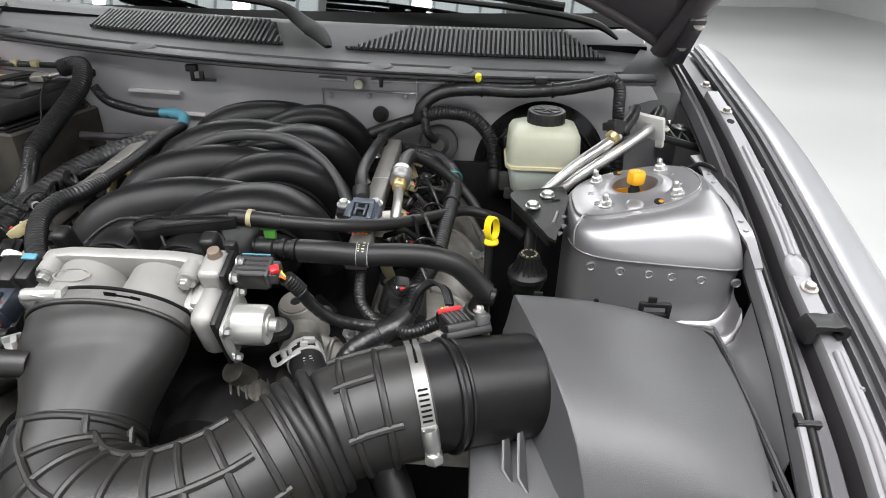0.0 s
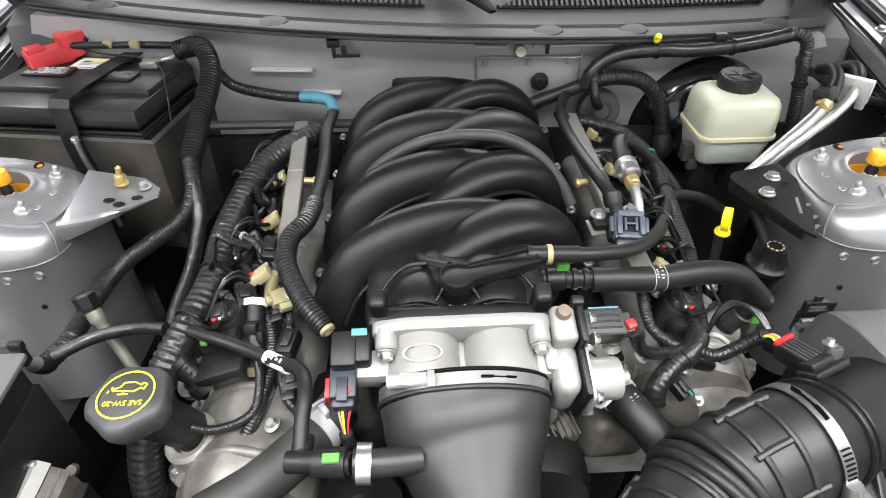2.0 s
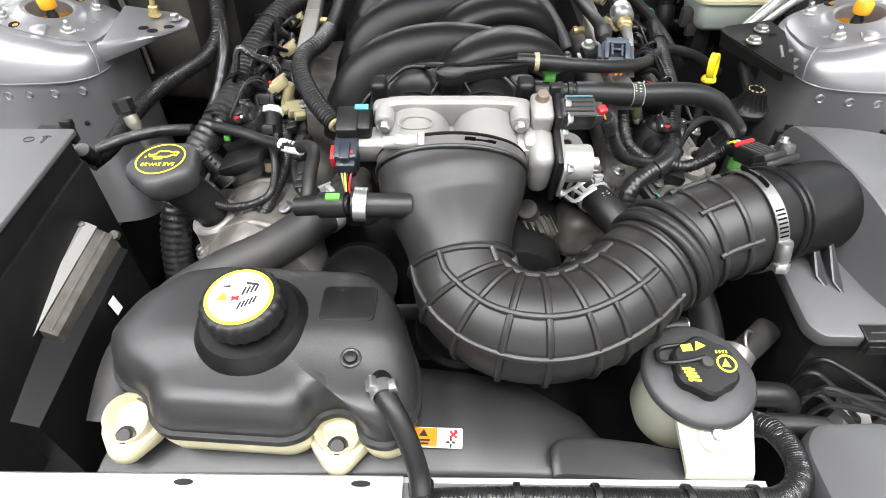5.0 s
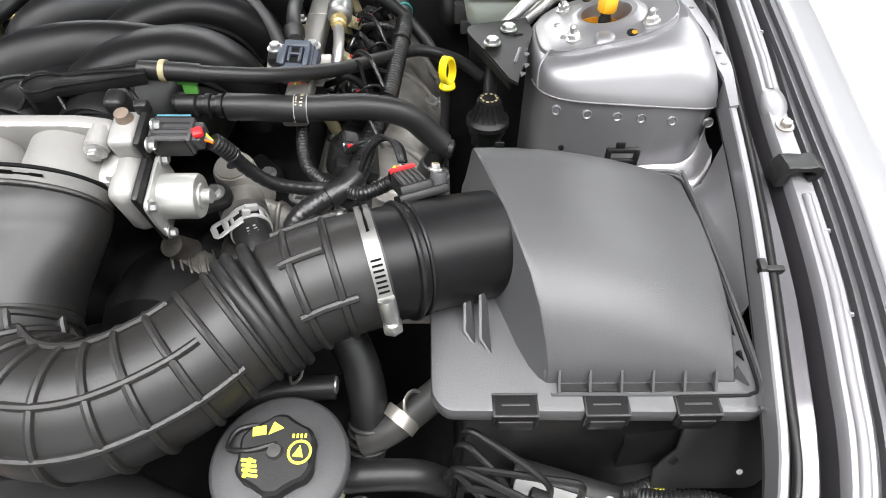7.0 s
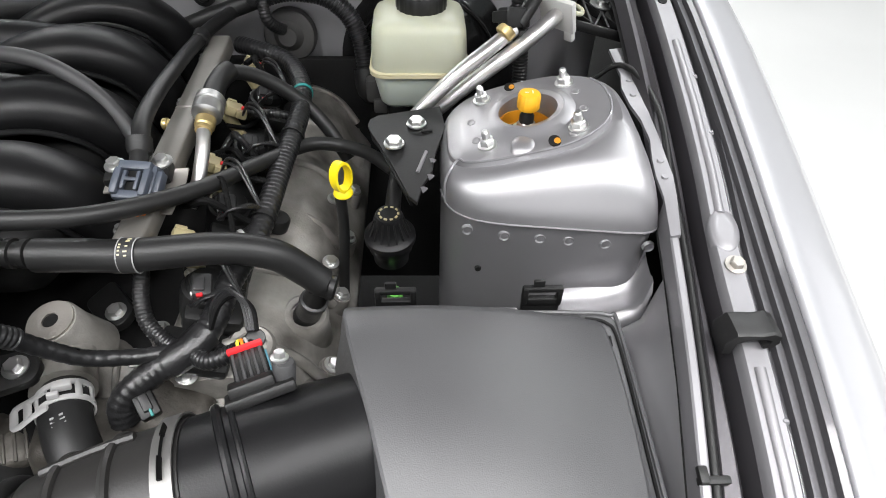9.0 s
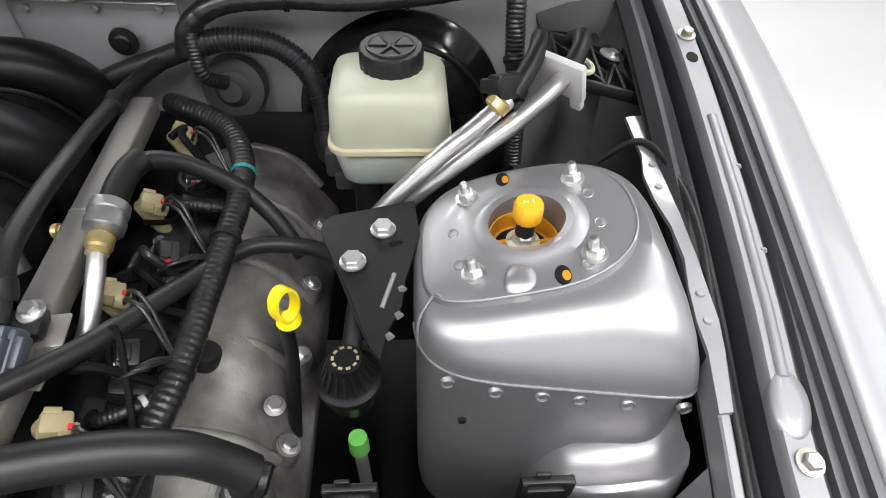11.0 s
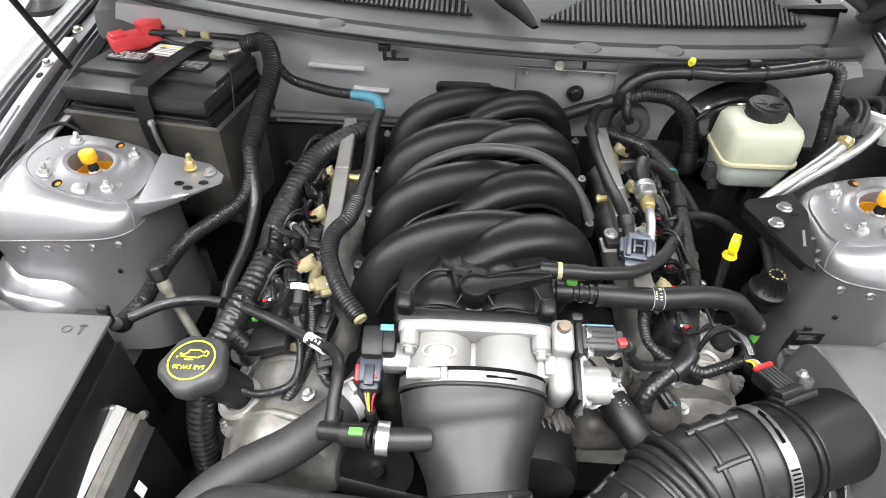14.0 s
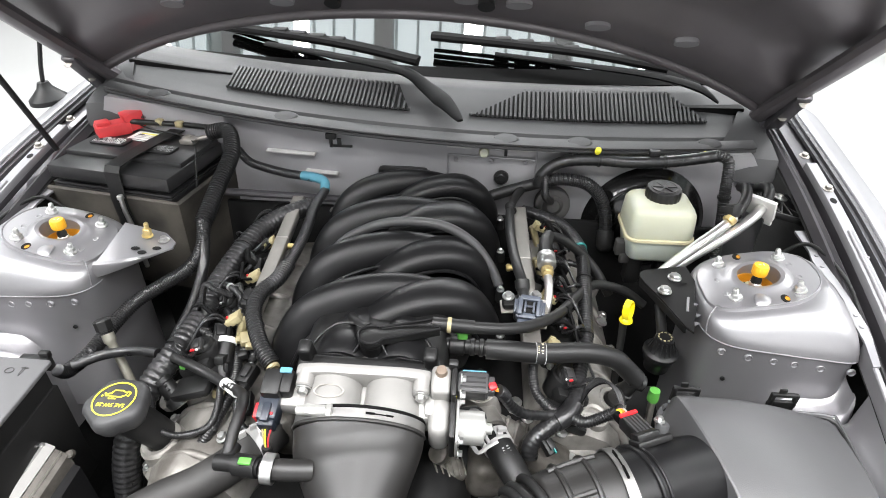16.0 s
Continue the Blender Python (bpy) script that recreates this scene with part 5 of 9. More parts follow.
part("lock_tab", moved(join(box((-0.110, -0.0595, 0.0175), (0.003, 0.003, 0.003), 0.0006), box((-0.100, -0.0595, 0.0175), (0.003, 0.003, 0.003), 0.0006)), TB), REDTAB, plug)
for k, m_ in enumerate((CREAM, YPRINT, BLACK, RED)):
    part("wire", tube([tb(-0.112 + 0.0035 * k, -0.071, 0.0), tb(-0.110 + 0.002 * k, -0.080, -0.006), tb(-0.108 + 0.001 * k, -0.088, -0.018)], 0.0011, 6, 4), m_, plug)
part("wire_boot", tube([tb(-0.107, -0.086, -0.016), tb(-0.106, -0.090, -0.030), tb(-0.105, -0.090, -0.048)], 0.006, 12, 4, (0.0045, 0.06)), RUBBER, plug)

# ---- intake boot, ribbed duct and clamps ----
duct = thing("intake_duct", (0.06, 0.33, 0.74), "black moulded intake duct with raised ribs and bellows", "duct")
BD = V((0.03, -0.16, -0.075)).normalized()
c0 = tb(0.0, -0.060, -0.003)
rings = []
n = 20
cb = V((-0.035, 0.381, 0.819))
side0 = (TBX - BD * TBX.dot(BD)).normalized()
up0 = side0.cross(BD)
for i in range(n + 1):
    k = i / n
    s = max(0.0, (k - 0.18) / 0.82)
    s = s * s * (3 - 2 * s)
    p = c0.lerp(cb, k)
    hx, hz = 0.0755 + (0.051 - 0.0755) * s, 0.041 + (0.051 - 0.041) * s
    if i < 2:
        hx, hz = hx + 0.001, hz + 0.001
    elif i < 8:
        hz += 0.004 * math.sin(math.pi * (i - 1) / 7)
    rings.append([p + side0 * (hx * math.cos(a)) + up0 * (hz * math.sin(a)) for a in [2 * math.pi * j / 44 for j in range(44)]])
boot = part("boot", loft(rings), DUCT, duct, "smooth flared rubber boot", 70)
part("boot_lip", torus(c0 + TBD * 0.0085, TBD, 0.0760, 0.0024, 56, 8, (1, 0.56)), DUCT, boot)
part("boot_lip", torus(c0 - TBD * 0.0070, TBD, 0.0752, 0.0020, 56, 8, (1, 0.56)), WIPER, boot)
part("boot_mark", lathe([(0, 0.0012), (0.007, 0.0012), (0.009, 0.0)], c0.lerp(cb, 0.22) + up0 * 0.0405, tuple(up0), 20, wide=(1.5, 0.7)), RUBBER, boot)
clamp = part("hose_clamp", lathe_ring([(0.0755, -0.0055), (0.0770, -0.0055), (0.0770, 0.0055), (0.0755, 0.0055)], c0 + TBD * 0.001, TBD, 56, (1, 0.56)), BAND, duct, "steel worm drive hose clamp")
cs = c0 - TBX * 0.047 + TBZ * 0.0375 - TBD * 0.001
part("clamp_screw", join(tube([cs - TBX * 0.020 - TBZ * 0.003, cs + TBX * 0.014 + TBZ * 0.001], 0.0062, 12, 4), lathe([(0.0, 0.0), (0.0072, 0.0), (0.0076, 0.002), (0.0076, 0.006), (0.0, 0.007)], cs + TBX * 0.014 + TBZ * 0.001, tuple(TBX), 6), box(tuple(cs - TBZ * 0.002), (0.022, 0.012, 0.010), 0.002, (18, 8, -1))), MOTORCAN, clamp)
for x0, x1, w in ((0.012, 0.022, 0.0042), (0.022, 0.034, 0.0022), (0.034, 0.042, 0.0036)):
    pts = [c0 + TBD * 0.001 + TBX * (0.0772 * math.cos(a)) + TBZ * (0.0772 * 0.56 * math.sin(a)) for a in [math.acos((x0 + (x1 - x0) * k / 3) / 0.0772) for k in range(4)]]
    part("clamp_slot", tube(pts, w, 8, 3, flat=0.25, up=tuple(TBD)), WIPER, clamp)
DL = [(-0.036, 0.386, 0.821), (-0.032, 0.362, 0.811), (-0.024, 0.345, 0.804), (0.006, 0.320, 0.799), (0.052, 0.316, 0.799), (0.100, 0.338, 0.804), (0.138, 0.371, 0.811), (0.176, 0.400, 0.820), (0.215, 0.416, 0.828), (0.262, 0.430, 0.833)]
dline = even(smooth_line(DL, 10), 0.004)
fr = frames(dline, (0, 0, 1))
N = len(fr)


def duct_r(k):
    base = 0.0505
    if 0.676 < k < 0.760:
        base = 0.0500 + 0.0045 * math.sin((k - 0.676) / 0.084 * math.pi * 6 - math.pi / 2)
    return base


part("ribbed_elbow", loft([[p + s * (duct_r(i / (N - 1)) * math.cos(a)) + m * (duct_r(i / (N - 1)) * math.sin(a)) for a in [2 * math.pi * j / 44 for j in range(44)]] for i, (p, s, m, t) in enumerate(fr)]), DUCT, duct, "swept elbow with grid of raised ribs", 60)
for k in (0.035, 0.105, 0.175, 0.245, 0.315, 0.385, 0.455, 0.525, 0.595, 0.66, 0.825, 0.895):
    p, s, m, t = fr[round(k * (N - 1))]
    part("ring_rib", torus(p, t, 0.0507, 0.0034, 48, 8), DUCT, duct)
for ang, k0, k1 in ((62, 0.035, 0.60), (118, 0.035, 0.595), (20, 0.035, 0.66), (160, 0.035, 0.66), (75, 0.795, 0.925), (25, 0.80, 0.935), (125, 0.80, 0.935)):
    a = radians(ang)
    pts = [p + s * (0.0515 * math.cos(a)) + m * (0.0515 * math.sin(a)) for p, s, m, t in fr[round(k0 * (N - 1)):round(k1 * (N - 1)):4]]
    part("long_rib", tube(pts, 0.0033, 8, 2), DUCT, duct)
for j in range(3):
    p, s, m, t = fr[round((0.690 + 0.030 * j) * (N - 1))]
    part("bellows", torus(p, t, 0.0525, 0.0052, 48, 12), RUBBER, duct)
p, s, m, t = fr[-3]
clamp = part("hose_clamp", lathe_ring([(0.0528, -0.006), (0.0542, -0.006), (0.0542, 0.006), (0.0528, 0.006)], p, t, 56), BAND, duct, "steel worm drive hose clamp")
for a0, a1, w in ((78, 92, 0.0042), (92, 108, 0.0024), (108, 118, 0.0040)):
    pts = [p + s * (0.0545 * math.cos(radians(a))) + m * (0.0545 * math.sin(radians(a))) for a in (a0, (a0 + a1) / 2, a1)]
    part("clamp_slot", tube(pts, w, 8, 4, flat=0.3, up=tuple(t)), WIPER, clamp)
for k in range(7):
    a = radians(52 - 4.5 * k)
    q = p + s * (0.0546 * math.cos(a)) + m * (0.0546 * math.sin(a))
    part("worm_slot", tube([q - t * 0.0042, q + t * 0.0042], 0.0009, 6, 2), WIPER, clamp)
q = p + s * 0.0555 * math.cos(radians(12)) + m * 0.0555 * math.sin(radians(12))
tang = (s * -math.sin(radians(12)) + m * math.cos(radians(12)))
part("clamp_screw", join(lathe([(0.0, -0.012), (0.0068, -0.012), (0.0072, -0.010), (0.0072, 0.008), (0.006, 0.010), (0.0058, 0.014), (0.0, 0.014)], q - tang * 0.004, tuple(-tang), 14), lathe([(0.0, 0.013), (0.0080, 0.013), (0.0085, 0.015), (0.0085, 0.019), (0.0075, 0.021), (0.0, 0.021)], q - tang * 0.004, tuple(-tang), 6)), ZINC, clamp)
# side spigot with breather tee
part("spigot", tube([(-0.085, 0.408, 0.868), (-0.115, 0.403, 0.872), (-0.140, 0.402, 0.874)], 0.012, 16, 6), DUCT, boot)
part("spigot_clamp", lathe_ring([(0.0145, -0.006), (0.0165, -0.006), (0.0165, 0.006), (0.0145, 0.006)], (-0.131, 0.402, 0.874), (-1, 0, 0.08), 28), ZINC, duct, "slotted steel band clamp")

# ---- air filter box ----
air = thing("air_filter_box", (0.45, 0.46, 0.58), "grained black plastic air filter box with domed lid", "air filter box")
SLOPE = Matrix.Translation((0, 0.333, 0)) @ Matrix(((1, 0, 0, 0), (0, 1, 0, 0), (0, 0.13, 1, 0), (0, 0, 0, 1))) @ Matrix.Translation((0, -0.333, 0))


def sloped(bm):
    """Tips a part of the box up towards the bulkhead, as its rim lies."""
    return moved(bm, SLOPE)


LIDS = [((0.345, 0.577, 0.812), (0.551, 0.585, 0.806)), ((0.342, 0.566, 0.852), (0.554, 0.582, 0.812)), ((0.3405, 0.556, 0.866), (0.5555, 0.576, 0.8165)), ((0.341, 0.546, 0.8725), (0.556, 0.566, 0.8195)), ((0.346, 0.523, 0.8755), (0.555, 0.538, 0.8255)), ((0.354, 0.495, 0.8735), (0.5535, 0.502, 0.8285)), ((0.364, 0.462, 0.869), (0.552, 0.466, 0.8285)), ((0.372, 0.432, 0.862), (0.551, 0.436, 0.825)), ((0.380, 0.404, 0.852), (0.550, 0.408, 0.818)), ((0.386, 0.380, 0.838), (0.549, 0.384, 0.808)), ((0.391, 0.362, 0.817), (0.5485, 0.366, 0.798)), ((0.394, 0.352, 0.798), (0.548, 0.354, 0.790)), ((0.395, 0.347, 0.782), (0.548, 0.347, 0.782))]
rings = []
for i, (l, r) in enumerate(LIDS):
    l, r = V(l), V(r)
    foot = 0.775 + 0.13 * (l.y - 0.333)
    out = 0.016 * math.sin(math.pi * min(1, i / 12)) ** 0.7
    top = []
    for j in range(17):
        k = j / 16
        p = l.lerp(r, k)
        p.z += 0.011 * math.sin(math.pi * k) * (0.25 if i in (0, 12) else 1)
        if j == 0:
            p.x += 0.003
        top.append(p)
    rings.append([V((l.x - out, l.y, foot)), V((l.x - 0.3 * out, l.y, foot + 0.6 * (l.z - foot))), V((l.x, l.y, l.z - 0.005)), V((l.x + 0.0008, l.y, l.z - 0.0014))] + top + [V((r.x + 0.003, r.y, r.z - 0.004)), V((r.x + 0.006, r.y, r.z - 0.014)), V((r.x + 0.008, r.y, foot))])
lid = part("lid", loft(rings), LID, air, "domed grey black lid", 30)
part("outlet_tube", tube([(0.250, 0.4265, 0.8325), (0.285, 0.441, 0.830), (0.320, 0.456, 0.825), (0.362, 0.473, 0.818)], 0.0495, 44, 6), SATIN, air, "smooth round outlet tube")
part("tube_lip", torus((0.276, 0.437, 0.8307), (0.9, 0.4, -0.1), 0.0500, 0.0032, 44, 8), SATIN, air)
part("tube_lip", torus((0.284, 0.4405, 0.8302), (0.9, 0.4, -0.1), 0.0496, 0.0022, 44, 8), SATIN, air)
base_poly = round_poly([(0.300, 0.43), (0.301, 0.338), (0.312, 0.324), (0.562, 0.321), (0.574, 0.331), (0.578, 0.42), (0.576, 0.575), (0.568, 0.592), (0.352, 0.597), (0.334, 0.580), (0.328, 0.50)], 0.016)
part("rim", sloped(prism(base_poly, 0.762, 0.778, 0.003)), LID, air, "flat rim of the lower half")
part("groove", sloped(tube([(0.500, 0.3345, 0.7785), (0.546, 0.335, 0.7785), (0.560, 0.3365, 0.7785), (0.5675, 0.346, 0.7785), (0.569, 0.40, 0.7785), (0.570, 0.46, 0.7785), (0.5695, 0.56, 0.7785), (0.563, 0.580, 0.7785), (0.545, 0.585, 0.7785)], 0.0015, 8, 8)), DARK, air)
part("rim_lip", sloped(tube([(0.562, 0.3245, 0.7785), (0.5715, 0.334, 0.7785), (0.5745, 0.42, 0.7785), (0.5735, 0.572, 0.7785), (0.566, 0.588, 0.7785), (0.535, 0.591, 0.7785), (0.48, 0.5925, 0.7785)], 0.0020, 8, 8)), LID, air)
part("lower_box", prism([(0.325, 0.41), (0.328, 0.345), (0.548, 0.343), (0.562, 0.42), (0.566, 0.565), (0.35, 0.575)], 0.56, 0.766, 0.01), BLACK, air, "deep black lower box")
for x in (0.368, 0.441, 0.514):
    n1 = part("latch", sloped(box((x, 0.3275, 0.7705), (0.033, 0.018, 0.0172), 0.0012)), DARK, air, "recessed lid latch")
    for dx in (-0.0172, -0.0055, 0.0055, 0.0172):
        part("latch_rib", sloped(box((x + dx, 0.3275, 0.7705), (0.0022, 0.017, 0.0170), 0.0006)), BLACK, n1)
    for dy, w in ((-0.0085, 0.036), (0.0005, 0.022), (0.0095, 0.037)):
        part("latch_bar", sloped(box((x, 0.3275 + dy, 0.7788), (w, 0.0018, 0.002), 0.0004)), TANKP, n1)
    part("hook", box((x, 0.3185, 0.764), (0.028, 0.003, 0.012), 0.001), BLACK, n1)
for x in (0.404, 0.429, 0.4545, 0.480, 0.5055, 0.531):
    part("stiffener", loft([[V((x + d, y, z)) for d, y, z in ((-0.001, 0.3375, 0.777), (0.001, 0.3375, 0.777), (0.001, 0.3375, 0.7805), (-0.001, 0.3375, 0.7805))], [V((x + d, y, z)) for d, y, z in ((-0.001, 0.349, 0.777), (0.001, 0.349, 0.777), (0.001, 0.349, 0.795), (-0.001, 0.349, 0.795))]]), LID, air)
part("front_bead", tube([(0.398, 0.3370, 0.7788), (0.475, 0.3365, 0.7788), (0.556, 0.337, 0.7788)], 0.0018, 6, 4), LID, air)
# thin black strip paints the shade of the pockets onto the rim
part("pocket_shade", sloped(box((0.468, 0.3425, 0.7782), (0.124, 0.007, 0.0016), 0)), BLACK, air, "black strip painting shade in the front pockets of the lid")
part("corner_gusset", loft([[V((x, y, z)) for x, y, z in ((0.549, 0.352, 0.7785), (0.560, 0.343, 0.779), (0.5605, 0.3445, 0.779), (0.5495, 0.3535, 0.7785))], [V((x, y, z)) for x, y, z in ((0.549, 0.352, 0.795), (0.560, 0.343, 0.7815), (0.5605, 0.3445, 0.7815), (0.5495, 0.3535, 0.795))]]), LID, air)
for x, y in ((0.338, 0.410), (0.351, 0.402)):
    part("web", loft([[V((x + d, y0, z)) for d, y0, z in ((-0.0011, y - 0.028, 0.783), (0.0011, y - 0.028, 0.783), (0.0011, y + 0.03, 0.789), (-0.0011, y + 0.03, 0.789))], [V((x + d - 0.008, y0, z)) for d, y0, z in ((-0.0011, y - 0.018, 0.790), (0.0011, y - 0.018, 0.790), (0.0011, y + 0.03, 0.828), (-0.0011, y + 0.03, 0.828))]]), LID, air)
for i in range(9):
    y = 0.372 + 0.024 * i
    part("side_gap", sloped(loft([[V((0.5585, y, 0.7786)), V((0.5635, y - 0.007, 0.7786)), V((0.5640, y + 0.003, 0.7786))], [V((0.5585, y, 0.7830)), V((0.5635, y - 0.007, 0.7795)), V((0.5640, y + 0.003, 0.7795))]])), DARK, air)
for i in range(9):
    x = 0.352 + 0.0225 * i
    part("back_tooth", sloped(loft([[V((x - 0.0095, 0.580, 0.777)), V((x + 0.0095, 0.580, 0.777)), V((x + 0.0085, 0.590, 0.777)), V((x - 0.0085, 0.590, 0.777))], [V((x - 0.0085, 0.576, 0.788)), V((x + 0.0085, 0.576, 0.788)), V((x + 0.0075, 0.5875, 0.781)), V((x - 0.0075, 0.5875, 0.781))]])), LID, air)
part("back_lip", sloped(tube([(0.352, 0.5915, 0.7800), (0.42, 0.5925, 0.7805), (0.485, 0.5925, 0.7805)], 0.0035, 8, 4)), LID, air)
for x, y in ((0.378, 0.606), (0.509, 0.606)):
    part("clip", join(box((x, y, 0.812), (0.036, 0.006, 0.010), 0.0015), box((x, y, 0.828), (0.036, 0.006, 0.0055), 0.0015), box((x - 0.0155, y, 0.820), (0.0055, 0.007, 0.020), 0.0015), box((x + 0.0155, y, 0.820), (0.0055, 0.007, 0.020), 0.0015), box((x, y + 0.002, 0.795), (0.034, 0.010, 0.032), 0.002), box((x - 0.004, y + 0.001, 0.834), (0.010, 0.003, 0.008), 0.001)), BLACK, air, "black spring clip")
maf = thing("airflow_sensor", (0.29, 0.50, 0.855), "black air mass sensor with red lock on the outlet tube", "sensor")
MF = pose(0.293, 0.481, 0.8690, -38, 0, 24)
MP = pose(0.284, 0.497, 0.8640, -12, 0, 24)
part("sensor_body", moved(join(box((0.0, 0.0, 0.0), (0.046, 0.022, 0.008), 0.002), box((-0.004, 0.002, 0.006), (0.030, 0.016, 0.010), 0.002)), MF), BLACK, maf, "black sensor flange")
pl = part("plug", moved(box((0.0, 0.006, 0.0), (0.024, 0.034, 0.018), 0.002), MP), BLACK, maf, "ribbed black plug")
for d in (-0.0095, -0.0045, 0.0, 0.0045, 0.0095):
    part("plug_rib", moved(box((d, 0.004, 0.0006), (0.0022, 0.028, 0.0195), 0.0006), MP), WORN, pl)
part("plug_neck", moved(box((-0.001, 0.030, -0.002), (0.018, 0.016, 0.012), 0.003), MP), WIPER, maf)
part("stripe", moved(box((0.0128, 0.004, 0.003), (0.0015, 0.026, 0.006), 0.0005), MP), BLUE, pl)
part("lock_tab", moved(box((0.0, 0.0215, 0.0095), (0.025, 0.005, 0.005), 0.0015), MP), REDTAB, pl, "red connector lock")
for k, m_ in enumerate((YPRINT, OPRINT, GPRINT)):
    part("wire", tube([MP @ V((-0.005 + 0.004 * k, 0.024, 0.005)), MP @ V((-0.004 + 0.003 * k, 0.032, 0.008)), MP @ V((-0.003 + 0.002 * k, 0.040, 0.003))], 0.0012, 6, 4), m_, pl)
part("boss", lathe([(0.0078, -0.014), (0.0078, 0.008), (0.0065, 0.010), (0.0, 0.010)], MF @ V((0.018, 0.002, 0.006)), (0.1, 0.35, 1), 18), WORN, maf)
shared("screw", SMALLBOLT, axis_matrix(MF @ V((0.018, 0.002, 0.017)), (0.1, 0.35, 1)), maf)

# ---- coolant expansion tank ----
degas = thing("coolant_tank", (-0.21, 0.30, 0.70), "black topped coolant expansion tank with yellowed lower half", "coolant tank")
outline = round_poly([(-0.345, 0.262), (-0.362, 0.30), (-0.350, 0.345), (-0.315, 0.378), (-0.27, 0.386), (-0.12, 0.376), (-0.098, 0.355), (-0.087, 0.315), (-0.077, 0.285), (-0.074, 0.236), (-0.082, 0.203), (-0.098, 0.195), (-0.118, 0.200), (-0.124, 0.222), (-0.142, 0.231), (-0.160, 0.222), (-0.166, 0.206), (-0.182, 0.199), (-0.285, 0.205), (-0.30, 0.215), (-0.31, 0.24)], 0.012, 4)
outline = [(x, y + 0.017 * min(1, max(0, (0.30 - y) / 0.08))) for x, y in outline]


def inset(poly, d):
    out = []
    for i, p in enumerate(poly):
        a, b = V(poly[i - 1]), V(poly[(i + 1) % len(poly)])
        t = (b - a).normalized()
        nrm = V((t.y, -t.x))
        out.append(tuple(V(p) + nrm * d))
    return out


def area2(poly):
    return sum(a[0] * b[1] - b[0] * a[1] for a, b in zip(poly, poly[1:] + poly[:1]))


sgn = -1 if area2(outline) > 0 else 1


def dome_z(x, y):
    k = min(1, max(0, (0.300 - y) / 0.05))
    return 0.823 - 0.012 * k * k * (3 - 2 * k) - 0.10 * max(0, 0.25 - y) - 0.03 * max(0, -0.28 - x)


cx, cy = -0.215, 0.292
rings = []
for f, k in ((0.0, 0.0), (0.0, 0.22), (0.025, 0.5), (0.065, 0.74), (0.12, 0.89), (0.19, 0.97), (0.3, 1.0), (0.5, 1.0), (0.75, 1.0), (0.96, 1.0)):
    ring = []
    for x, y in outline:
        x, y = x + (cx - x) * f, y + (cy - y) * f
        ring.append(V((x, y, 0.772 + (dome_z(x, y) - 0.772) * k)))
    rings.append(ring)
top = part("upper_half", loft(rings), TANKP, degas, "satin black rounded upper half", 60)
part("seam", loft([[V((x, y, z)) for x, y in inset(outline, sgn * d)] for d, z in ((0.004, 0.764), (-0.004, 0.766), (-0.004, 0.773), (0.004, 0.775))]), BLACK, degas)
part("lower_half", loft([[V((x, y, z)) for x, y in inset(outline, sgn * d)] for d, z in ((0.006, 0.768), (0.001, 0.763), (-0.001, 0.752), (0.003, 0.738), (0.025, 0.70))]), YELLOWED, degas, "translucent yellowed plastic lower half", 60)
for x, y in ((-0.142, 0.231), (-0.330, 0.239)):
    ear = part("mounting_ear", prism(round_poly([(x - 0.026, y + 0.012), (x + 0.026, y + 0.012), (x + 0.028, y - 0.004), (x + 0.008, y - 0.030), (x - 0.008, y - 0.030), (x - 0.028, y - 0.004)], 0.010), 0.735, 0.752, 0.004), YELLOWED, degas, "yellowed plastic mounting ear")
    part("ear_cup", lathe([(0.021, -0.012), (0.0225, 0.004), (0.0205, 0.010), (0.019, 0.008), (0.015, -0.004), (0.0, -0.006)], (x, y + 0.004, 0.757), (0, -0.55, 1), 24), YELLOWED, ear)
    part("ear_bolt", lathe([(0, 0.003), (0.006, 0.003), (0.007, 0.0), (0.0095, -0.001)], (x, y - 0.012, 0.754), (0, -0.4, 1), 14), RUBBER, ear)
part("recess", prism(rounded(-0.163, 0.302, -0.113, 0.343, 0.006), 0.0, 0.002, 0.0008, Matrix.Translation((0, 0, 0.8215))), BLACK, top, "sunken label panel")
part("dimple", torus((-0.130, 0.268, 0.8150), (0.1, -0.2, 1), 0.0075, 0.002, 24, 8), TANKP, top)
part("dimple_core", lathe([(0, 0.002), (0.005, 0.001), (0.006, -0.002)], (-0.130, 0.268, 0.8165), (0.1, -0.2, 1), 14), BLACK, top)
CD = V((-0.02, -0.10, 1)).normalized()
cc = V((-0.222, 0.302, 0.822))
part("neck", lathe([(0.054, -0.014), (0.050, 0.0), (0.0445, 0.005), (0.043, 0.007), (0.028, 0.008), (0.028, 0.02), (0, 0.02)], cc, tuple(CD), 40), SATIN, degas)
cap = part("cap", lathe([(0.0325, 0.014), (0.0345, 0.016), (0.0345, 0.031), (0.033, 0.034), (0.0305, 0.0355), (0.0, 0.036)], cc, tuple(CD), 96, 22, 0.02), RUBBER, degas, "knurled black pressure cap")
CM = axis_matrix(cc + CD * 0.0362, tuple(CD), 0)
CM = Matrix.Translation(cc + CD * 0.0362) @ Matrix.Rotation(radians(5.7), 4, "X") @ Matrix.Diagonal((0.83, 0.83, 1, 1))
part("label_ring", moved(lathe([(0.0, 0.0), (0.0345, 0.0), (0.0345, 0.0005), (0, 0.0005)], seg=40), CM), YPRINT, cap, "yellow printed label rim")
part("label", moved(lathe([(0.0, 0.0005), (0.0305, 0.0005), (0.0305, 0.0009), (0, 0.0009)], seg=40), CM), WPRINT, cap, "round white warning label")
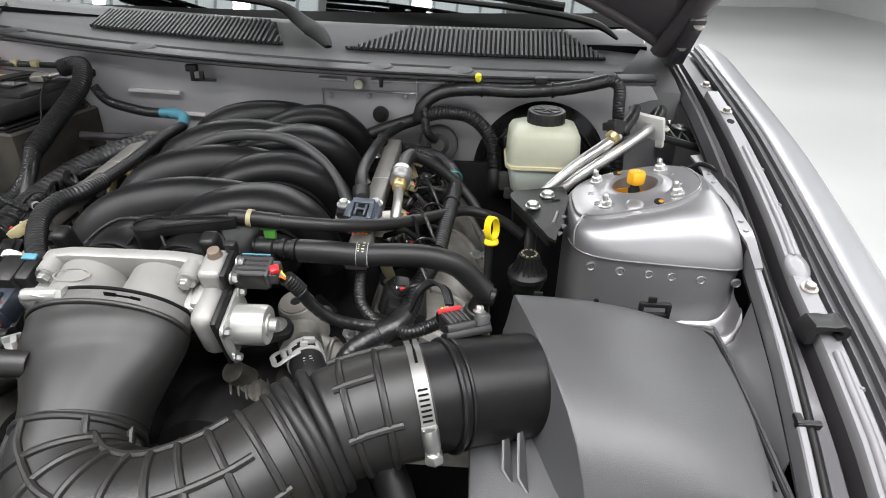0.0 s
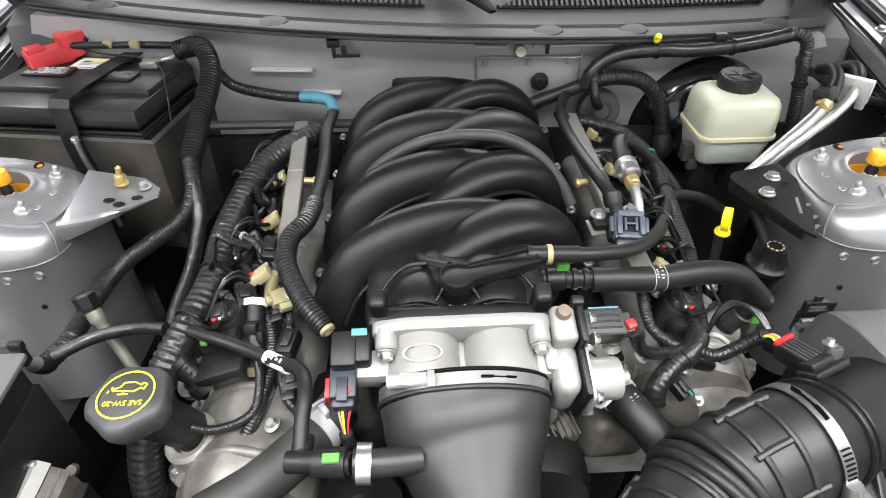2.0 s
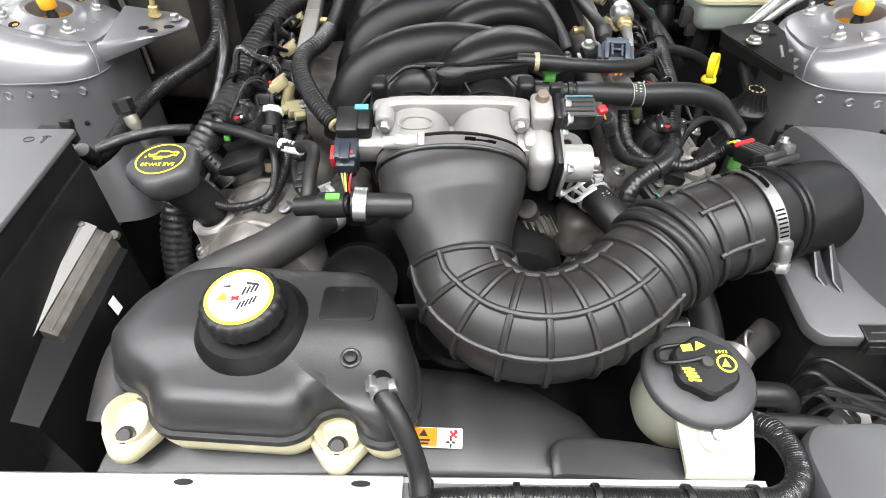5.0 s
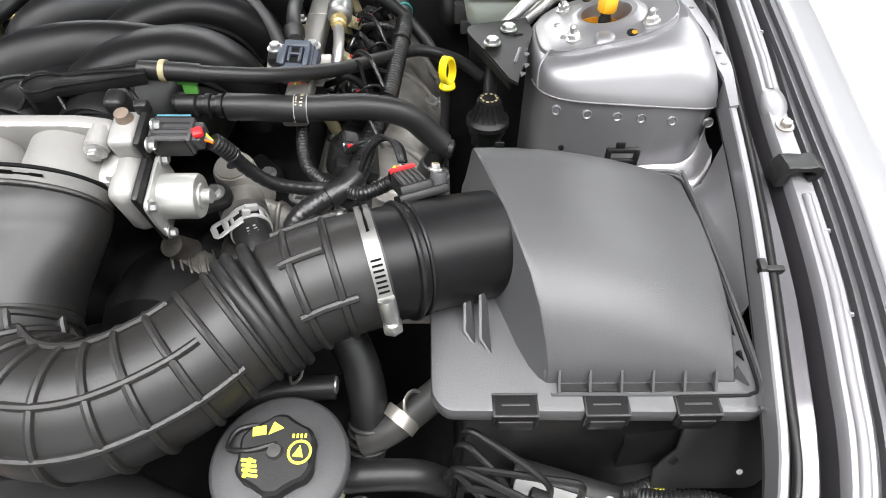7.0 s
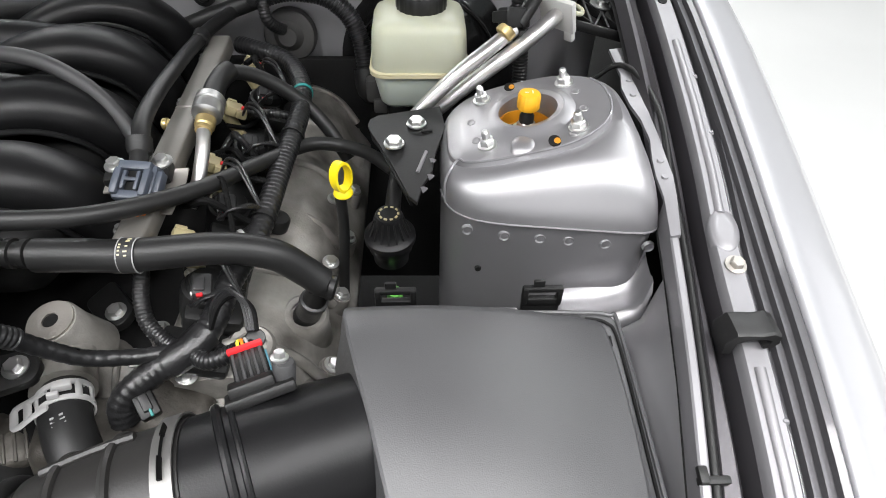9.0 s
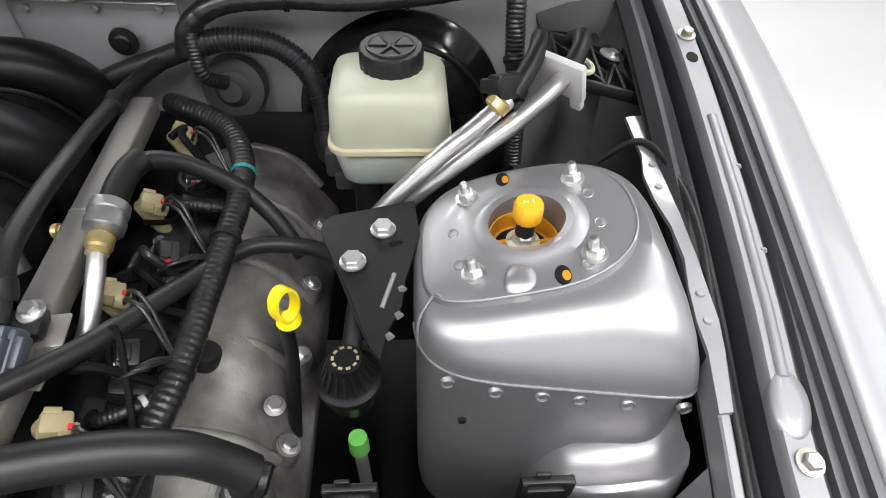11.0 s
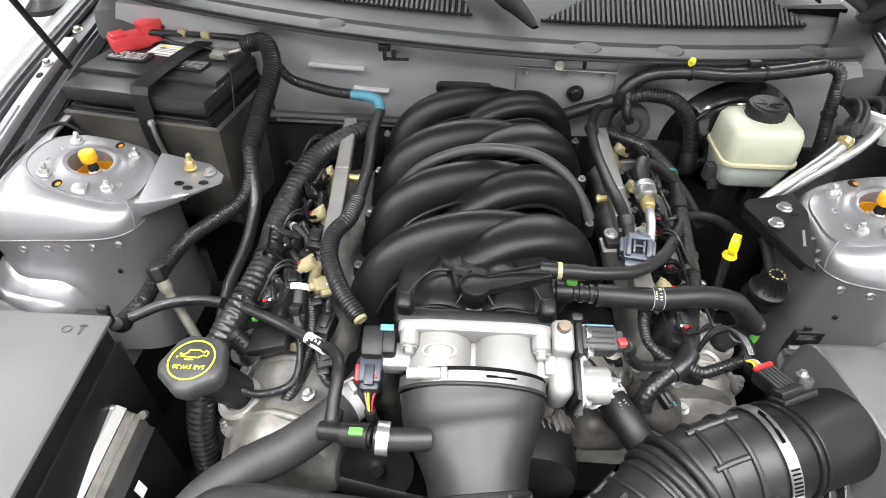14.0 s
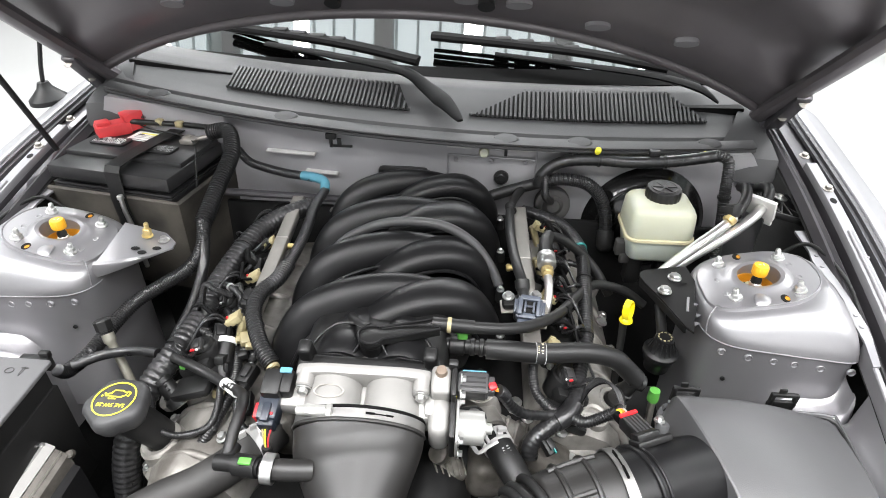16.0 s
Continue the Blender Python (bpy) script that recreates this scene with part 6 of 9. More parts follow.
part("print", moved(prism([(-0.022, -0.006), (-0.010, -0.006), (-0.016, 0.005)], 0.001, 0.0012, 0), CM), OPRINT, cap)
part("print", moved(join(*[box((0.003 + 0.0035 * i, -0.012 + 0.002 * i, 0.0011), (0.002, 0.009, 0.0003), 0, (0, 0, -12)) for i in range(5)], *[box((0.004 + 0.004 * i, 0.006 + 0.0015 * i, 0.0011), (0.0022, 0.010, 0.0003), 0, (0, 0, -12)) for i in range(4)], box((0.010, 0.0155, 0.0011), (0.012, 0.003, 0.0003), 0, (0, 0, -8)), box((-0.015, 0.012, 0.0011), (0.008, 0.002, 0.0003), 0), box((-0.014, 0.016, 0.0011), (0.006, 0.0015, 0.0003), 0)), CM), KPRINT, cap)
part("print", moved(join(box((-0.003, -0.003, 0.0011), (0.009, 0.003, 0.0003), 0, (0, 0, 35)), box((-0.003, -0.003, 0.0011), (0.009, 0.003, 0.0003), 0, (0, 0, -25))), CM), RPRINT, cap)
part("print", moved(join(*[box((0.020, 0.010 - 0.003 * i, 0.0011), (0.006, 0.001, 0.0003), 0, (0, 0, -60)) for i in range(3)]), CM), GPRINT, cap)
# overflow hose from the tank
part("outlet", lathe([(0.010, -0.01), (0.0095, 0.012), (0, 0.012)], (-0.103, 0.249, 0.806), (0.15, -0.75, 0.5), 16), SATIN, degas)
hose = solo("overflow_hose", tube([(-0.104, 0.247, 0.808), (-0.100, 0.236, 0.814), (-0.090, 0.221, 0.809), (-0.079, 0.206, 0.792), (-0.071, 0.192, 0.768), (-0.068, 0.178, 0.757)], 0.0088, 16, 8), RUBBER, "grey rubber overflow hose on the coolant tank", "hose", (-0.1, 0.25, 0.81))
sc = part("spring_clamp", lathe_ring([(0.0090, -0.006), (0.0106, -0.006), (0.0106, 0.006), (0.0090, 0.006)], (-0.100, 0.236, 0.814), (0.3, -0.9, 0.1), 24), ZINC, hose, "crimped spring hose clamp")
part("ear", join(box((-0.109, 0.238, 0.822), (0.007, 0.012, 0.009), 0.0015, (0, 30, 10)), box((-0.091, 0.237, 0.821), (0.007, 0.010, 0.008), 0.0015, (0, -20, 10))), ZINC, sc)
loom = solo("front_loom", tube([(-0.069, 0.187, 0.757), (-0.066, 0.178, 0.742), (-0.05, 0.181, 0.738), (0.0, 0.182, 0.740), (0.10, 0.181, 0.741), (0.20, 0.181, 0.741), (0.232, 0.186, 0.742), (0.249, 0.202, 0.743), (0.253, 0.225, 0.742), (0.248, 0.25, 0.735), (0.243, 0.275, 0.71)], 0.0105, 16, 8, (0.0022, 0.03)), TAPE, "braided black loom along the radiator support", "cable loom", (0.1, 0.18, 0.73))

# ---- power steering reservoir ----
ps = thing("steering_reservoir", (0.186, 0.29, 0.66), "white power steering fluid reservoir with broad black cap", "fluid reservoir")
PD = V((0.04, -0.12, 1)).normalized()
pc = V((0.186, 0.292, 0.752))
bowl = part("bowl", lathe([(0.036, -0.08), (0.044, -0.06), (0.047, -0.01), (0.047, 0.004), (0, 0.004)], pc, tuple(PD), 40), WHITE, ps, "milky plastic bowl")
part("mount_plate", loft([[V((x0, y, z)), V((x1, y, z)), V((x1, y, z - 0.006)), V((x0, y, z - 0.006))] for x0, x1, y, z in ((0.157, 0.228, 0.275, 0.757), (0.158, 0.226, 0.25, 0.750), (0.160, 0.222, 0.225, 0.738), (0.161, 0.220, 0.212, 0.731), (0.161, 0.220, 0.208, 0.722))]), WHITE, ps, "white moulded mounting tongue")
part("mount_dish", lathe([(0.016, 0.0005), (0.0135, 0.0005), (0.011, -0.001), (0, -0.001)], (0.190, 0.238, 0.7455), (0, -0.35, 1), 24), WHITE, ps)
shared("bolt", BOLT, axis_matrix((0.190, 0.238, 0.7455), (0, -0.35, 1)), ps)
capd = part("cap_disc", lathe([(0.05, 0.0), (0.0525, 0.004), (0.0525, 0.010), (0.049, 0.0135), (0.028, 0.016), (0.0, 0.016)], pc, tuple(PD), 48), WORN, ps, "broad matt black cap disc", 50)
PM = Matrix.Translation(pc + PD * 0.016) @ Matrix.Rotation(radians(7), 4, "X")
knob = part("knob", moved(lathe([(0.0285, 0.0), (0.0285, 0.012), (0.026, 0.0145), (0.0, 0.015)], seg=72, lobes=6, depth=0.05, turn=30), PM), BLACK, capd, "lobed black knob")
part("post", moved(lathe([(0.006, 0.014), (0.005, 0.019), (0.0, 0.0195)], seg=16), PM), GREYRUB, knob)
part("strap", tube([pc + PD * 0.019 + V(o) for o in ((0.0, 0.004, 0.014), (-0.02, 0.0, 0.012), (-0.038, 0.006, 0.004), (-0.034, 0.022, 0.002), (-0.01, 0.026, 0.003))], 0.0022, 8, 8), BLACK, capd)
Z = 0.0152
part("print", moved(join(*[box((-0.018 + 0.001 * j, -0.006 - 0.0035 * j, Z), (0.011, 0.0022, 0.0004), 0, (0, 0, -8)) for j in range(4)], box((-0.018, -0.011, Z), (0.003, 0.014, 0.0004), 0, (0, 0, -10))), PM), YPRINT, knob, "yellow printed symbols")
part("print", moved(join(box((-0.014, 0.016, Z), (0.010, 0.007, 0.0004), 0, (0, 0, 8)), prism([(-0.007, 0.013), (0.004, 0.018), (-0.004, 0.023)], Z, Z + 0.0003, 0)), PM), YPRINT, knob)
part("print", moved(join(lathe_ring([(0.0072, 0), (0.009, 0), (0.009, 0.0004), (0.0072, 0.0004)], (0.018, 0.0, Z - 0.0002), (0, 0, 1), 28), prism([(0.013, -0.003), (0.021, -0.004), (0.018, 0.005)], Z, Z + 0.0003, 0), *[box((0.012 + 0.003 * j, 0.012, Z), (0.0015, 0.003, 0.0004), 0) for j in range(4)]), PM), YPRINT, knob)
solo("return_hose", tube([(0.226, 0.262, 0.722), (0.255, 0.262, 0.722), (0.285, 0.262, 0.720), (0.31, 0.262, 0.716)], 0.0115, 14, 8), RUBBER, "short black return hose beside the reservoir", "hose", (0.25, 0.26, 0.72))
solo("return_hose", tube([(0.228, 0.300, 0.712), (0.26, 0.302, 0.712), (0.29, 0.304, 0.706), (0.31, 0.31, 0.68)], 0.0130, 14, 8), RUBBER, "fat dark hose beside the steering reservoir", "hose", (0.25, 0.30, 0.72))

# ---- brake fluid reservoir and booster ----
br = thing("brake_reservoir", (0.405, 0.955, 0.82), "milky brake fluid reservoir with black ribbed cap", "fluid reservoir")


def rrect(cx, cy, hx, hy, r, z, rot=0.0, n=5):
    m = Matrix.Rotation(rot, 2)
    out = []
    for x, y in rounded(-hx, -hy, hx, hy, r, n):
        q = m @ V((x, y))
        out.append(V((cx + q.x, cy + q.y, z)))
    return out


part("upper_tank", loft([rrect(0.402, 0.953, *a) for a in ((0.0565, 0.048, 0.018, 0.880), (0.0575, 0.049, 0.018, 0.884), (0.0565, 0.048, 0.017, 0.905), (0.055, 0.047, 0.018, 0.925), (0.051, 0.043, 0.018, 0.933), (0.04, 0.035, 0.016, 0.9375), (0.01, 0.01, 0.005, 0.938))]), WHITE, br, "milky upper tank", 60)
part("seam_flange", loft([rrect(0.402, 0.953, *a) for a in ((0.058, 0.0495, 0.018, 0.8745), (0.0605, 0.052, 0.02, 0.8755), (0.0605, 0.052, 0.02, 0.8805), (0.058, 0.0495, 0.018, 0.8815))]), YELLOWED, br)
part("lower_tank", loft([rrect(0.402, 0.953, *a) for a in ((0.03, 0.03, 0.012, 0.828), (0.044, 0.038, 0.014, 0.830), (0.049, 0.042, 0.015, 0.836), (0.054, 0.046, 0.016, 0.862), (0.0565, 0.048, 0.018, 0.876))]), FLUID, br, "lower tank full of pale fluid", 60)
BC = (0.405, 0.962, 0.9375)
bcap = part("cap", lathe([(0.029, -0.002), (0.030, 0.0), (0.030, 0.016), (0.0285, 0.019), (0.025, 0.0195), (0.0, 0.0185)], BC, (0, -0.05, 1), 80, 20, 0.018), RUBBER, br, "ribbed black screw cap")
part("cap_relief", join(*[box((0.405, 0.962, 0.957), (0.044, 0.003, 0.0022), 0.0005, (0, 0, a)) for a in (0, 60, 120)], torus((0.405, 0.962, 0.9565), (0, 0, 1), 0.0225, 0.0018, 32, 6)), BLACK, bcap)
part("foot", join(box((0.375, 0.945, 0.80), (0.03, 0.03, 0.07), 0.006), box((0.43, 0.95, 0.80), (0.03, 0.03, 0.07), 0.006)), BLACK, br)
part("side_lug", join(box((0.345, 0.94, 0.842), (0.022, 0.02, 0.03), 0.004), box((0.352, 0.93, 0.825), (0.018, 0.012, 0.02), 0.003)), GREYRUB, br)
booster = solo("brake_booster", join(lathe([(0.0, 0.075), (0.035, 0.075), (0.045, 0.065), (0.085, 0.055), (0.105, 0.04), (0.118, 0.02), (0.122, 0.016), (0.122, 0.004), (0.118, 0.0), (0.118, -0.04)], (0.412, 1.085, 0.82), (0, -1, 0.05), 48)), GLOSSB, "glossy black round brake servo on the bulkhead", "brake servo", (0.375, 1.02, 0.71))
for r in (0.066, 0.098):
    part("ridge", torus((0.412, 1.085 - (0.061 if r < 0.08 else 0.046), 0.82), (0, -1, 0.05), r, 0.0035, 48, 8), GLOSSB, booster)

# ---- battery ----
bat = thing("battery", (-0.61, 1.02, 0.74), "black car battery with red terminal cover and hold-down strap", "battery")
BM = Matrix.Translation((-0.593, 1.018, 0.009)) @ Matrix.Rotation(radians(-9.0), 4, "Z")
part("blanket", moved(loft([[V((x * k, y * k2, z)) for x, y in ((-0.137, -0.094), (0.142, -0.094), (0.142, 0.1), (-0.137, 0.1))] for k, k2, z in ((0.97, 0.97, 0.70), (1.0, 1.0, 0.80), (1.03, 1.02, 0.896), (0.99, 0.98, 0.900), (0.96, 0.95, 0.87))]), BM), TRAY, bat, "dusty brown-black insulating sleeve")
case = part("case", moved(box((0, 0, 0.83), (0.250, 0.172, 0.14), 0.006), BM), BATT, bat, "black battery case")
for z in (0.899, 0.9055):
    part("case_rim", moved(box((0, 0, z), (0.254, 0.177, 0.0045), 0.0012), BM), BATT, case)
part("case_lid", moved(box((0, 0, 0.928), (0.258, 0.180, 0.030), 0.005), BM), BATT, case)
part("top_step", moved(join(box((0, 0.022, 0.946), (0.252, 0.125, 0.012), 0.003)), BM), BATT, case)
part("vent_cover", moved(prism(rounded(-0.105, -0.005, -0.025, 0.030, 0.008), 0.952, 0.956, 0.001), BM), BLACK, case)
part("vent_cover", moved(prism(rounded(0.02, -0.015, 0.085, 0.022, 0.008), 0.952, 0.956, 0.001), BM), BLACK, case)
prnd = random.Random(3)
part("print", moved(join(*[box((-0.098 + 0.0048 * i + prnd.uniform(0, 0.001), 0.0225 - 0.0042 * j, 0.9563), (prnd.uniform(0.0018, 0.004), 0.0014 if j else 0.003, 0.0004), 0) for i in range(14) for j in range(6) if prnd.random() > 0.22]), BM), WPRINT, case, "rows of unreadable pale print")
part("print", moved(join(*[box((0.044 + 0.0046 * i, 0.015 - 0.0044 * j, 0.9563), (prnd.uniform(0.0016, 0.0036), prnd.uniform(0.001, 0.0028), 0.0004), 0, (0, 0, prnd.uniform(-25, 25))) for i in range(9) for j in range(6) if prnd.random() > 0.25]), BM), GPRINT, case)
lab = part("label", moved(box((-0.01, 0.052, 0.9525), (0.075, 0.042, 0.001), 0, (0, 0, -3)), BM), WPRINT, case, "white paper battery label")
part("print", moved(join(*[box((-0.01, 0.044 + 0.006 * j, 0.9534), (0.055, 0.0018, 0.0003), 0, (0, 0, -3)) for j in range(3)]), BM), GPRINT, lab)
part("print", moved(box((-0.012, 0.064, 0.9534), (0.045, 0.004, 0.0003), 0, (0, 0, -3)), BM), YPRINT, lab)
part("lid_groove", moved(join(box((0, -0.0905, 0.9165), (0.25, 0.001, 0.0022), 0), box((0.1295, 0, 0.9165), (0.001, 0.17, 0.0022), 0)), BM), WIPER, case)
part("print", moved(join(box((-0.012, 0.0335, 0.9534), (0.060, 0.0014, 0.0003), 0, (0, 0, -3)), box((-0.030, 0.058, 0.9534), (0.012, 0.005, 0.0003), 0, (0, 0, -3))), BM), KPRINT, lab)
part("terminal_washer", moved(lathe([(0.0, 0.004), (0.007, 0.004), (0.014, 0.002), (0.0145, 0.0)], (0.092, 0.043, 0.9640), (0.1, 0, 1), 20), BM), RAIL, bat)
part("strap", loft([[BM @ V((x - 0.016, y, z)), BM @ V((x + 0.016, y, z)), BM @ V((x + 0.016, y + dy, z + dz)), BM @ V((x - 0.016, y + dy, z + dz))] for x, y, z, dy, dz in ((0.034, 0.09, 0.9575, 0, 0.002), (0.028, 0.03, 0.9585, 0, 0.002), (0.024, -0.05, 0.9585, 0, 0.002), (0.022, -0.088, 0.955, -0.001, 0.002), (0.022, -0.0945, 0.945, -0.002, 0.001), (0.022, -0.0985, 0.89, -0.002, 0), (0.028, -0.1005, 0.83, -0.002, 0), (0.036, -0.1005, 0.76, -0.002, 0))]), BLACK, bat, "woven black hold-down strap", 20)
red = part("terminal_cover", moved(join(box((-0.088, 0.050, 0.964), (0.062, 0.040, 0.024), 0.003, (0, 0, 52)), box((-0.063, 0.084, 0.974), (0.040, 0.036, 0.036), 0.003, (0, -8, 55)), box((-0.098, 0.038, 0.978), (0.026, 0.026, 0.010), 0.003, (0, 0, 52))), BM), RED, bat, "bright red terminal cover")
part("terminal", moved(join(lathe([(0.009, 0), (0.008, 0.016), (0, 0.016)], (0.088, 0.045, 0.953), (0, 0, 1), 16), box((0.088, 0.045, 0.958), (0.03, 0.022, 0.010), 0.003), box((0.112, 0.055, 0.964), (0.030, 0.010, 0.006), 0.002, (0, -15, 20)), lathe([(0.004, -0.012), (0.004, 0.02), (0, 0.02)], (0.104, 0.05, 0.962), (1, 0.3, 0.2), 10)), BM), RAIL, bat, "grey lead negative clamp")
part("cable", tube([BM @ V(p) for p in ((-0.03, 0.098, 0.975), (0.02, 0.105, 0.972), (0.07, 0.112, 0.97), (0.12, 0.105, 0.968), (0.16, 0.09, 0.962))], 0.0075, 12, 8, (0.004, 0.06)), LOOM, bat)
part("cable", tube([BM @ V(p) for p in ((-0.06, 0.068, 0.975), (0.0, 0.082, 0.972), (0.06, 0.088, 0.972), (0.13, 0.085, 0.972), (0.17, 0.075, 0.962))], 0.0055, 10, 8), BLACK, bat)
for x in (0.0, 0.045):
    part("cable_clip", moved(box((x, 0.084, 0.974), (0.016, 0.014, 0.013), 0.003), BM), CREAM, bat, "cream cable clip")
part("rod", join(tube([(-0.574, 0.905, 0.912), (-0.5735, 0.905, 0.883), (-0.5686, 0.905, 0.842), (-0.566, 0.905, 0.76)], 0.0042, 10, 4), lathe([(0, 0.004), (0.0055, 0.003), (0.0065, -0.003), (0.004, -0.004)], (-0.574, 0.905, 0.914), (0, -0.1, 1), 12)), ZINC, bat, "bright hold-down rod")
part("cable", tube([(-0.630, 1.112, 0.988), (-0.612, 1.118, 0.989), (-0.577, 1.118, 0.984), (-0.515, 1.112, 0.974), (-0.485, 1.105, 0.955), (-0.470, 1.095, 0.925), (-0.450, 1.09, 0.90)], 0.0085, 12, 8, (0.0045, 0.07)), LOOM, bat, "ribbed positive cable conduit")
part("wire", tube([BM @ V(p) for p in ((-0.045, 0.075, 0.968), (0.0, 0.06, 0.966), (0.06, 0.052, 0.966), (0.11, 0.03, 0.962), (0.135, -0.01, 0.94), (0.14, -0.03, 0.90))], 0.0016, 6, 8), BLACK, bat)

# ---- fuse box and module ----
fuse = thing("fuse_box", (-0.58, 0.44, 0.70), "black fuse box with flat grey-black lid", "fuse box")
part("lid", prism(round_poly([(-0.675, 0.197), (-0.447, 0.197), (-0.4548, 0.293), (-0.471, 0.538), (-0.632, 0.538)], 0.005), 0.8665, 0.873, 0.0018), FUSELID, fuse, "flat grey lid with stronger light in its colour")
part("case", prism([(-0.667, 0.200), (-0.453, 0.200), (-0.461, 0.293), (-0.477, 0.528), (-0.628, 0.528)], 0.66, 0.867, 0.003), BLACK, fuse)
part("case_step", prism([(-0.664, 0.203), (-0.4495, 0.203), (-0.4575, 0.293), (-0.4735, 0.531), (-0.626, 0.531)], 0.66, 0.835, 0.003), BLACK, fuse)
part("catch", join(box((-0.498, 0.542, 0.862), (0.04, 0.012, 0.02), 0.002), box((-0.484, 0.545, 0.875), (0.014, 0.008, 0.01), 0.002)), BLACK, fuse)
for c, d, r in (((-0.530, 0.532, 0.8533), (0.012, 0.010, 0.0008), 0), ((-0.512, 0.532, 0.8533), (0.003, 0.016, 0.0008), 0), ((-0.512, 0.538, 0.8533), (0.010, 0.003, 0.0008), 0), ((-0.567, 0.430, 0.8533), (0.022, 0.018, 0.0008), -20), ((-0.600, 0.398, 0.8533), (0.030, 0.016, 0.0008), -20), ((-0.615, 0.376, 0.8533), (0.024, 0.003, 0.0008), -20), ((-0.545, 0.405, 0.8533), (0.006, 0.006, 0.0008), 0)):
    part("relief_mark", moved(lathe_ring([(0.42, -0.5), (0.5, -0.5), (0.5, 0.5), (0.42, 0.5)], (0, 0, 0), (0, 0, 1), 16), pose(-0.121 + (c[0] + 0.121) * 0.956, 0.141 + (c[1] - 0.141) * 0.956, 0.8733, 0, 0, r) @ Matrix.Diagonal((*d, 1))), GREYRUB, fuse)
ecu = thing("control_module", (-0.45, 0.40, 0.66), "black control module with bright aluminium edge beside the fuse box", "control module")
part("edge", loft([[V((x - 0.012, y, z)), V((x + 0.004, y, z + 0.003)), V((x + 0.014, y, z - 0.004)), V((x + 0.002, y, z - 0.03))] for x, y, z in ((-0.467, 0.470, 0.789), (-0.470, 0.40, 0.780), (-0.474, 0.32, 0.768), (-0.477, 0.25, 0.757))]), ALU, ecu, "bright folded aluminium edge")
part("housing", loft([[V((x, y, z)), V((x + 0.040, y, z - 0.02)), V((x + 0.045, y, 0.62)), V((x, y, 0.62))] for x, y, z in ((-0.468, 0.466, 0.772), (-0.470, 0.36, 0.761), (-0.472, 0.25, 0.746))]), SATIN, ecu)
part("case_face", loft([[V((x + 0.0145, y, z - 0.0045)), V((x + 0.0290, y, z - 0.014)), V((x + 0.0310, y, z - 0.034)), V((x + 0.0145, y, z - 0.034))] for x, y, z in ((-0.467, 0.468, 0.788), (-0.470, 0.40, 0.779), (-0.473, 0.335, 0.769))]), CASTD, ecu, "dull metal casing")
part("case_rib", tube([(-0.4445, 0.466, 0.7795), (-0.4475, 0.40, 0.7705), (-0.4505, 0.338, 0.7605)], 0.0016, 6, 3), RAIL, ecu)
part("screw", lathe([(0.0, 0.004), (0.0035, 0.003), (0.004, -0.002)], (-0.466, 0.466, 0.7905), (0, -0.2, 1), 10), ZINC, ecu)
part("tag", box((-0.424, 0.40, 0.728), (0.001, 0.012, 0.02), 0, (0, -8, 0)), WPRINT, ecu, "small pale tag")
part("bolt_tab", lathe([(0, 0.003), (0.005, 0.003), (0.006, -0.003)], (-0.438, 0.470, 0.772), (0.2, -0.6, 0.8), 16), CASTD, ecu)

# ---- oil filler and dipsticks ----
oil = thing("oil_filler", (-0.345, 0.50, 0.76), "black oil filler neck with yellow printed cap", "oil filler")
OD = V((-0.02, -0.05, 1)).normalized()
oc = V((-0.356, 0.487, 0.848))
part("neck", tube([(-0.315, 0.515, 0.74), (-0.335, 0.503, 0.79), (-0.354, 0.488, 0.838)], 0.0225, 24, 6, taper=lambda k: 0.85 + 0.2 * k), RUBBER, oil)
ocap = part("cap", lathe([(0.026, -0.016), (0.032, -0.011), (0.0365, 0.000), (0.0375, 0.010), (0.0355, 0.0155), (0.0315, 0.0185), (0.0, 0.0195)], oc, tuple(OD), 72, 5, 0.05), WORN, oil, "lobed matt black oil cap")
OM = Matrix.Translation(oc + OD * 0.0196) @ Matrix.Rotation(radians(2.9), 4, "X") @ Matrix.Rotation(radians(-1.2), 4, "Y") @ Matrix.Diagonal((0.8, 0.8, 1, 1))
part("print", moved(lathe_ring([(0.0305, 0), (0.0325, 0), (0.0325, 0.0005), (0.0305, 0.0005)], (0, 0, 0), (0, 0, 1), 48), OM), YPRINT, ocap, "yellow printed ring")
lettering("SAE 5W-20", 0.0095, OM @ Matrix.Translation((0, -0.0115, 0.0003)) @ Matrix.Rotation(math.pi, 4, "Z"), YPRINT, "print", ocap)
can = [(0.019, 0.0045), (0.0205, 0.0115), (0.0155, 0.0135), (0.0145, 0.0105), (0.006, 0.0145), (-0.007, 0.0145), (-0.0095, 0.0085), (-0.0165, 0.0060), (-0.0185, 0.0085), (-0.0195, 0.0075), (-0.0170, 0.0035), (0.008, 0.0020), (0.0145, 0.0065), (0.019, 0.0045)]
part("print", moved(join(*[tube([(*a, 0.0004), (*b, 0.0004)], 0.0009, 6, 1) for a, b in zip(can, can[1:])], tube([(-0.004, 0.0015, 0.0004), (-0.004, -0.001, 0.0004)], 0.0009, 6, 1), tube([(-0.010, -0.0015, 0.0004), (0.002, -0.0015, 0.0004)], 0.0009, 6, 1), tube([(-0.0215, 0.004, 0.0004), (-0.0225, 0.001, 0.0004)], 0.0009, 6, 1)), OM @ Matrix.Translation((0, 0.0015, 0))), YPRINT, ocap)
dip = thing("oil_filler_tube", (-0.42, 0.60, 0.70), "grey dipstick tube with black stopper", "dipstick")
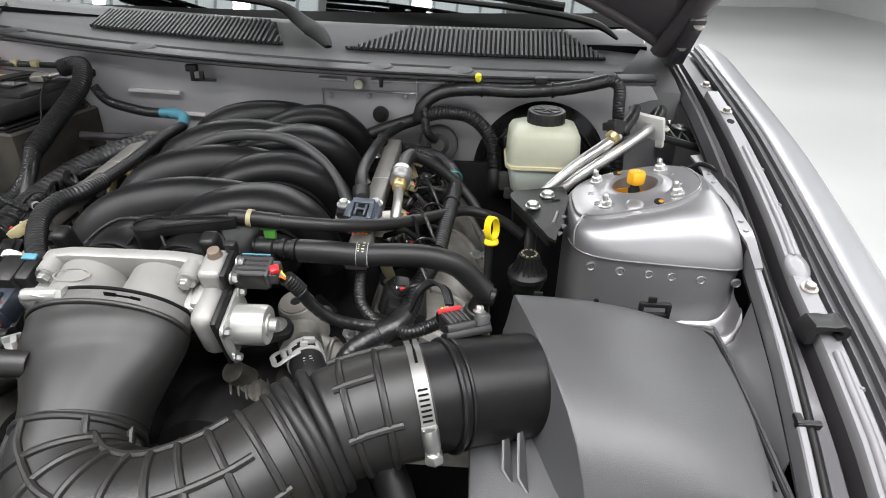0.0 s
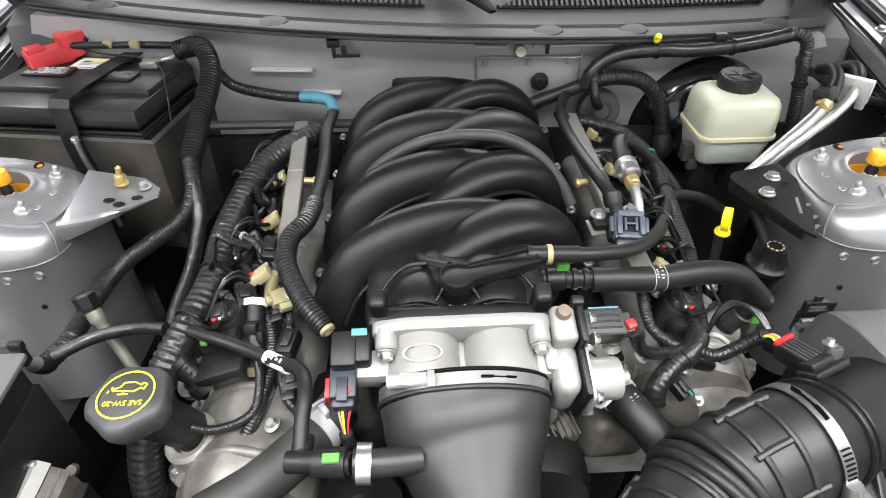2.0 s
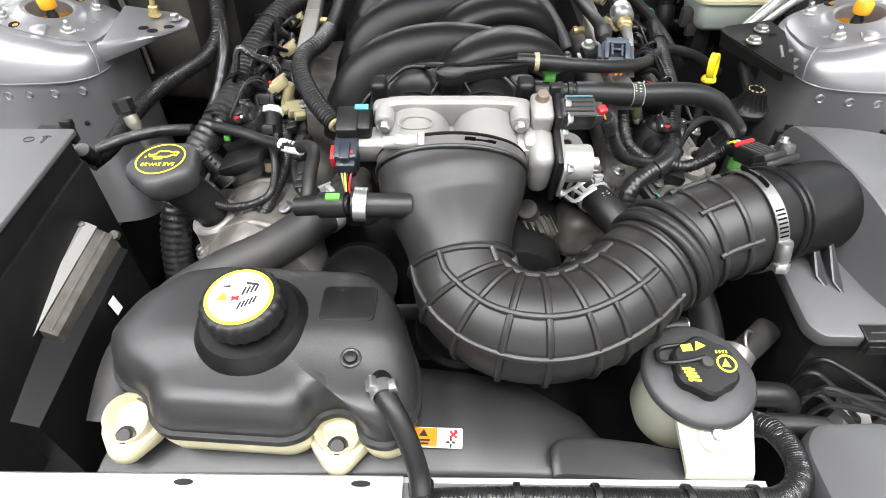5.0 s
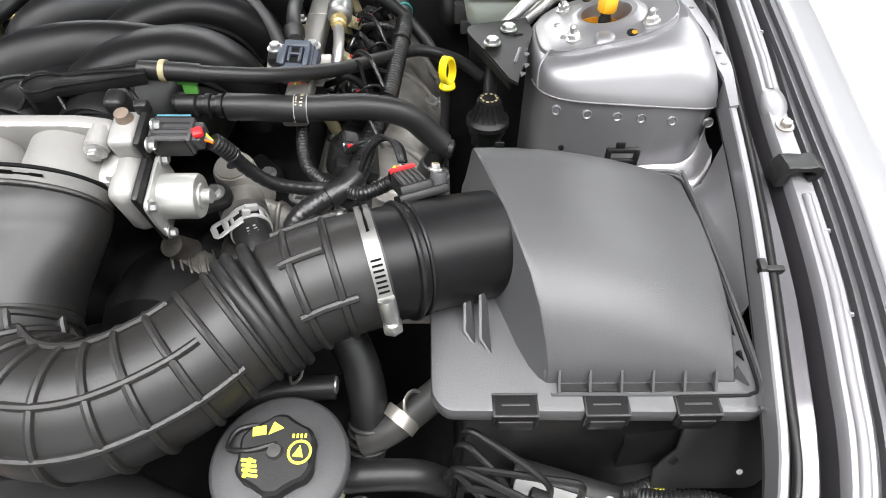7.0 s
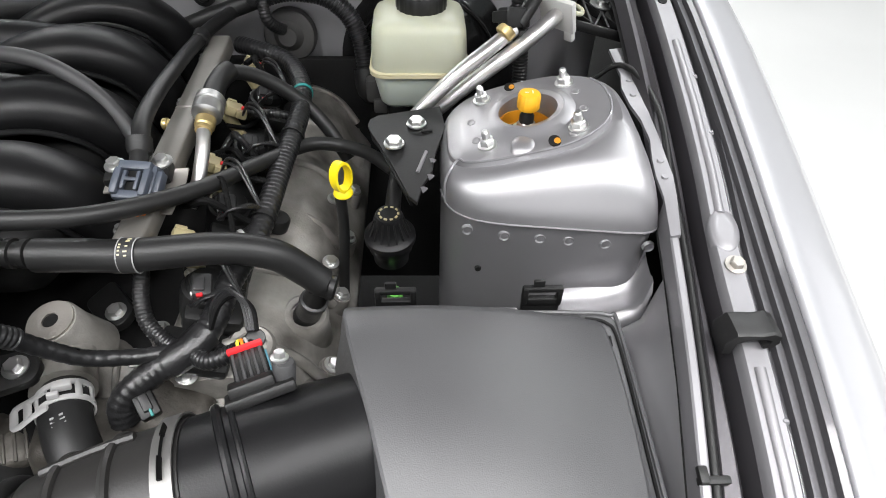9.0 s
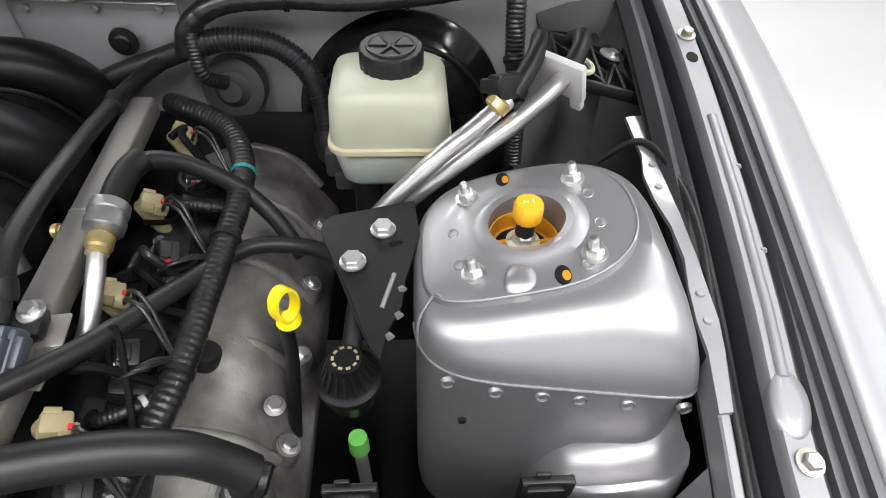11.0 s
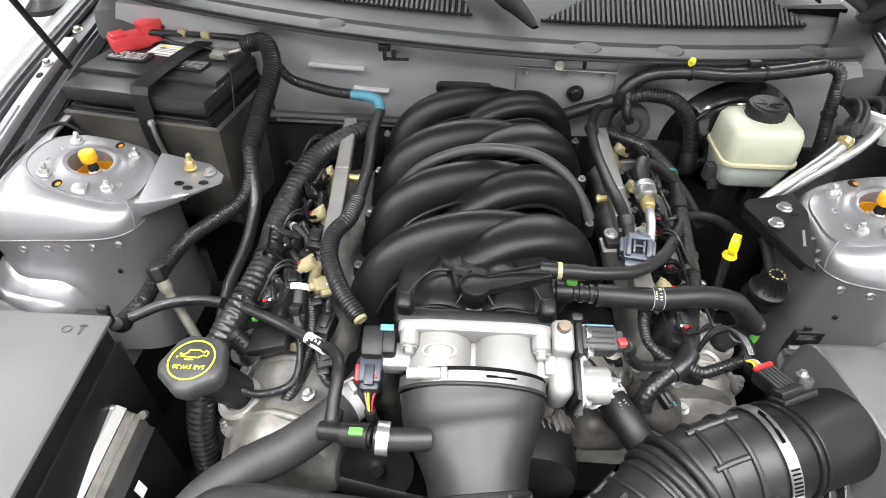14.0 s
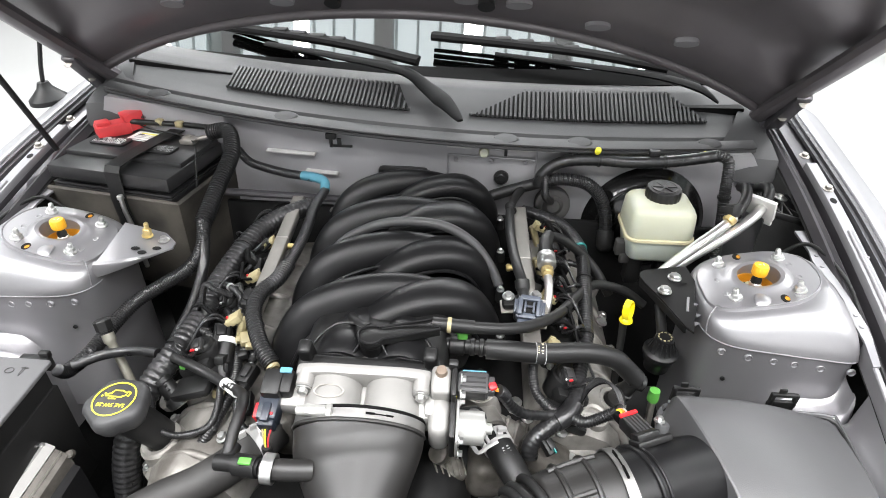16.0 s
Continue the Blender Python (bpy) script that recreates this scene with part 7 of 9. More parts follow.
part("tube", tube([(-0.466, 0.636, 0.832), (-0.460, 0.630, 0.818), (-0.447, 0.620, 0.788), (-0.432, 0.608, 0.752), (-0.42, 0.60, 0.70)], 0.0066, 14, 6, taper=lambda k: 1.35 if k < 0.22 else 1.0), BEIGE, dip)
part("stopper", lathe([(0.0090, -0.014), (0.0095, 0.0), (0.0125, 0.001), (0.0130, 0.016), (0.0105, 0.019), (0, 0.019)], (-0.468, 0.638, 0.836), (-0.25, 0.3, 0.9), 7), BLACK, dip, "faceted black stopper")
ydip = thing("engine_dipstick", (0.32, 0.70, 0.62), "yellow ring handle dipstick in black tube", "dipstick")
part("tube", tube([(0.317, 0.742, 0.828), (0.318, 0.735, 0.79), (0.315, 0.715, 0.74), (0.31, 0.68, 0.66)], 0.006, 12, 6), BLACK, ydip)
part("handle", join(band((0.3205, 0.7425, 0.8505), (0.80, -0.58, 0.12), 0.0118, 0.0105, 0.0026, 40, (0.84, 1.22)), lathe([(0.0095, -0.002), (0.0105, 0.0), (0.0095, 0.004), (0.0045, 0.008), (0, 0.008)], (0.3205, 0.743, 0.829), (0.02, 0.05, 1), 20)), YELLOW, ydip, "bright yellow ring handle")

# ---- bracket, purge valve and air conditioning pipes ----
brk = thing("black_bracket", (0.39, 0.75, 0.80), "black pressed steel bracket bolted beside the strut tower", "bracket")
plate = loft([[V(p) + V((0, 0, dz)) for p in ((0.348, 0.812, 0.875), (0.356, 0.818, 0.876), (0.424, 0.832, 0.879), (0.428, 0.790, 0.879), (0.416, 0.745, 0.876), (0.413, 0.72, 0.874), (0.403, 0.700, 0.872), (0.398, 0.678, 0.869), (0.390, 0.690, 0.868), (0.372, 0.740, 0.870), (0.350, 0.790, 0.873), (0.346, 0.803, 0.874))] for dz in (-0.004, 0.0)])
pt = part("plate", plate, BLACK, brk, "black painted plate")
part("flange", loft([[V(p) + V((dx, 0, 0)) for p in ((0.346, 0.806, 0.873), (0.352, 0.785, 0.870), (0.388, 0.692, 0.866), (0.391, 0.694, 0.852), (0.358, 0.79, 0.850), (0.349, 0.806, 0.852))] for dx in (0.0, 0.003)]), BLACK, brk)
for p in ((0.398, 0.797, 0.878), (0.375, 0.763, 0.876)):
    shared("bolt", bolt_mesh("bolt", ZINC, 0.0085, 0.005, 1.25), Matrix.Translation(p), brk, "zinc flange bolt")
part("slot", tube([(0.3985, 0.719, 0.8728), (0.4075, 0.750, 0.8755)], 0.0020, 8, 3), RAILP, pt)
part("slot", box((0.4085, 0.783, 0.8785), (0.011, 0.003, 0.001), 0.0004, (0, 0, 10)), DARK, pt)
for x, y, z in ((0.4120, 0.735, 0.8755), (0.4095, 0.712, 0.8735), (0.4030, 0.695, 0.8715)):
    part("edge", lathe([(0.0, 0.006), (0.0012, 0.005), (0.0042, 0.0), (0, 0)], (x, y, z), (0.8, -0.3, 0.3), 3), RAILP, pt)
purge = thing("purge_valve", (0.37, 0.69, 0.72), "round black purge valve under the bracket", "valve")
PV = (0.3695, 0.7005, 0.8365)
pb = part("body", lathe([(0.0, 0.0005), (0.0085, 0.0005), (0.0090, 0.0), (0.0128, 0.0), (0.0140, -0.003), (0.0150, -0.010), (0.0205, -0.024), (0.0245, -0.0265), (0.0262, -0.028), (0.0262, -0.034), (0.0240, -0.036), (0.0225, -0.046), (0.0195, -0.050), (0.0185, -0.064), (0.0, -0.065)], PV, (0, -0.06, 1), 40), SATIN, purge)
for i in range(16):
    ca, sa = math.cos(2 * math.pi * i / 16), math.sin(2 * math.pi * i / 16)
    part("body_rib", tube([(PV[0] + 0.0142 * ca, PV[1] + 0.0142 * sa, PV[2] - 0.004), (PV[0] + 0.0155 * ca, PV[1] + 0.0155 * sa, PV[2] - 0.010), (PV[0] + 0.0210 * ca, PV[1] + 0.0210 * sa, PV[2] - 0.0235)], 0.0010, 6, 2), BLACK, pb)
part("crown", join(*[box((PV[0] + 0.0095 * math.cos(a), PV[1] + 0.0095 * math.sin(a), PV[2] + 0.0006), (0.0022, 0.0034, 0.0014), 0.0004, (0, 0, math.degrees(a))) for a in [2 * math.pi * i / 10 for i in range(10)]]), CREAM, purge)
part("port", tube([(0.372, 0.716, 0.822), (0.374, 0.742, 0.832), (0.378, 0.775, 0.838)], 0.008, 14, 4), BLACK, purge)
part("green_cap", lathe([(0.0, 0.012), (0.008, 0.011), (0.009, 0.0), (0.009, -0.01)], (0.372, 0.685, 0.728), (0, 0, 1), 20), GREEN, purge, "green service cap")
part("stalk", tube([(0.372, 0.685, 0.72), (0.374, 0.68, 0.66)], 0.006, 10, 3), RAIL, purge)
ac = thing("ac_pipes", (0.5, 0.9, 0.84), "two bright aluminium air conditioning pipes in a clamp block", "pipe")
part("pipe", tube([(0.562, 0.926, 0.943), (0.545, 0.907, 0.938), (0.515, 0.887, 0.922), (0.480, 0.874, 0.901), (0.440, 0.863, 0.874), (0.412, 0.856, 0.852), (0.395, 0.852, 0.835)], 0.0086, 18, 8), TUBEAL, ac)
part("pipe", tube([(0.508, 0.898, 0.937), (0.475, 0.874, 0.922), (0.445, 0.858, 0.905), (0.412, 0.848, 0.876), (0.390, 0.842, 0.853), (0.375, 0.838, 0.835)], 0.0082, 18, 8), TUBEAL, ac)
BK = Matrix.Translation((0.560, 0.926, 0.942)) @ V((-0.62, -0.62, -0.30)).normalized().to_track_quat("Z", "Y").to_matrix().to_4x4()
part("block", moved(join(box((0, 0, -0.004), (0.046, 0.040, 0.008), 0.002), box((0.015, -0.024, -0.004), (0.012, 0.016, 0.008), 0.002), box((-0.012, -0.021, -0.004), (0.010, 0.008, 0.008), 0.002)), BK), WPRINT2, ac, "pale plastic pipe clamp plate")
part("rear_pipe", tube([(0.566, 0.932, 0.945), (0.580, 0.952, 0.955), (0.590, 0.985, 0.955), (0.592, 1.02, 0.935)], 0.0088, 14, 6), BLACK, ac, "black sleeved pipe end")
part("rear_pipe", tube([(0.512, 0.902, 0.940), (0.532, 0.928, 0.957), (0.545, 0.965, 0.960), (0.552, 1.00, 0.945)], 0.0088, 14, 6), BLACK, ac)
part("service_valve", join(box((0.508, 0.903, 0.948), (0.040, 0.016, 0.022), 0.003, (-20, 15, 40)), box((0.494, 0.897, 0.952), (0.012, 0.022, 0.012), 0.002, (-20, 15, 40)), box((0.515, 0.896, 0.926), (0.010, 0.012, 0.022), 0.002, (-10, 10, 40))), BLACK, ac, "black pipe clamp")
part("collar", lathe([(0.009, -0.004), (0.011, -0.002), (0.011, 0.006), (0.008, 0.008)], (0.497, 0.889, 0.937), (0.6, 0.3, 0.6), 18), BRASS, ac)
LT = Matrix.Translation((0.616, 1.008, 0.914)) @ Matrix.Diagonal((1.0, 1.35, 1, 1)) @ Matrix.Translation((-0.62, -0.952, -0.918))
cage = thing("lattice_bracket", (0.62, 0.96, 0.86), "black lattice plastic bracket with a steel washer", "bracket")
bars = [box((0.62, 0.952 + dy, 0.915), (0.09, 0.004, 0.012), 0.001, (0, 12, -5)) for dy in (-0.035, 0.035)] + [box((0.577 + dx, 0.952, 0.925 - 0.2 * dx), (0.004, 0.07, 0.012), 0.001, (0, 12, -5)) for dx in (0.0, 0.022, 0.044, 0.066, 0.088)]
bars += [box((0.588 + 0.022 * i, 0.935, 0.922 - 0.0045 * i), (0.003, 0.042, 0.010), 0.0008, (0, 12, 30 if i % 2 else -30)) for i in range(4)] + [box((0.588 + 0.022 * i, 0.968, 0.922 - 0.0045 * i), (0.003, 0.042, 0.010), 0.0008, (0, 12, -30 if i % 2 else 30)) for i in range(4)]
part("lattice", moved(join(*bars), LT), BLACK, cage)
part("washer", lathe([(0.0, 0.006), (0.005, 0.006), (0.006, 0.002), (0.014, 0.0015), (0.014, 0)], (0.640, 1.025, 0.915), (0.2, 0, 1), 24), ZINC, cage)
part("ring", torus((0.594, 0.975, 0.930), (0.2, 0, 1), 0.012, 0.003, 24, 8, (1.2, 0.8)), WHITE, cage)

# left hand silver bracket on the tower
tab = part("tower_bracket", loft([[C(u, v, z + dz) for u, v, z in ((-0.485, 0.055, 0.896), (-0.40, 0.035, 0.893), (-0.372, 0.012, 0.891), (-0.370, -0.004, 0.890), (-0.40, -0.030, 0.888), (-0.475, -0.055, 0.884))] for dz in (-0.003, 0.0)]), PAINT, car, "triangular grey gusset on the strut tower")
rows = []
for i in range(13):
    k = i / 12
    u, v, z = -0.478 + 0.108 * k, -0.056 + 0.052 * k ** 1.6, 0.886 + 0.004 * k
    d = 0.024 * (1 - k) ** 1.2 + 0.005
    rows.append([C(u, v + 0.004, z), C(u, v - 0.002, z - 0.002), C(u - 0.002, v - 0.004, z - 0.3 * d), C(u - 0.008, v - 0.003, z - d), C(u - 0.008, v + 0.002, z - d), C(u, v + 0.003, z - 0.004)])
part("gusset_skirt", loft(rows), PAINT, tab, "", 50)
shared("bolt", bolt_mesh("bolt", BRASS, 0.007, 0.012, 1.3, 0.012), axis_matrix(C(-0.425, 0.02, 0.895), (0.15, 0, 1)), tab, "gold passivated earth stud")
shared("bolt", BOLT, axis_matrix(C(-0.392, 0.012, 0.893), (0, 0, 1)), tab)
for u, v in ((-0.43, -0.012), (-0.413, -0.022), (-0.395, -0.008)):
    part("hole", lathe([(0, 0.0005), (0.005, 0.0005), (0.006, -0.001)], C(u, v, 0.8905), (0, 0, 1), 12, wide=(1.3, 0.8)), DARK, tab)

# ---- fan shroud, label, hydraulic unit ----
sh = thing("fan_shroud", (0.02, 0.27, 0.50), "black plastic radiator fan shroud", "fan shroud")
rings = []
for x, z0, z1, y1 in ((-0.36, 0.722, 0.715, 0.36), (-0.11, 0.732, 0.722, 0.345), (-0.03, 0.737, 0.724, 0.335), (0.03, 0.736, 0.718, 0.325), (0.09, 0.722, 0.69, 0.305), (0.13, 0.69, 0.65, 0.285), (0.17, 0.66, 0.60, 0.27)):
    rings.append([V((x, 0.203, 0.55)), V((x, 0.203, z0 - 0.006)), V((x, 0.21, z0)), V((x, y1 - 0.04, z1 + 0.004)), V((x, y1 - 0.01, z1 - 0.012)), V((x, y1, z1 - 0.04)), V((x, y1, 0.50)), V((x, 0.22, 0.5))])
part("shell", loft(rings), TANKP, sh, "", 60)
rows = []
for x, y1, z in ((0.0435, 0.226, 0.7355), (0.046, 0.235, 0.7375), (0.052, 0.2405, 0.738), (0.062, 0.2435, 0.7375), (0.09, 0.2445, 0.7345), (0.13, 0.2430, 0.7285), (0.17, 0.2390, 0.7220), (0.205, 0.2330, 0.7160), (0.222, 0.2280, 0.7130)):
    rows.append([V((x, 0.2030, 0.66)), V((x, 0.2030, z - 0.003)), V((x, 0.2050, z)), V((x, y1 - 0.008, z)), V((x, y1 - 0.003, z - 0.002)), V((x, y1, z - 0.008)), V((x, y1 + 0.004, 0.66))])
part("step", loft(rows), TANKP, sh, "", 50)
LM = pose(-0.058, 0.238, 0.7365, -2, 0, -2) @ Matrix.Diagonal((0.52, 0.66, 1, 1))
lb = part("warning_label", moved(prism(rounded(-0.046, -0.015, 0.046, 0.015, 0.003), 0, 0.0006, 0), LM), WPRINT, sh, "orange and white fan warning label")
part("print", moved(prism(rounded(-0.045, -0.0142, 0.002, 0.0142, 0.002), 0.0007, 0.0009, 0), LM), OPRINT, lb)
part("print", moved(join(prism([(-0.030, 0.001), (-0.014, 0.001), (-0.022, 0.012)], 0.0010, 0.0012, 0), box((-0.022, -0.005, 0.0011), (0.024, 0.003, 0.0002), 0), box((-0.022, -0.010, 0.0011), (0.020, 0.003, 0.0002), 0)), LM), KPRINT, lb)
part("print", moved(join(box((0.03, 0.005, 0.0011), (0.016, 0.004, 0.0002), 0, (0, 0, 40)), box((0.03, 0.005, 0.0011), (0.016, 0.004, 0.0002), 0, (0, 0, -40)), box((0.034, 0.009, 0.0011), (0.006, 0.006, 0.0002), 0)), LM), RPRINT, lb)
part("print", moved(join(*[box((0.026 + 0.005 * math.cos(a), -0.007 + 0.005 * math.sin(a), 0.0011), (0.006, 0.0035, 0.0002), 0, (0, 0, math.degrees(a))) for a in (0, 1.57, 3.14, 4.71)]), LM), KPRINT, lb)
hyd = thing("brake_hydraulic_unit", (0.41, 0.27, 0.58), "bright aluminium brake hydraulic unit with steel lines", "hydraulic unit")
HM = pose(0.410, 0.274, 0.628, 5, 0, -18) @ Matrix.Diagonal((1.05, 0.8, 0.9, 1))
part("block", moved(box((0, 0, 0), (0.085, 0.10, 0.07), 0.003), HM), BAR, hyd, "machined aluminium block")
part("cover", moved(box((0.002, 0.062, -0.012), (0.096, 0.024, 0.09), 0.004), HM), BLACK, hyd, "black pump cover")
for i, (x, y, sx, sy, sz, bent) in enumerate(((0.012, -0.013, 0.326, 0.296, 0.732, 1), (0.0256, 0.002, 0.335, 0.290, 0.712, 1), (-0.015, 0.021, 0.337, 0.330, 0.731, 1), (-0.026, -0.027, 0.322, 0.300, 0.716, 0), (-0.036, 0.013, 0.332, 0.326, 0.714, 0), (0.010, 0.030, 0.330, 0.312, 0.700, 1))):
    nut = part("union_nut", moved(lathe([(0.0085, 0.034), (0.0085, 0.037), (0.0062, 0.0375), (0.0062, 0.046), (0.004, 0.050), (0, 0.050)], (x, y, 0), (0, 0, 1), 12), HM), (CREAM, CREAM, RUST, CREAM, BRASS, BRASS)[i], hyd, "pale brake line union")
    p0, s0 = HM @ V((x, y, 0.048)), V((sx, sy, sz))
    q0 = p0 + V((0.004, 0.004, 0.030)) if bent else p0 + V((-0.004, 0.004, 0.012))
    part("brake_line", tube([p0, p0.lerp(q0, 0.5) + V((0.002, 0.001, 0.0)), q0 + V((-0.004, 0.001, 0.002)), q0.lerp(s0, 0.3) + V((0, 0, 0.004)), q0.lerp(s0, 0.8) + V((0, 0, 0.003)), s0, s0 + V((-0.007, 0.004, -0.008)), s0 + V((-0.009, 0.008, -0.030)), s0 + V((-0.009, 0.012, -0.075))], 0.0033, 8, 6), BLACK, hyd)
part("line_clip", box((0.392, 0.290, 0.690), (0.016, 0.014, 0.012), 0.002, (0, 10, -18)), BLACK, hyd)
part("bolt", moved(lathe([(0.005, 0.03), (0.005, 0.052), (0.004, 0.054), (0, 0.054)], (0.0375, 0.0455, 0), (0, 0, 1), 14), HM), ZINC, hyd)
for x, y in ((0.026, -0.030), (0.002, -0.034), (-0.006, 0.004), (0.022, 0.022)):
    part("port_mark", moved(lathe([(0.0, 0.0354), (0.0022, 0.0354), (0.0026, 0.034)], (x, y, 0), (0, 0, 1), 10), HM), KPRINT, hyd)
wh = thing("washer_filler", (0.52, 0.23, 0.60), "white moulded housing with a steel tab behind the headlamp", "lamp housing")
part("housing", box((0.511, 0.226, 0.688), (0.100, 0.072, 0.034), 0.006, (4, 0, 1), 3), WPRINT2, wh, "white plastic housing")
part("bump", box((0.578, 0.254, 0.690), (0.050, 0.046, 0.060), 0.018, (0, 0, 10), 3), WPRINT2, wh)
part("notch", box((0.478, 0.252, 0.7068), (0.010, 0.007, 0.0016), 0.0006), KPRINT, wh)
wtab = part("tab", prism(round_poly([(0.440, 0.200), (0.440, 0.246), (0.457, 0.246), (0.480, 0.228), (0.482, 0.214), (0.465, 0.198)], 0.006), 0.709, 0.712, 0.001), RAIL, wh, "grey steel tab")
shared("bolt", bolt_mesh("bolt", ZINC, 0.0068, 0.005, 1.45), Matrix.Translation((0.461, 0.220, 0.712)), wtab)
bp = thing("splash_bracket", (0.55, 0.32, 0.60), "folded black plastic bracket under the air filter box", "bracket")
rows = []
for x, lo, hi in ((0.5035, 0.80, 0.98), (0.512, 0.70, 1.0), (0.521, 0.62, 1.0), (0.5235, 0.42, 1.0), (0.5265, 0.36, 1.0), (0.535, 0.0, 1.0), (0.556, 0.0, 1.0), (0.580, 0.0, 1.0), (0.592, 0.0, 1.0), (0.600, 0.03, 0.97), (0.605, 0.10, 0.92)):
    prof = [(0.374, 0.7420), (0.356, 0.7355), (0.345, 0.7280), (0.337, 0.7180), (0.331, 0.7050), (0.325, 0.6880), (0.318, 0.6700), (0.312, 0.6550)]
    out = []
    for j in range(10):
        g = (lo + (hi - lo) * j / 9) * 7
        a_, b_ = prof[min(6, int(g))], prof[min(6, int(g)) + 1]
        h = g - min(6, int(g))
        out.append((a_[0] + (b_[0] - a_[0]) * h, a_[1] + (b_[1] - a_[1]) * h + (0.004 if x > 0.60 else 0.0)))
    rows.append([V((x, y, z)) for y, z in out] + [V((x, y + 0.002, z - 0.003)) for y, z in reversed(out)])
part("panel", loft(rows), TANKP, bp, "", 50)
part("hole", box((0.5195, 0.3235, 0.6875), (0.0075, 0.002, 0.0075), 0.0004, (-20, 45, 0)), DARK, bp)
part("pale_spot", lathe([(0, 0.001), (0.0028, 0.001), (0.003, -0.001)], (0.583, 0.3195, 0.6735), (0, -0.9, 0.4), 12), WPRINT, bp)
part("shelf", loft([[V((x, 0.372, 0.742 - d)), V((x, 0.352, 0.728 - d)), V((x, 0.340, 0.700 - d)), V((x, 0.336, 0.660 - d)), V((x, 0.345, 0.660 - d)), V((x, 0.376, 0.700 - d))] for x, d in ((0.478, 0.012), (0.500, 0.004), (0.5255, 0.0))]), BLACK, bp, "black folded duct wall")

# ---- hoses, pipes and looms ----


def hose(name, pts, r, material, label, category="hose", ribs=None, seg=12, group="", **kw):
    return solo(name, tube(pts, r, seg, 8, ribs, **kw), material, label, category, pts[0], group)


pcv = hose("breather_hose", [(0.100, 0.5985, 0.885), (0.13, 0.5985, 0.8845), (0.17, 0.60, 0.882), (0.235, 0.612, 0.877), (0.275, 0.618, 0.864), (0.298, 0.620, 0.842), (0.313, 0.6185, 0.827)], 0.0135, RUBBER, "thick black breather hose across the engine", seg=16)
part("sleeve", lathe([(0.0, 0.0), (0.0105, 0.0), (0.0105, 0.010), (0.0128, 0.012), (0.0128, 0.030), (0.0100, 0.032), (0.0100, 0.038), (0.0120, 0.039), (0.0120, 0.044), (0.0100, 0.045), (0.0100, 0.050), (0.0120, 0.051), (0.0120, 0.056), (0.0100, 0.057), (0.0100, 0.070)], (0.040, 0.601, 0.886), (1, -0.02, -0.01), 20), BLACK, pcv, "ribbed black quick connector")
part("end_fitting", join(lathe([(0.0105, -0.014), (0.0105, 0.0), (0.0115, 0.001), (0.0115, 0.006), (0.0085, 0.008), (0, 0.008)], (0.317, 0.617, 0.823), (0.85, -0.1, -0.25), 18), tube([(0.311, 0.618, 0.823), (0.304, 0.621, 0.806), (0.296, 0.624, 0.786), (0.288, 0.627, 0.768)], 0.0115, 16, 4, taper=lambda k: 0.85 + 0.3 * k)), BLACK, pcv, "black elbow with end cap")
part("end_sleeve", lathe([(0.0100, -0.012), (0.0125, -0.011), (0.0125, 0.004), (0.0135, 0.006), (0.0135, 0.012), (0.0100, 0.014)], (0.297, 0.6235, 0.789), (0.38, -0.14, 0.9), 18), TANKP, pcv)
part("band", lathe_ring([(0.0136, -0.006), (0.0142, -0.006), (0.0142, 0.006), (0.0136, 0.006)], (0.172, 0.600, 0.882), (1, 0.05, -0.03), 24), KPRINT, pcv)
part("print_mark", join(*[box((x, y, 0.8822 + math.sqrt(0.0143 ** 2 - (y - 0.600) ** 2) + 0.0002), (w, 0.0012, 0.0005), 0, (math.degrees(-math.asin((y - 0.600) / 0.0143)), 0, 3)) for x, y, w in ((0.1688, 0.590, 0.0016), (0.1688, 0.5925, 0.0016), (0.1688, 0.595, 0.0016), (0.1688, 0.5975, 0.0016), (0.174, 0.5895, 0.002), (0.1738, 0.592, 0.003), (0.1742, 0.596, 0.002), (0.174, 0.601, 0.003), (0.174, 0.604, 0.003))]), YELLOWED, pcv, "pale printed marks")
for s in (-0.0062, 0.0062):
    part("band_edge", torus((0.172 + s, 0.600, 0.882 - 0.03 * s), (1, 0.05, -0.03), 0.0141, 0.0005, 32, 6), GPRINT, pcv)
part("green_clip", join(box((0.068, 0.600, 0.905), (0.014, 0.006, 0.012), 0.002), box((0.068, 0.600, 0.912), (0.020, 0.008, 0.004), 0.001)), GREEN, pcv, "green retaining clip")
vac = hose("vapour_hose", [(0.035, 0.597, 0.9245), (0.10, 0.602, 0.918), (0.15, 0.622, 0.907), (0.20, 0.678, 0.885), (0.24, 0.755, 0.860), (0.266, 0.803, 0.845), (0.292, 0.822, 0.838), (0.335, 0.83, 0.822), (0.37, 0.822, 0.80)], 0.0078, RUBBER, "slim black vapour hose curving to the bracket", seg=14)
part("joint", tube([(0.028, 0.597, 0.925), (0.05, 0.5965, 0.9242), (0.082, 0.600, 0.920)], 0.0092, 14, 4), BLACK, vac)
part("cream_clip", lathe_ring([(0.009, -0.0026), (0.0106, -0.0026), (0.0106, 0.0026), (0.009, 0.0026)], (0.050, 0.597, 0.924), (1, 0, -0.05), 20), CREAM, vac, "cream plastic hose clip")

hose("battery_conduit", [(-0.455, 1.05, 0.985), (-0.425, 1.05, 0.992), (-0.405, 1.035, 0.988), (-0.392, 0.995, 0.966), (-0.398, 0.93, 0.931), (-0.402, 0.86, 0.897)], 0.0138, LOOM, "fat ribbed conduit from the battery", "cable loom", (0.0052, 0.11), 16)
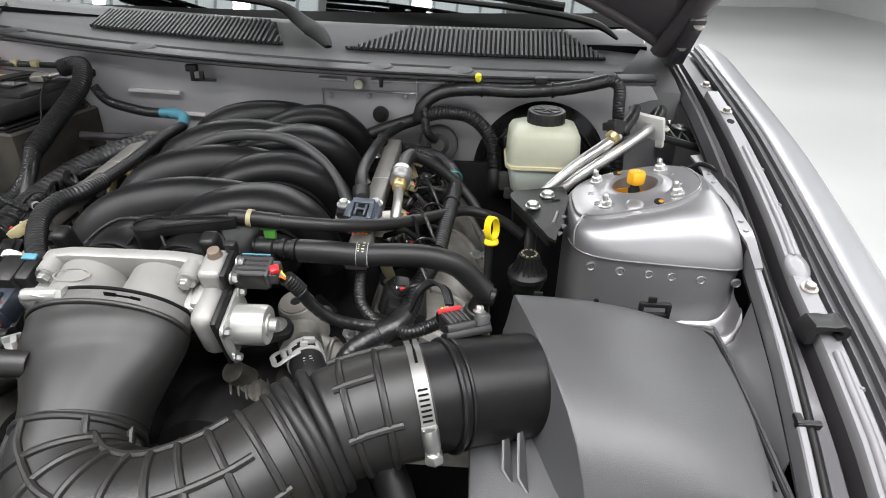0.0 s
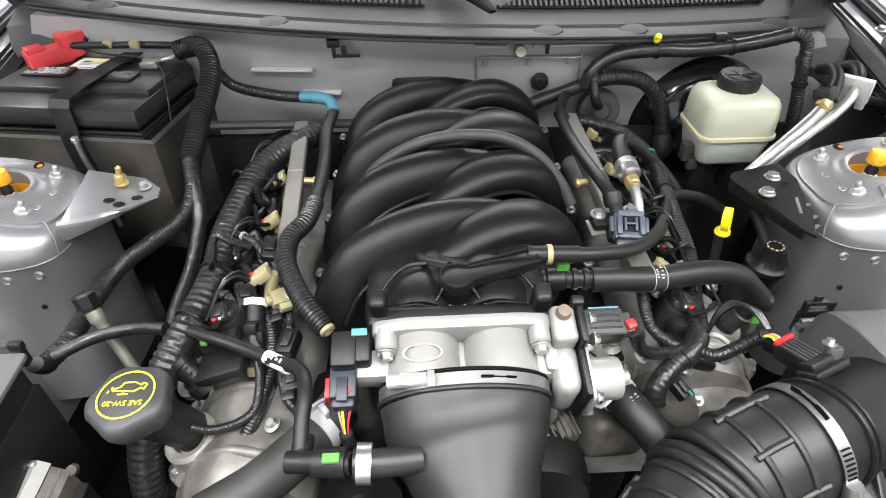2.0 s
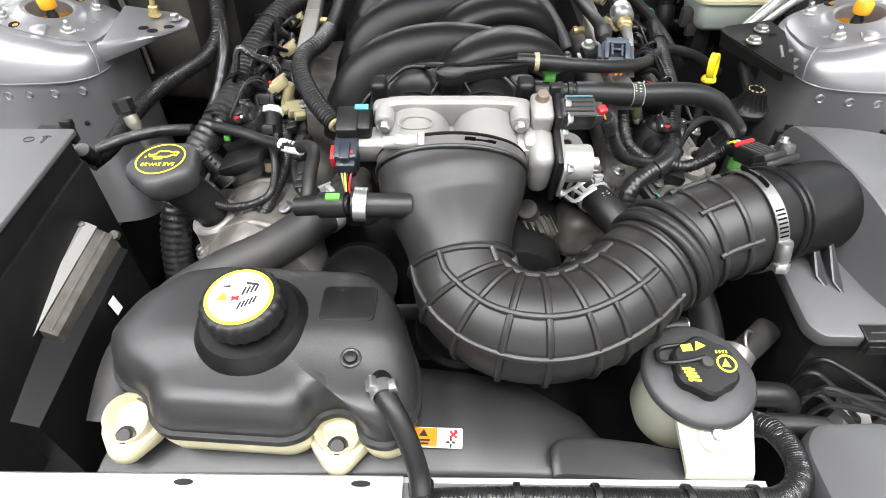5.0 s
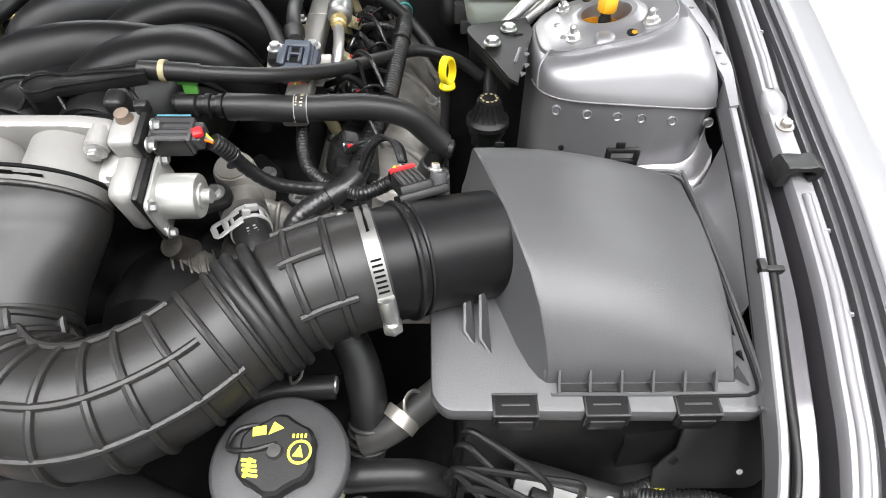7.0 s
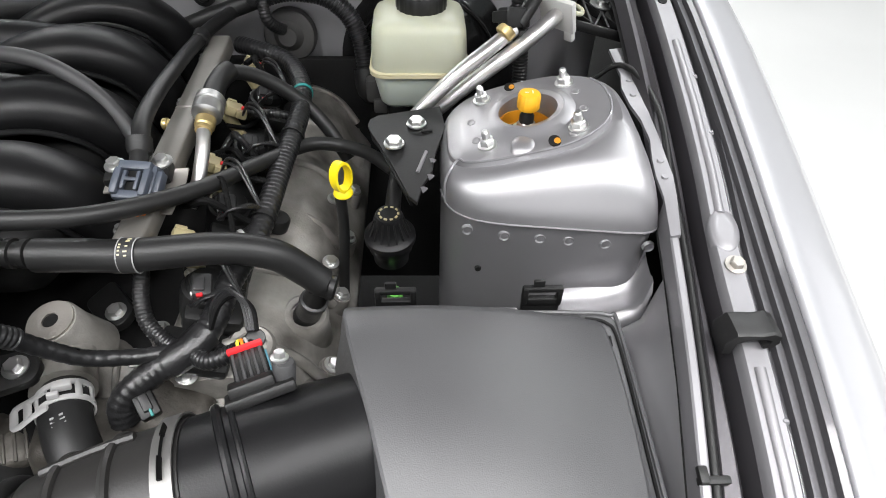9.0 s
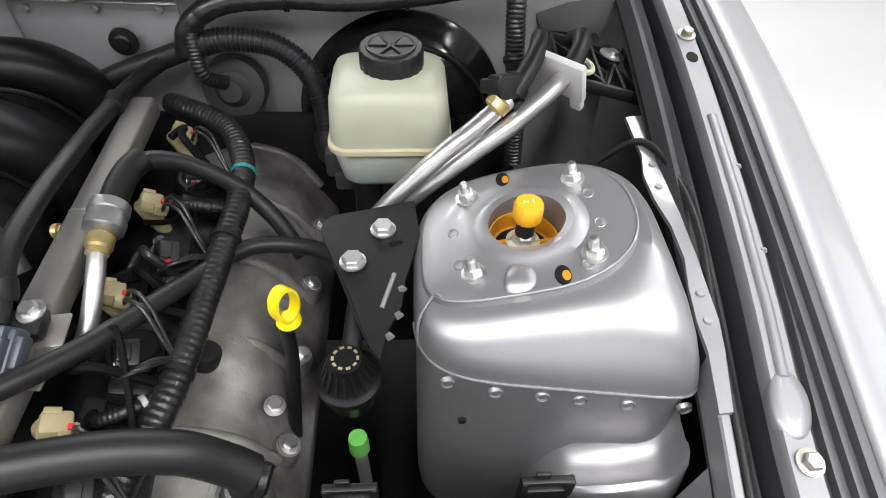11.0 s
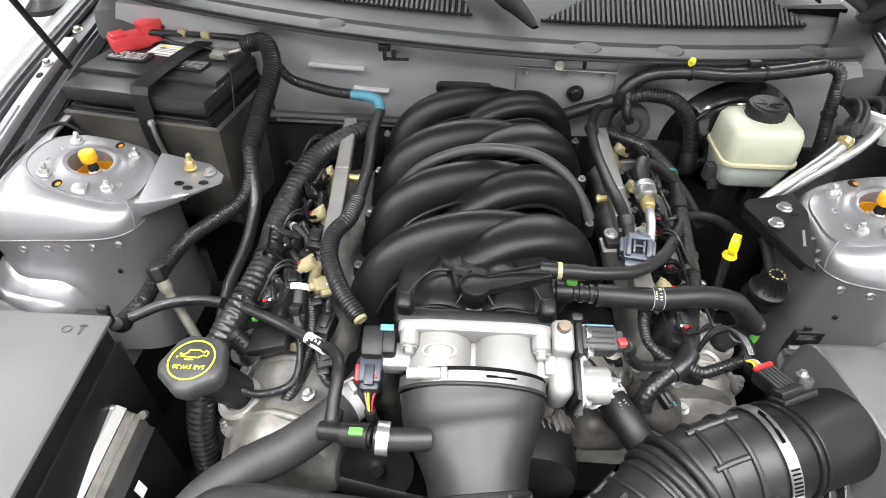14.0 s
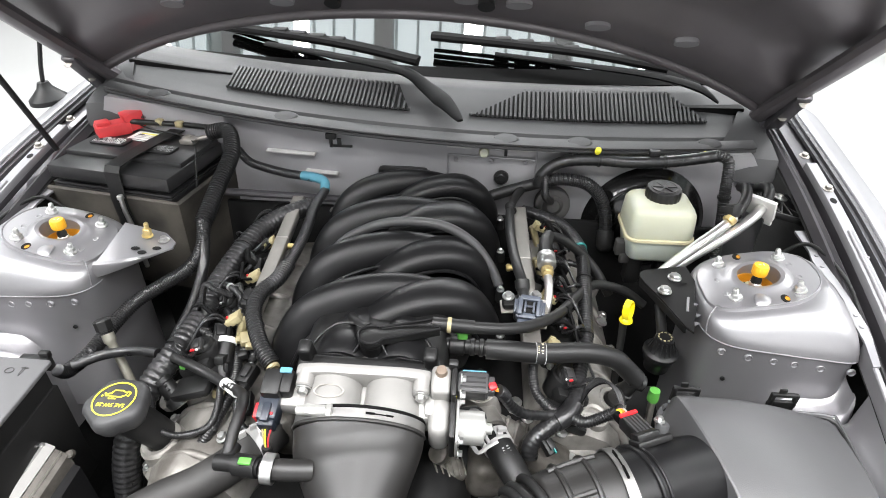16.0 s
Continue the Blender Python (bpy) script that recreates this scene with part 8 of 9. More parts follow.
hose("battery_cable", [(-0.402, 0.862, 0.90), (-0.395, 0.825, 0.868), (-0.412, 0.798, 0.842), (-0.45, 0.770, 0.824), (-0.485, 0.742, 0.808), (-0.502, 0.70, 0.796), (-0.512, 0.64, 0.784), (-0.528, 0.605, 0.778)], 0.0115, LOOM, "ribbed black battery cable", "cable loom", (0.004, 0.05), 12)
hose("battery_cable", [(-0.398, 0.85, 0.89), (-0.385, 0.80, 0.85), (-0.395, 0.755, 0.80), (-0.42, 0.71, 0.75), (-0.43, 0.66, 0.70)], 0.0095, TAPE, "taped black cable dropping from the conduit", "cable loom")
har = hose("main_loom", [(-0.235, 0.955, 0.885), (-0.27, 0.915, 0.888), (-0.299, 0.872, 0.884), (-0.315, 0.815, 0.878), (-0.328, 0.734, 0.863), (-0.327, 0.671, 0.853), (-0.338, 0.605, 0.842), (-0.358, 0.560, 0.820), (-0.378, 0.52, 0.78), (-0.388, 0.49, 0.72), (-0.39, 0.47, 0.64)], 0.0175, TAPE, "thick tape wrapped engine loom", "cable loom", (0.0085, 0.045), 16)
heater = hose("vacuum_pipe", [(-0.40, 1.045, 0.955), (-0.375, 1.04, 0.930), (-0.31, 1.028, 0.918), (-0.27, 1.018, 0.918), (-0.245, 1.008, 0.920)], 0.0085, LOOM, "ribbed pipe along the bulkhead", "hose", (0.0038, 0.05))
part("blue_elbow", tube([(-0.266, 1.016, 0.919), (-0.235, 1.005, 0.921), (-0.218, 0.996, 0.917), (-0.214, 0.980, 0.908)], 0.0092, 16, 6), BLUE, heater, "light blue rubber elbow")
hose("vacuum_pipe", [(-0.214, 0.980, 0.908), (-0.217, 0.913, 0.908), (-0.212, 0.86, 0.907), (-0.209, 0.801, 0.905), (-0.211, 0.735, 0.903)], 0.0085, LOOM, "slim black pipe over the fuel rail", "hose", (0.0034, 0.04))
hose("vacuum_pipe", [(-0.211, 0.74, 0.903), (-0.217, 0.70, 0.902), (-0.231, 0.671, 0.900), (-0.230, 0.634, 0.893), (-0.207, 0.589, 0.879), (-0.182, 0.560, 0.867)], 0.0108, LOOM, "ribbed black pipe bending to the throttle", "hose", (0.0046, 0.07), 14)
solo("cream_clip", lathe_ring([(0.006, -0.003), (0.0085, -0.002), (0.0085, 0.002), (0.006, 0.003)], (-0.180, 0.558, 0.866), (0.6, -0.7, -0.3), 20), CREAM, "cream clip at the pipe's end", "clip", (-0.18, 0.558, 0.86))
brt = hose("breather_pipe", [(-0.331, 0.580, 0.850), (-0.298, 0.565, 0.852), (-0.262, 0.549, 0.850), (-0.226, 0.526, 0.857), (-0.199, 0.502, 0.873), (-0.187, 0.472, 0.884), (-0.187, 0.442, 0.876), (-0.187, 0.415, 0.862)], 0.0068, RUBBER, "thin black breather pipe with white tag", "hose")
part("tag", tube([(-0.240, 0.5365, 0.8535), (-0.230, 0.5295, 0.855), (-0.213, 0.5155, 0.861)], 0.0074, 12, 4), WPRINT, brt, "white paper tag")
part("print_mark", join(*[box((-0.236 + 0.005 * i, 0.530 - 0.0036 * i, 0.8625 + 0.0014 * i), (0.0028, 0.0045 if i % 2 else 0.003, 0.0006), 0, (20, 0, -35)) for i in range(5)]), GPRINT, brt)
part("collar", lathe_ring([(0.0065, -0.010), (0.0095, -0.010), (0.0095, 0.010), (0.0065, 0.010)], (-0.186, 0.425, 0.863), (0, -1, -0.1), 16), BLACK, brt)
part("green_clip", box((-0.318, 0.574, 0.838), (0.008, 0.006, 0.007), 0.0015), GREEN, brt, "green retaining clip")
tee = hose("breather_tee", [(-0.197, 0.414, 0.861), (-0.17, 0.410, 0.866), (-0.140, 0.403, 0.873)], 0.0095, BLACK, "black plastic breather tee with green lock", "pipe fitting", seg=16)
part("joint", lathe_ring([(0.0095, -0.014), (0.0125, -0.014), (0.0125, 0.014), (0.0095, 0.014)], (-0.158, 0.407, 0.869), (1, -0.15, 0.15), 20), BLACK, tee)
part("green_clip", box((-0.157, 0.403, 0.882), (0.014, 0.008, 0.004), 0.001), GREEN, tee, "green retaining clip")
rad = hose("radiator_hose", [(-0.160, 0.545, 0.785), (-0.172, 0.518, 0.792), (-0.198, 0.480, 0.790), (-0.244, 0.440, 0.780), (-0.292, 0.412, 0.772), (-0.335, 0.372, 0.764), (-0.362, 0.315, 0.75), (-0.368, 0.26, 0.72)], 0.0235, GREYRUB, "fat grey rubber radiator hose", "hose", None, 20)
sc2 = part("spring_clamp", lathe_ring([(0.0238, -0.006), (0.0256, -0.006), (0.0256, 0.006), (0.0238, 0.006)], (-0.190, 0.491, 0.7915), (0.62, 0.78, 0.0), 28), BAR, rad, "flat steel spring clamp")
part("ear", join(box((-0.190, 0.500, 0.8185), (0.018, 0.004, 0.010), 0.001, (0, 0, 38)), box((-0.182, 0.493, 0.8195), (0.006, 0.014, 0.010), 0.001, (0, 0, 38)), box((-0.204, 0.486, 0.8165), (0.010, 0.004, 0.012), 0.001, (0, 0, 38))), BAR, sc2)
hose("sensor_lead", [(-0.358, 0.548, 0.815), (-0.347, 0.527, 0.808), (-0.327, 0.500, 0.800), (-0.296, 0.493, 0.796), (-0.261, 0.506, 0.801), (-0.254, 0.532, 0.818), (-0.262, 0.565, 0.83)], 0.0048, LOOM, "thin ribbed sensor lead", "cable", (0.0024, 0.05), 10)
cam_s = solo("cam_sensor", join(lathe([(0.016, -0.012), (0.017, 0.0), (0.0125, 0.004), (0.0115, 0.026), (0.0135, 0.027), (0.0135, 0.034), (0.009, 0.036), (0.006, 0.044), (0, 0.044)], (-0.326, 0.552, 0.800), (-0.55, 0.25, 0.62), 20), *[box((-0.326 - 0.55 * h, 0.552 + 0.25 * h, 0.800 + 0.62 * h), (0.020, 0.020, 0.003), 0.001, (0, -40, 0)) for h in (0.012, 0.020, 0.028)]), BLACK, "black cam sensor with plug on the cover", "sensor", (-0.322, 0.556, 0.79))
part("collar", lathe_ring([(0.018, -0.004), (0.026, -0.004), (0.026, 0.004), (0.018, 0.004)], (-0.334, 0.566, 0.790), (-0.4, -0.1, 0.9), 24), CAST, cam_s)

hose("fuel_hose", [(0.194, 0.838, 0.912), (0.205, 0.853, 0.909), (0.223, 0.864, 0.898), (0.247, 0.870, 0.879), (0.270, 0.870, 0.858), (0.294, 0.860, 0.832), (0.315, 0.845, 0.80)], 0.0082, RUBBER, "black fuel hose beside the valve cover", "hose")
fit_ = thing("fuel_fitting", (0.186, 0.79, 0.87), "chromed fuel line quick fitting with bent pipe", "pipe fitting")
part("elbow", tube([(0.200, 0.850, 0.913), (0.194, 0.838, 0.912), (0.191, 0.820, 0.910), (0.191, 0.800, 0.907)], 0.0108, 14, 5), BLACK, fit_)
part("chrome_ring", join(lathe([(0.0100, -0.014), (0.0145, -0.012), (0.0150, -0.004), (0.0135, -0.003), (0.0135, 0.002), (0.0150, 0.003), (0.0145, 0.011), (0.0100, 0.014)], (0.191, 0.786, 0.905), (0.02, -1, -0.2), 28)), ZINC, fit_, "bright ribbed fitting sleeve")
part("pipe", tube([(0.191, 0.772, 0.902), (0.192, 0.755, 0.897), (0.193, 0.735, 0.886), (0.190, 0.712, 0.868), (0.182, 0.695, 0.852)], 0.0066, 14, 6), TUBEAL, fit_)
part("collar", lathe([(0.0070, -0.008), (0.0098, -0.006), (0.0098, 0.003), (0.0082, 0.005), (0.0082, 0.009), (0.0068, 0.010)], (0.1915, 0.764, 0.8995), (0.02, -1, -0.25), 18), BRASS, fit_)
rc = thing("rail_sensor", (0.155, 0.655, 0.885), "slate grey fuel rail sensor connector with two bolts", "connector")
RS = Matrix.Translation((0.159, 0.668, 0.902)) @ Matrix.Rotation(radians(-8), 4, "Z") @ Matrix.Rotation(radians(28), 4, "X")
rsb = part("body", moved(join(box((0, 0, -0.004), (0.036, 0.034, 0.016), 0.004), box((0, -0.021, -0.006), (0.030, 0.010, 0.012), 0.003)), RS), SLATE, rc)
for bx, by, bz, wx, wy, wz in ((0, 0.013, 0.004, 0.028, 0.008, 0.010), (-0.0125, -0.002, 0.006, 0.006, 0.024, 0.008), (0.0125, -0.002, 0.006, 0.006, 0.024, 0.008), (0, -0.013, 0.003, 0.028, 0.008, 0.006), (-0.019, 0.002, -0.003, 0.006, 0.020, 0.010), (0.019, 0.002, -0.003, 0.006, 0.020, 0.010)):
    part("shroud_wall", moved(box((bx, by, bz), (wx, wy, wz), 0.0015), RS), SLATE, rsb)
part("latch", moved(join(box((-0.006, -0.001, 0.0075), (0.003, 0.017, 0.004), 0.0008), box((0.006, -0.001, 0.0075), (0.003, 0.017, 0.004), 0.0008), box((0, 0.0, 0.0075), (0.012, 0.003, 0.004), 0.0008)), RS), SLATE, rsb)
part("recess", moved(box((0, -0.001, 0.0042), (0.019, 0.020, 0.0012), 0.0004), RS), DARK, rsb)
for dx in (-0.0115, -0.004, 0.004, 0.0115):
    part("pin_seal", moved(box((dx, -0.0265, -0.005), (0.0036, 0.002, 0.0036), 0.0008), RS), (REDTAB, YPRINT, OPRINT, REDTAB)[int((dx + 0.0116) / 0.0077)], rsb)
part("seat", join(box((0.150, 0.694, 0.892), (0.058, 0.024, 0.012), 0.005, (6, 0, 6)), box((0.155, 0.680, 0.886), (0.034, 0.030, 0.014), 0.005, (16, 0, -4))), BLACK, rc, "black sensor seat")
part("bracket", join(box((0.154, 0.694, 0.8845), (0.070, 0.026, 0.0025), 0.001, (6, 0, 6)), box((0.178, 0.676, 0.880), (0.018, 0.040, 0.0025), 0.001, (10, 0, -6))), RAIL, rc)
for x, y in ((0.130, 0.697), (0.170, 0.702)):
    shared("bolt", BOLT, axis_matrix((x, y, 0.899), (0, -0.15, 1)), rc)
for k, m_ in enumerate((REDTAB, YPRINT, OPRINT)):
    part("wire", tube([(0.152 + 0.006 * k, 0.646, 0.888), (0.154 + 0.004 * k, 0.641, 0.882), (0.1585 + 0.001 * k, 0.637, 0.876)], 0.0012, 6, 4), m_, rc)
hose("sensor_lead", [(0.159, 0.640, 0.879), (0.164, 0.629, 0.866), (0.166, 0.608, 0.850), (0.167, 0.592, 0.838), (0.173, 0.577, 0.826), (0.190, 0.563, 0.818), (0.204, 0.557, 0.817)], 0.0064, LOOM, "ribbed lead from the rail sensor", "cable", (0.0034, 0.06), 12)
rp_ = hose("rail_pipe", [(0.164, 1.036, 0.905), (0.150, 1.005, 0.903), (0.140, 0.970, 0.902), (0.136, 0.930, 0.903), (0.135, 0.870, 0.907), (0.138, 0.800, 0.913), (0.144, 0.745, 0.916), (0.150, 0.715, 0.911), (0.153, 0.690, 0.900)], 0.0080, RUBBER, "black pipe lying along the fuel rail", "hose")
part("nut", lathe([(0.0085, -0.008), (0.0112, -0.007), (0.0112, 0.004), (0.0098, 0.008)], (0.150, 0.712, 0.910), (0.1, -0.7, -0.6), 12), BLACK, rp_)
part("joint", lathe([(0.008, -0.010), (0.0098, -0.009), (0.0098, 0.009), (0.008, 0.010)], (0.138, 0.955, 0.902), (0.1, -1, 0), 14), BLACK, rp_)
sv = hose("servo_hose", [(0.200, 1.030, 0.9215), (0.225, 1.031, 0.9285), (0.250, 1.031, 0.929), (0.283, 1.031, 0.922), (0.310, 1.028, 0.899), (0.325, 1.018, 0.866), (0.329, 1.005, 0.828)], 0.0118, LOOM, "ribbed brake servo vacuum hose", "hose", (0.0046, 0.07), 14)
part("pipe", tube([(0.085, 1.028, 0.880), (0.120, 1.032, 0.893), (0.160, 1.035, 0.906), (0.205, 1.035, 0.922)], 0.0112, 14, 5), RUBBER, sv, "plain black pipe end")
part("boot", tube([(0.329, 1.008, 0.834), (0.330, 1.000, 0.814), (0.334, 1.012, 0.798)], 0.0165, 16, 5), RUBBER, sv, "thick rubber boot on the servo")
bl1 = hose("bulkhead_loom", [(0.190, 1.030, 0.915), (0.197, 1.030, 0.938), (0.216, 1.033, 0.956), (0.245, 1.036, 0.966), (0.30, 1.038, 0.969), (0.36, 1.038, 0.967), (0.42, 1.038, 0.971), (0.47, 1.037, 0.979), (0.511, 1.033, 0.990)], 0.0112, TAPE, "taped loom clipped along the bulkhead", "cable loom", (0.016, 0.025), 12)
bl2 = hose("bulkhead_loom", [(0.505, 1.034, 0.991), (0.526, 1.022, 0.985), (0.529, 1.012, 0.955), (0.531, 1.005, 0.92), (0.537, 0.998, 0.87), (0.54, 0.99, 0.80)], 0.0098, LOOM, "ribbed loom dropping beside the servo", "cable loom", (0.0044, 0.06), 12)
hose("bulkhead_loom", [(0.201, 1.030, 0.945), (0.203, 1.02, 0.92), (0.206, 1.015, 0.90), (0.215, 1.025, 0.885), (0.225, 1.045, 0.872)], 0.0075, LOOM, "ribbed lead entering the bulkhead grommet", "cable loom", (0.0038, 0.06), 12)
rl = hose("right_loom", [(0.165, 1.01, 0.868), (0.185, 0.997, 0.870), (0.232, 0.966, 0.868), (0.258, 0.915, 0.863), (0.264, 0.860, 0.858), (0.261, 0.815, 0.853), (0.256, 0.760, 0.847), (0.248, 0.677, 0.838), (0.232, 0.617, 0.830), (0.225, 0.578, 0.822), (0.211, 0.555, 0.817), (0.189, 0.540, 0.812), (0.172, 0.527, 0.806), (0.163, 0.518, 0.796), (0.163, 0.512, 0.782)], 0.0112, TAPE, "tape wrapped loom along the valve cover", "cable loom", (0.0055, 0.028), 14)
te = part("end_plug", join(box((0.186, 0.513, 0.802), (0.015, 0.020, 0.012), 0.002, (25, 0, 35)), box((0.187, 0.512, 0.809), (0.007, 0.014, 0.005), 0.001, (25, 0, 35)), box((0.178, 0.521, 0.804), (0.011, 0.010, 0.010), 0.003, (25, 0, 35))), BLACK, rl, "black plug with teal seal")
part("teal_seal", box((0.191, 0.508, 0.8075), (0.0022, 0.014, 0.003), 0.001, (25, 0, 35)), TEAL, te)
part("teal_band", lathe_ring([(0.0112, -0.002), (0.0122, -0.002), (0.0122, 0.002), (0.0112, 0.002)], (0.2625, 0.895, 0.8615), (0.1, -1, -0.1), 20), TEAL, rl)
part("junction", tube([(0.222, 0.570, 0.820), (0.211, 0.555, 0.817), (0.196, 0.5445, 0.8135)], 0.0135, 14, 4), TAPE, rl)
ml = hose("motor_lead", [(0.115, 0.5085, 0.904), (0.122, 0.514, 0.892), (0.131, 0.523, 0.866), (0.149, 0.531, 0.842), (0.178, 0.544, 0.825), (0.205, 0.5545, 0.818)], 0.0066, TAPE, "taped lead to the throttle motor", "cable", (0.009, 0.03), 10)
part("sleeve", tube([(0.1145, 0.508, 0.905), (0.120, 0.512, 0.896), (0.125, 0.517, 0.884)], 0.0076, 12, 5, (0.0036, 0.06)), LOOM, ml)
for k, m_ in enumerate((OPRINT, GPRINT, YPRINT)):
    part("wire", tube([tb(0.154, -0.016 + 0.004 * k, 0.022), (0.113, 0.505 + 0.002 * k, 0.907), (0.117, 0.510, 0.900)], 0.0011, 6, 4), m_, ml)
hose("airflow_lead", [(0.274, 0.541, 0.850), (0.268, 0.546, 0.838), (0.252, 0.545, 0.827), (0.233, 0.541, 0.821), (0.221, 0.547, 0.818), (0.214, 0.556, 0.817)], 0.0072, LOOM, "ribbed lead to the airflow sensor", "cable", (0.0036, 0.06), 12)
for k in range(4):
    hose("airflow_wire", [(0.277 - 0.002 * k, 0.540, 0.860), (0.272 - 0.003 * k, 0.556 + 0.002 * k, 0.868), (0.256 - 0.003 * k, 0.570 + 0.002 * k, 0.866), (0.240 - 0.002 * k, 0.572, 0.852), (0.229, 0.566, 0.830)], 0.0019, TAPE if k else WIPER, "twisted thin wires to the airflow sensor", "wire", None, 8, "airflow wires")
wp = hose("water_hose", [(0.112, 0.535, 0.795), (0.124, 0.508, 0.798), (0.140, 0.482, 0.792), (0.162, 0.452, 0.775), (0.19, 0.42, 0.75)], 0.0185, RUBBER, "black coolant hose with printed marks", "hose", None, 18)
c = V((0.119, 0.519, 0.797))
cd = V((0.45, -0.9, -0.03)).normalized()
w2 = part("spring_clamp", join(*[lathe_ring([(0.0190, s - 0.0022), (0.0206, s - 0.0022), (0.0206, s + 0.0022), (0.0190, s + 0.0022)], c, tuple(cd), 36) for s in (-0.0075, 0.0075)], *[tube([c - cd * 0.008 + o, c + cd * 0.008 + o], 0.0028, 8, 2, flat=0.4, up=tuple(o)) for o in (V((0.0, 0.0, 0.0200)), V((0.0130, 0.0065, 0.0136)), V((-0.0130, -0.0065, 0.0136)), V((0.0175, 0.0088, 0.002)))]), BAR, wp, "pale steel spring clamp with open windows")
e0 = V((0.1035, 0.508, 0.810))
ex, ey = V((-0.60, -0.25, -0.30)).normalized(), V((0.45, -0.80, 0.10)).normalized()
part("ear", tube([e0 - ey * 0.009 + V((0.012, 0.005, 0.006)), e0 - ey * 0.009, e0 + ex * 0.014 - ey * 0.010, e0 + ex * 0.0155, e0 + ex * 0.014 + ey * 0.010, e0 + ey * 0.009, e0 + ey * 0.009 + V((0.012, 0.005, 0.006))], 0.0030, 8, 3, flat=0.45, up=(0, 0, 1)), BAR, w2)
part("ear", tube([e0 + ex * 0.003 - ey * 0.009, e0 + ex * 0.003 + ey * 0.009], 0.0030, 8, 2, flat=0.45, up=(0, 0, 1)), BAR, w2)
part("ear", join(box((0.1245, 0.5215, 0.8195), (0.013, 0.005, 0.007), 0.001, (0, 15, 25)), box((0.122, 0.513, 0.8205), (0.008, 0.004, 0.006), 0.001, (0, 15, 25))), BAR, w2)
neck = part("neck", join(tube([(0.090, 0.600, 0.775), (0.094, 0.580, 0.788), (0.102, 0.555, 0.794), (0.112, 0.532, 0.796)], 0.024, 24, 6), lathe([(0.030, -0.05), (0.0235, -0.02), (0.0215, 0.0), (0.0200, 0.003), (0.0, 0.003)], (0.095, 0.579, 0.8245), (-0.05, -0.2, 1), 28)), CAST, wp, "cast coolant neck", 50)
part("neck_boss", lathe_ring([(0.0065, 0.0), (0.0185, 0.0), (0.0185, 0.0025), (0.0065, 0.0025)], (0.095, 0.579, 0.8272), (-0.05, -0.2, 1), 28), RAIL, neck)
part("neck_hole", lathe([(0.0, 0.0012), (0.0065, 0.0012), (0.0068, -0.002)], (0.095, 0.579, 0.8272), (-0.05, -0.2, 1), 16), DARK, neck)
ticks = []
for row_, lift in ((-0.0042, 0.0), (0.0022, 0.0)):
    for i in range(11):
        k = (i + 0.5) / 11
        h = V((0.1290, 0.5000, 0.797)).lerp(V((0.1475, 0.4715, 0.7865)), k)
        sd_ = V((0.84, 0.54, 0)) * row_
        ticks.append(box(tuple(h + sd_ + V((0, 0, math.sqrt(0.0185 ** 2 - row_ ** 2) + 0.0008))), (0.0034 if i % 3 else 0.0026, 0.0014 if i % 4 else 0.0020, 0.0005), 0, (-12, 0, 32)))
part("print_mark", join(*ticks), GPRINT, wp, "unreadable pale print")
lp = hose("lower_hose", [(0.205, 0.432, 0.765), (0.222, 0.418, 0.745), (0.236, 0.397, 0.720), (0.242, 0.370, 0.690), (0.238, 0.35, 0.655)], 0.0185, RUBBER, "black hose bending down under the duct", "hose", None, 18)
for k in range(4):
    part("wrap", torus((0.2425 - 0.001 * k, 0.3655 - 0.004 * k, 0.684 - 0.007 * k), (0, -0.5, -0.85), 0.0188, 0.0022, 24, 6), GREYRUB, lp)
hose("steering_hose", [(0.06, 0.332, 0.715), (0.115, 0.362, 0.722), (0.163, 0.377, 0.722), (0.195, 0.381, 0.72), (0.212, 0.382, 0.72)], 0.0115, RUBBER, "black steering hose under the duct", "hose", None, 14)
solo("steering_clip", join(tube([(0.176, 0.398, 0.745), (0.172, 0.385, 0.735), (0.176, 0.376, 0.735), (0.184, 0.380, 0.742), (0.184, 0.395, 0.748), (0.178, 0.40, 0.75)], 0.0016, 6, 5), lathe([(0.008, -0.012), (0.008, 0.014), (0, 0.014)], (0.20, 0.383, 0.722), (1, 0, 0), 14)), ZINC, "bright wire spring clip on the hose", "clip", (0.18, 0.385, 0.72))
solo("spring_clamp", join(lathe_ring([(0.017, -0.006), (0.0185, -0.006), (0.0185, 0.006), (0.017, 0.006)], (0.272, 0.365, 0.69), (0.6, 0.7, 0.3), 24), torus((0.285, 0.372, 0.706), (0.6, -0.4, 0.6), 0.012, 0.0018, 18, 6)), RAIL, "steel spring clamp on the lower hose", "clamp", (0.272, 0.365, 0.68))
hose("lower_branch", [(0.235, 0.35, 0.675), (0.262, 0.358, 0.685), (0.29, 0.375, 0.695), (0.315, 0.395, 0.70)], 0.0150, GREYRUB, "grey branch hose with a spring clamp", "hose", None, 14)
hl = hose("headlamp_loom", [(0.480, 0.290, 0.690), (0.500, 0.282, 0.704), (0.525, 0.278, 0.712), (0.548, 0.268, 0.714), (0.566, 0.245, 0.712), (0.572, 0.220, 0.704), (0.566, 0.190, 0.70)], 0.0078, LOOM, "ribbed loom over the white housing", "cable loom", (0.0036, 0.07), 12)
hose("headlamp_loom", [(0.455, 0.312, 0.640), (0.485, 0.312, 0.645), (0.515, 0.320, 0.648), (0.550, 0.335, 0.640)], 0.0085, LOOM, "ribbed loom under the splash bracket", "cable loom", (0.0038, 0.07), 12)
part("tag", box((0.512, 0.311, 0.6535), (0.010, 0.004, 0.003), 0.001), YPRINT, hl)
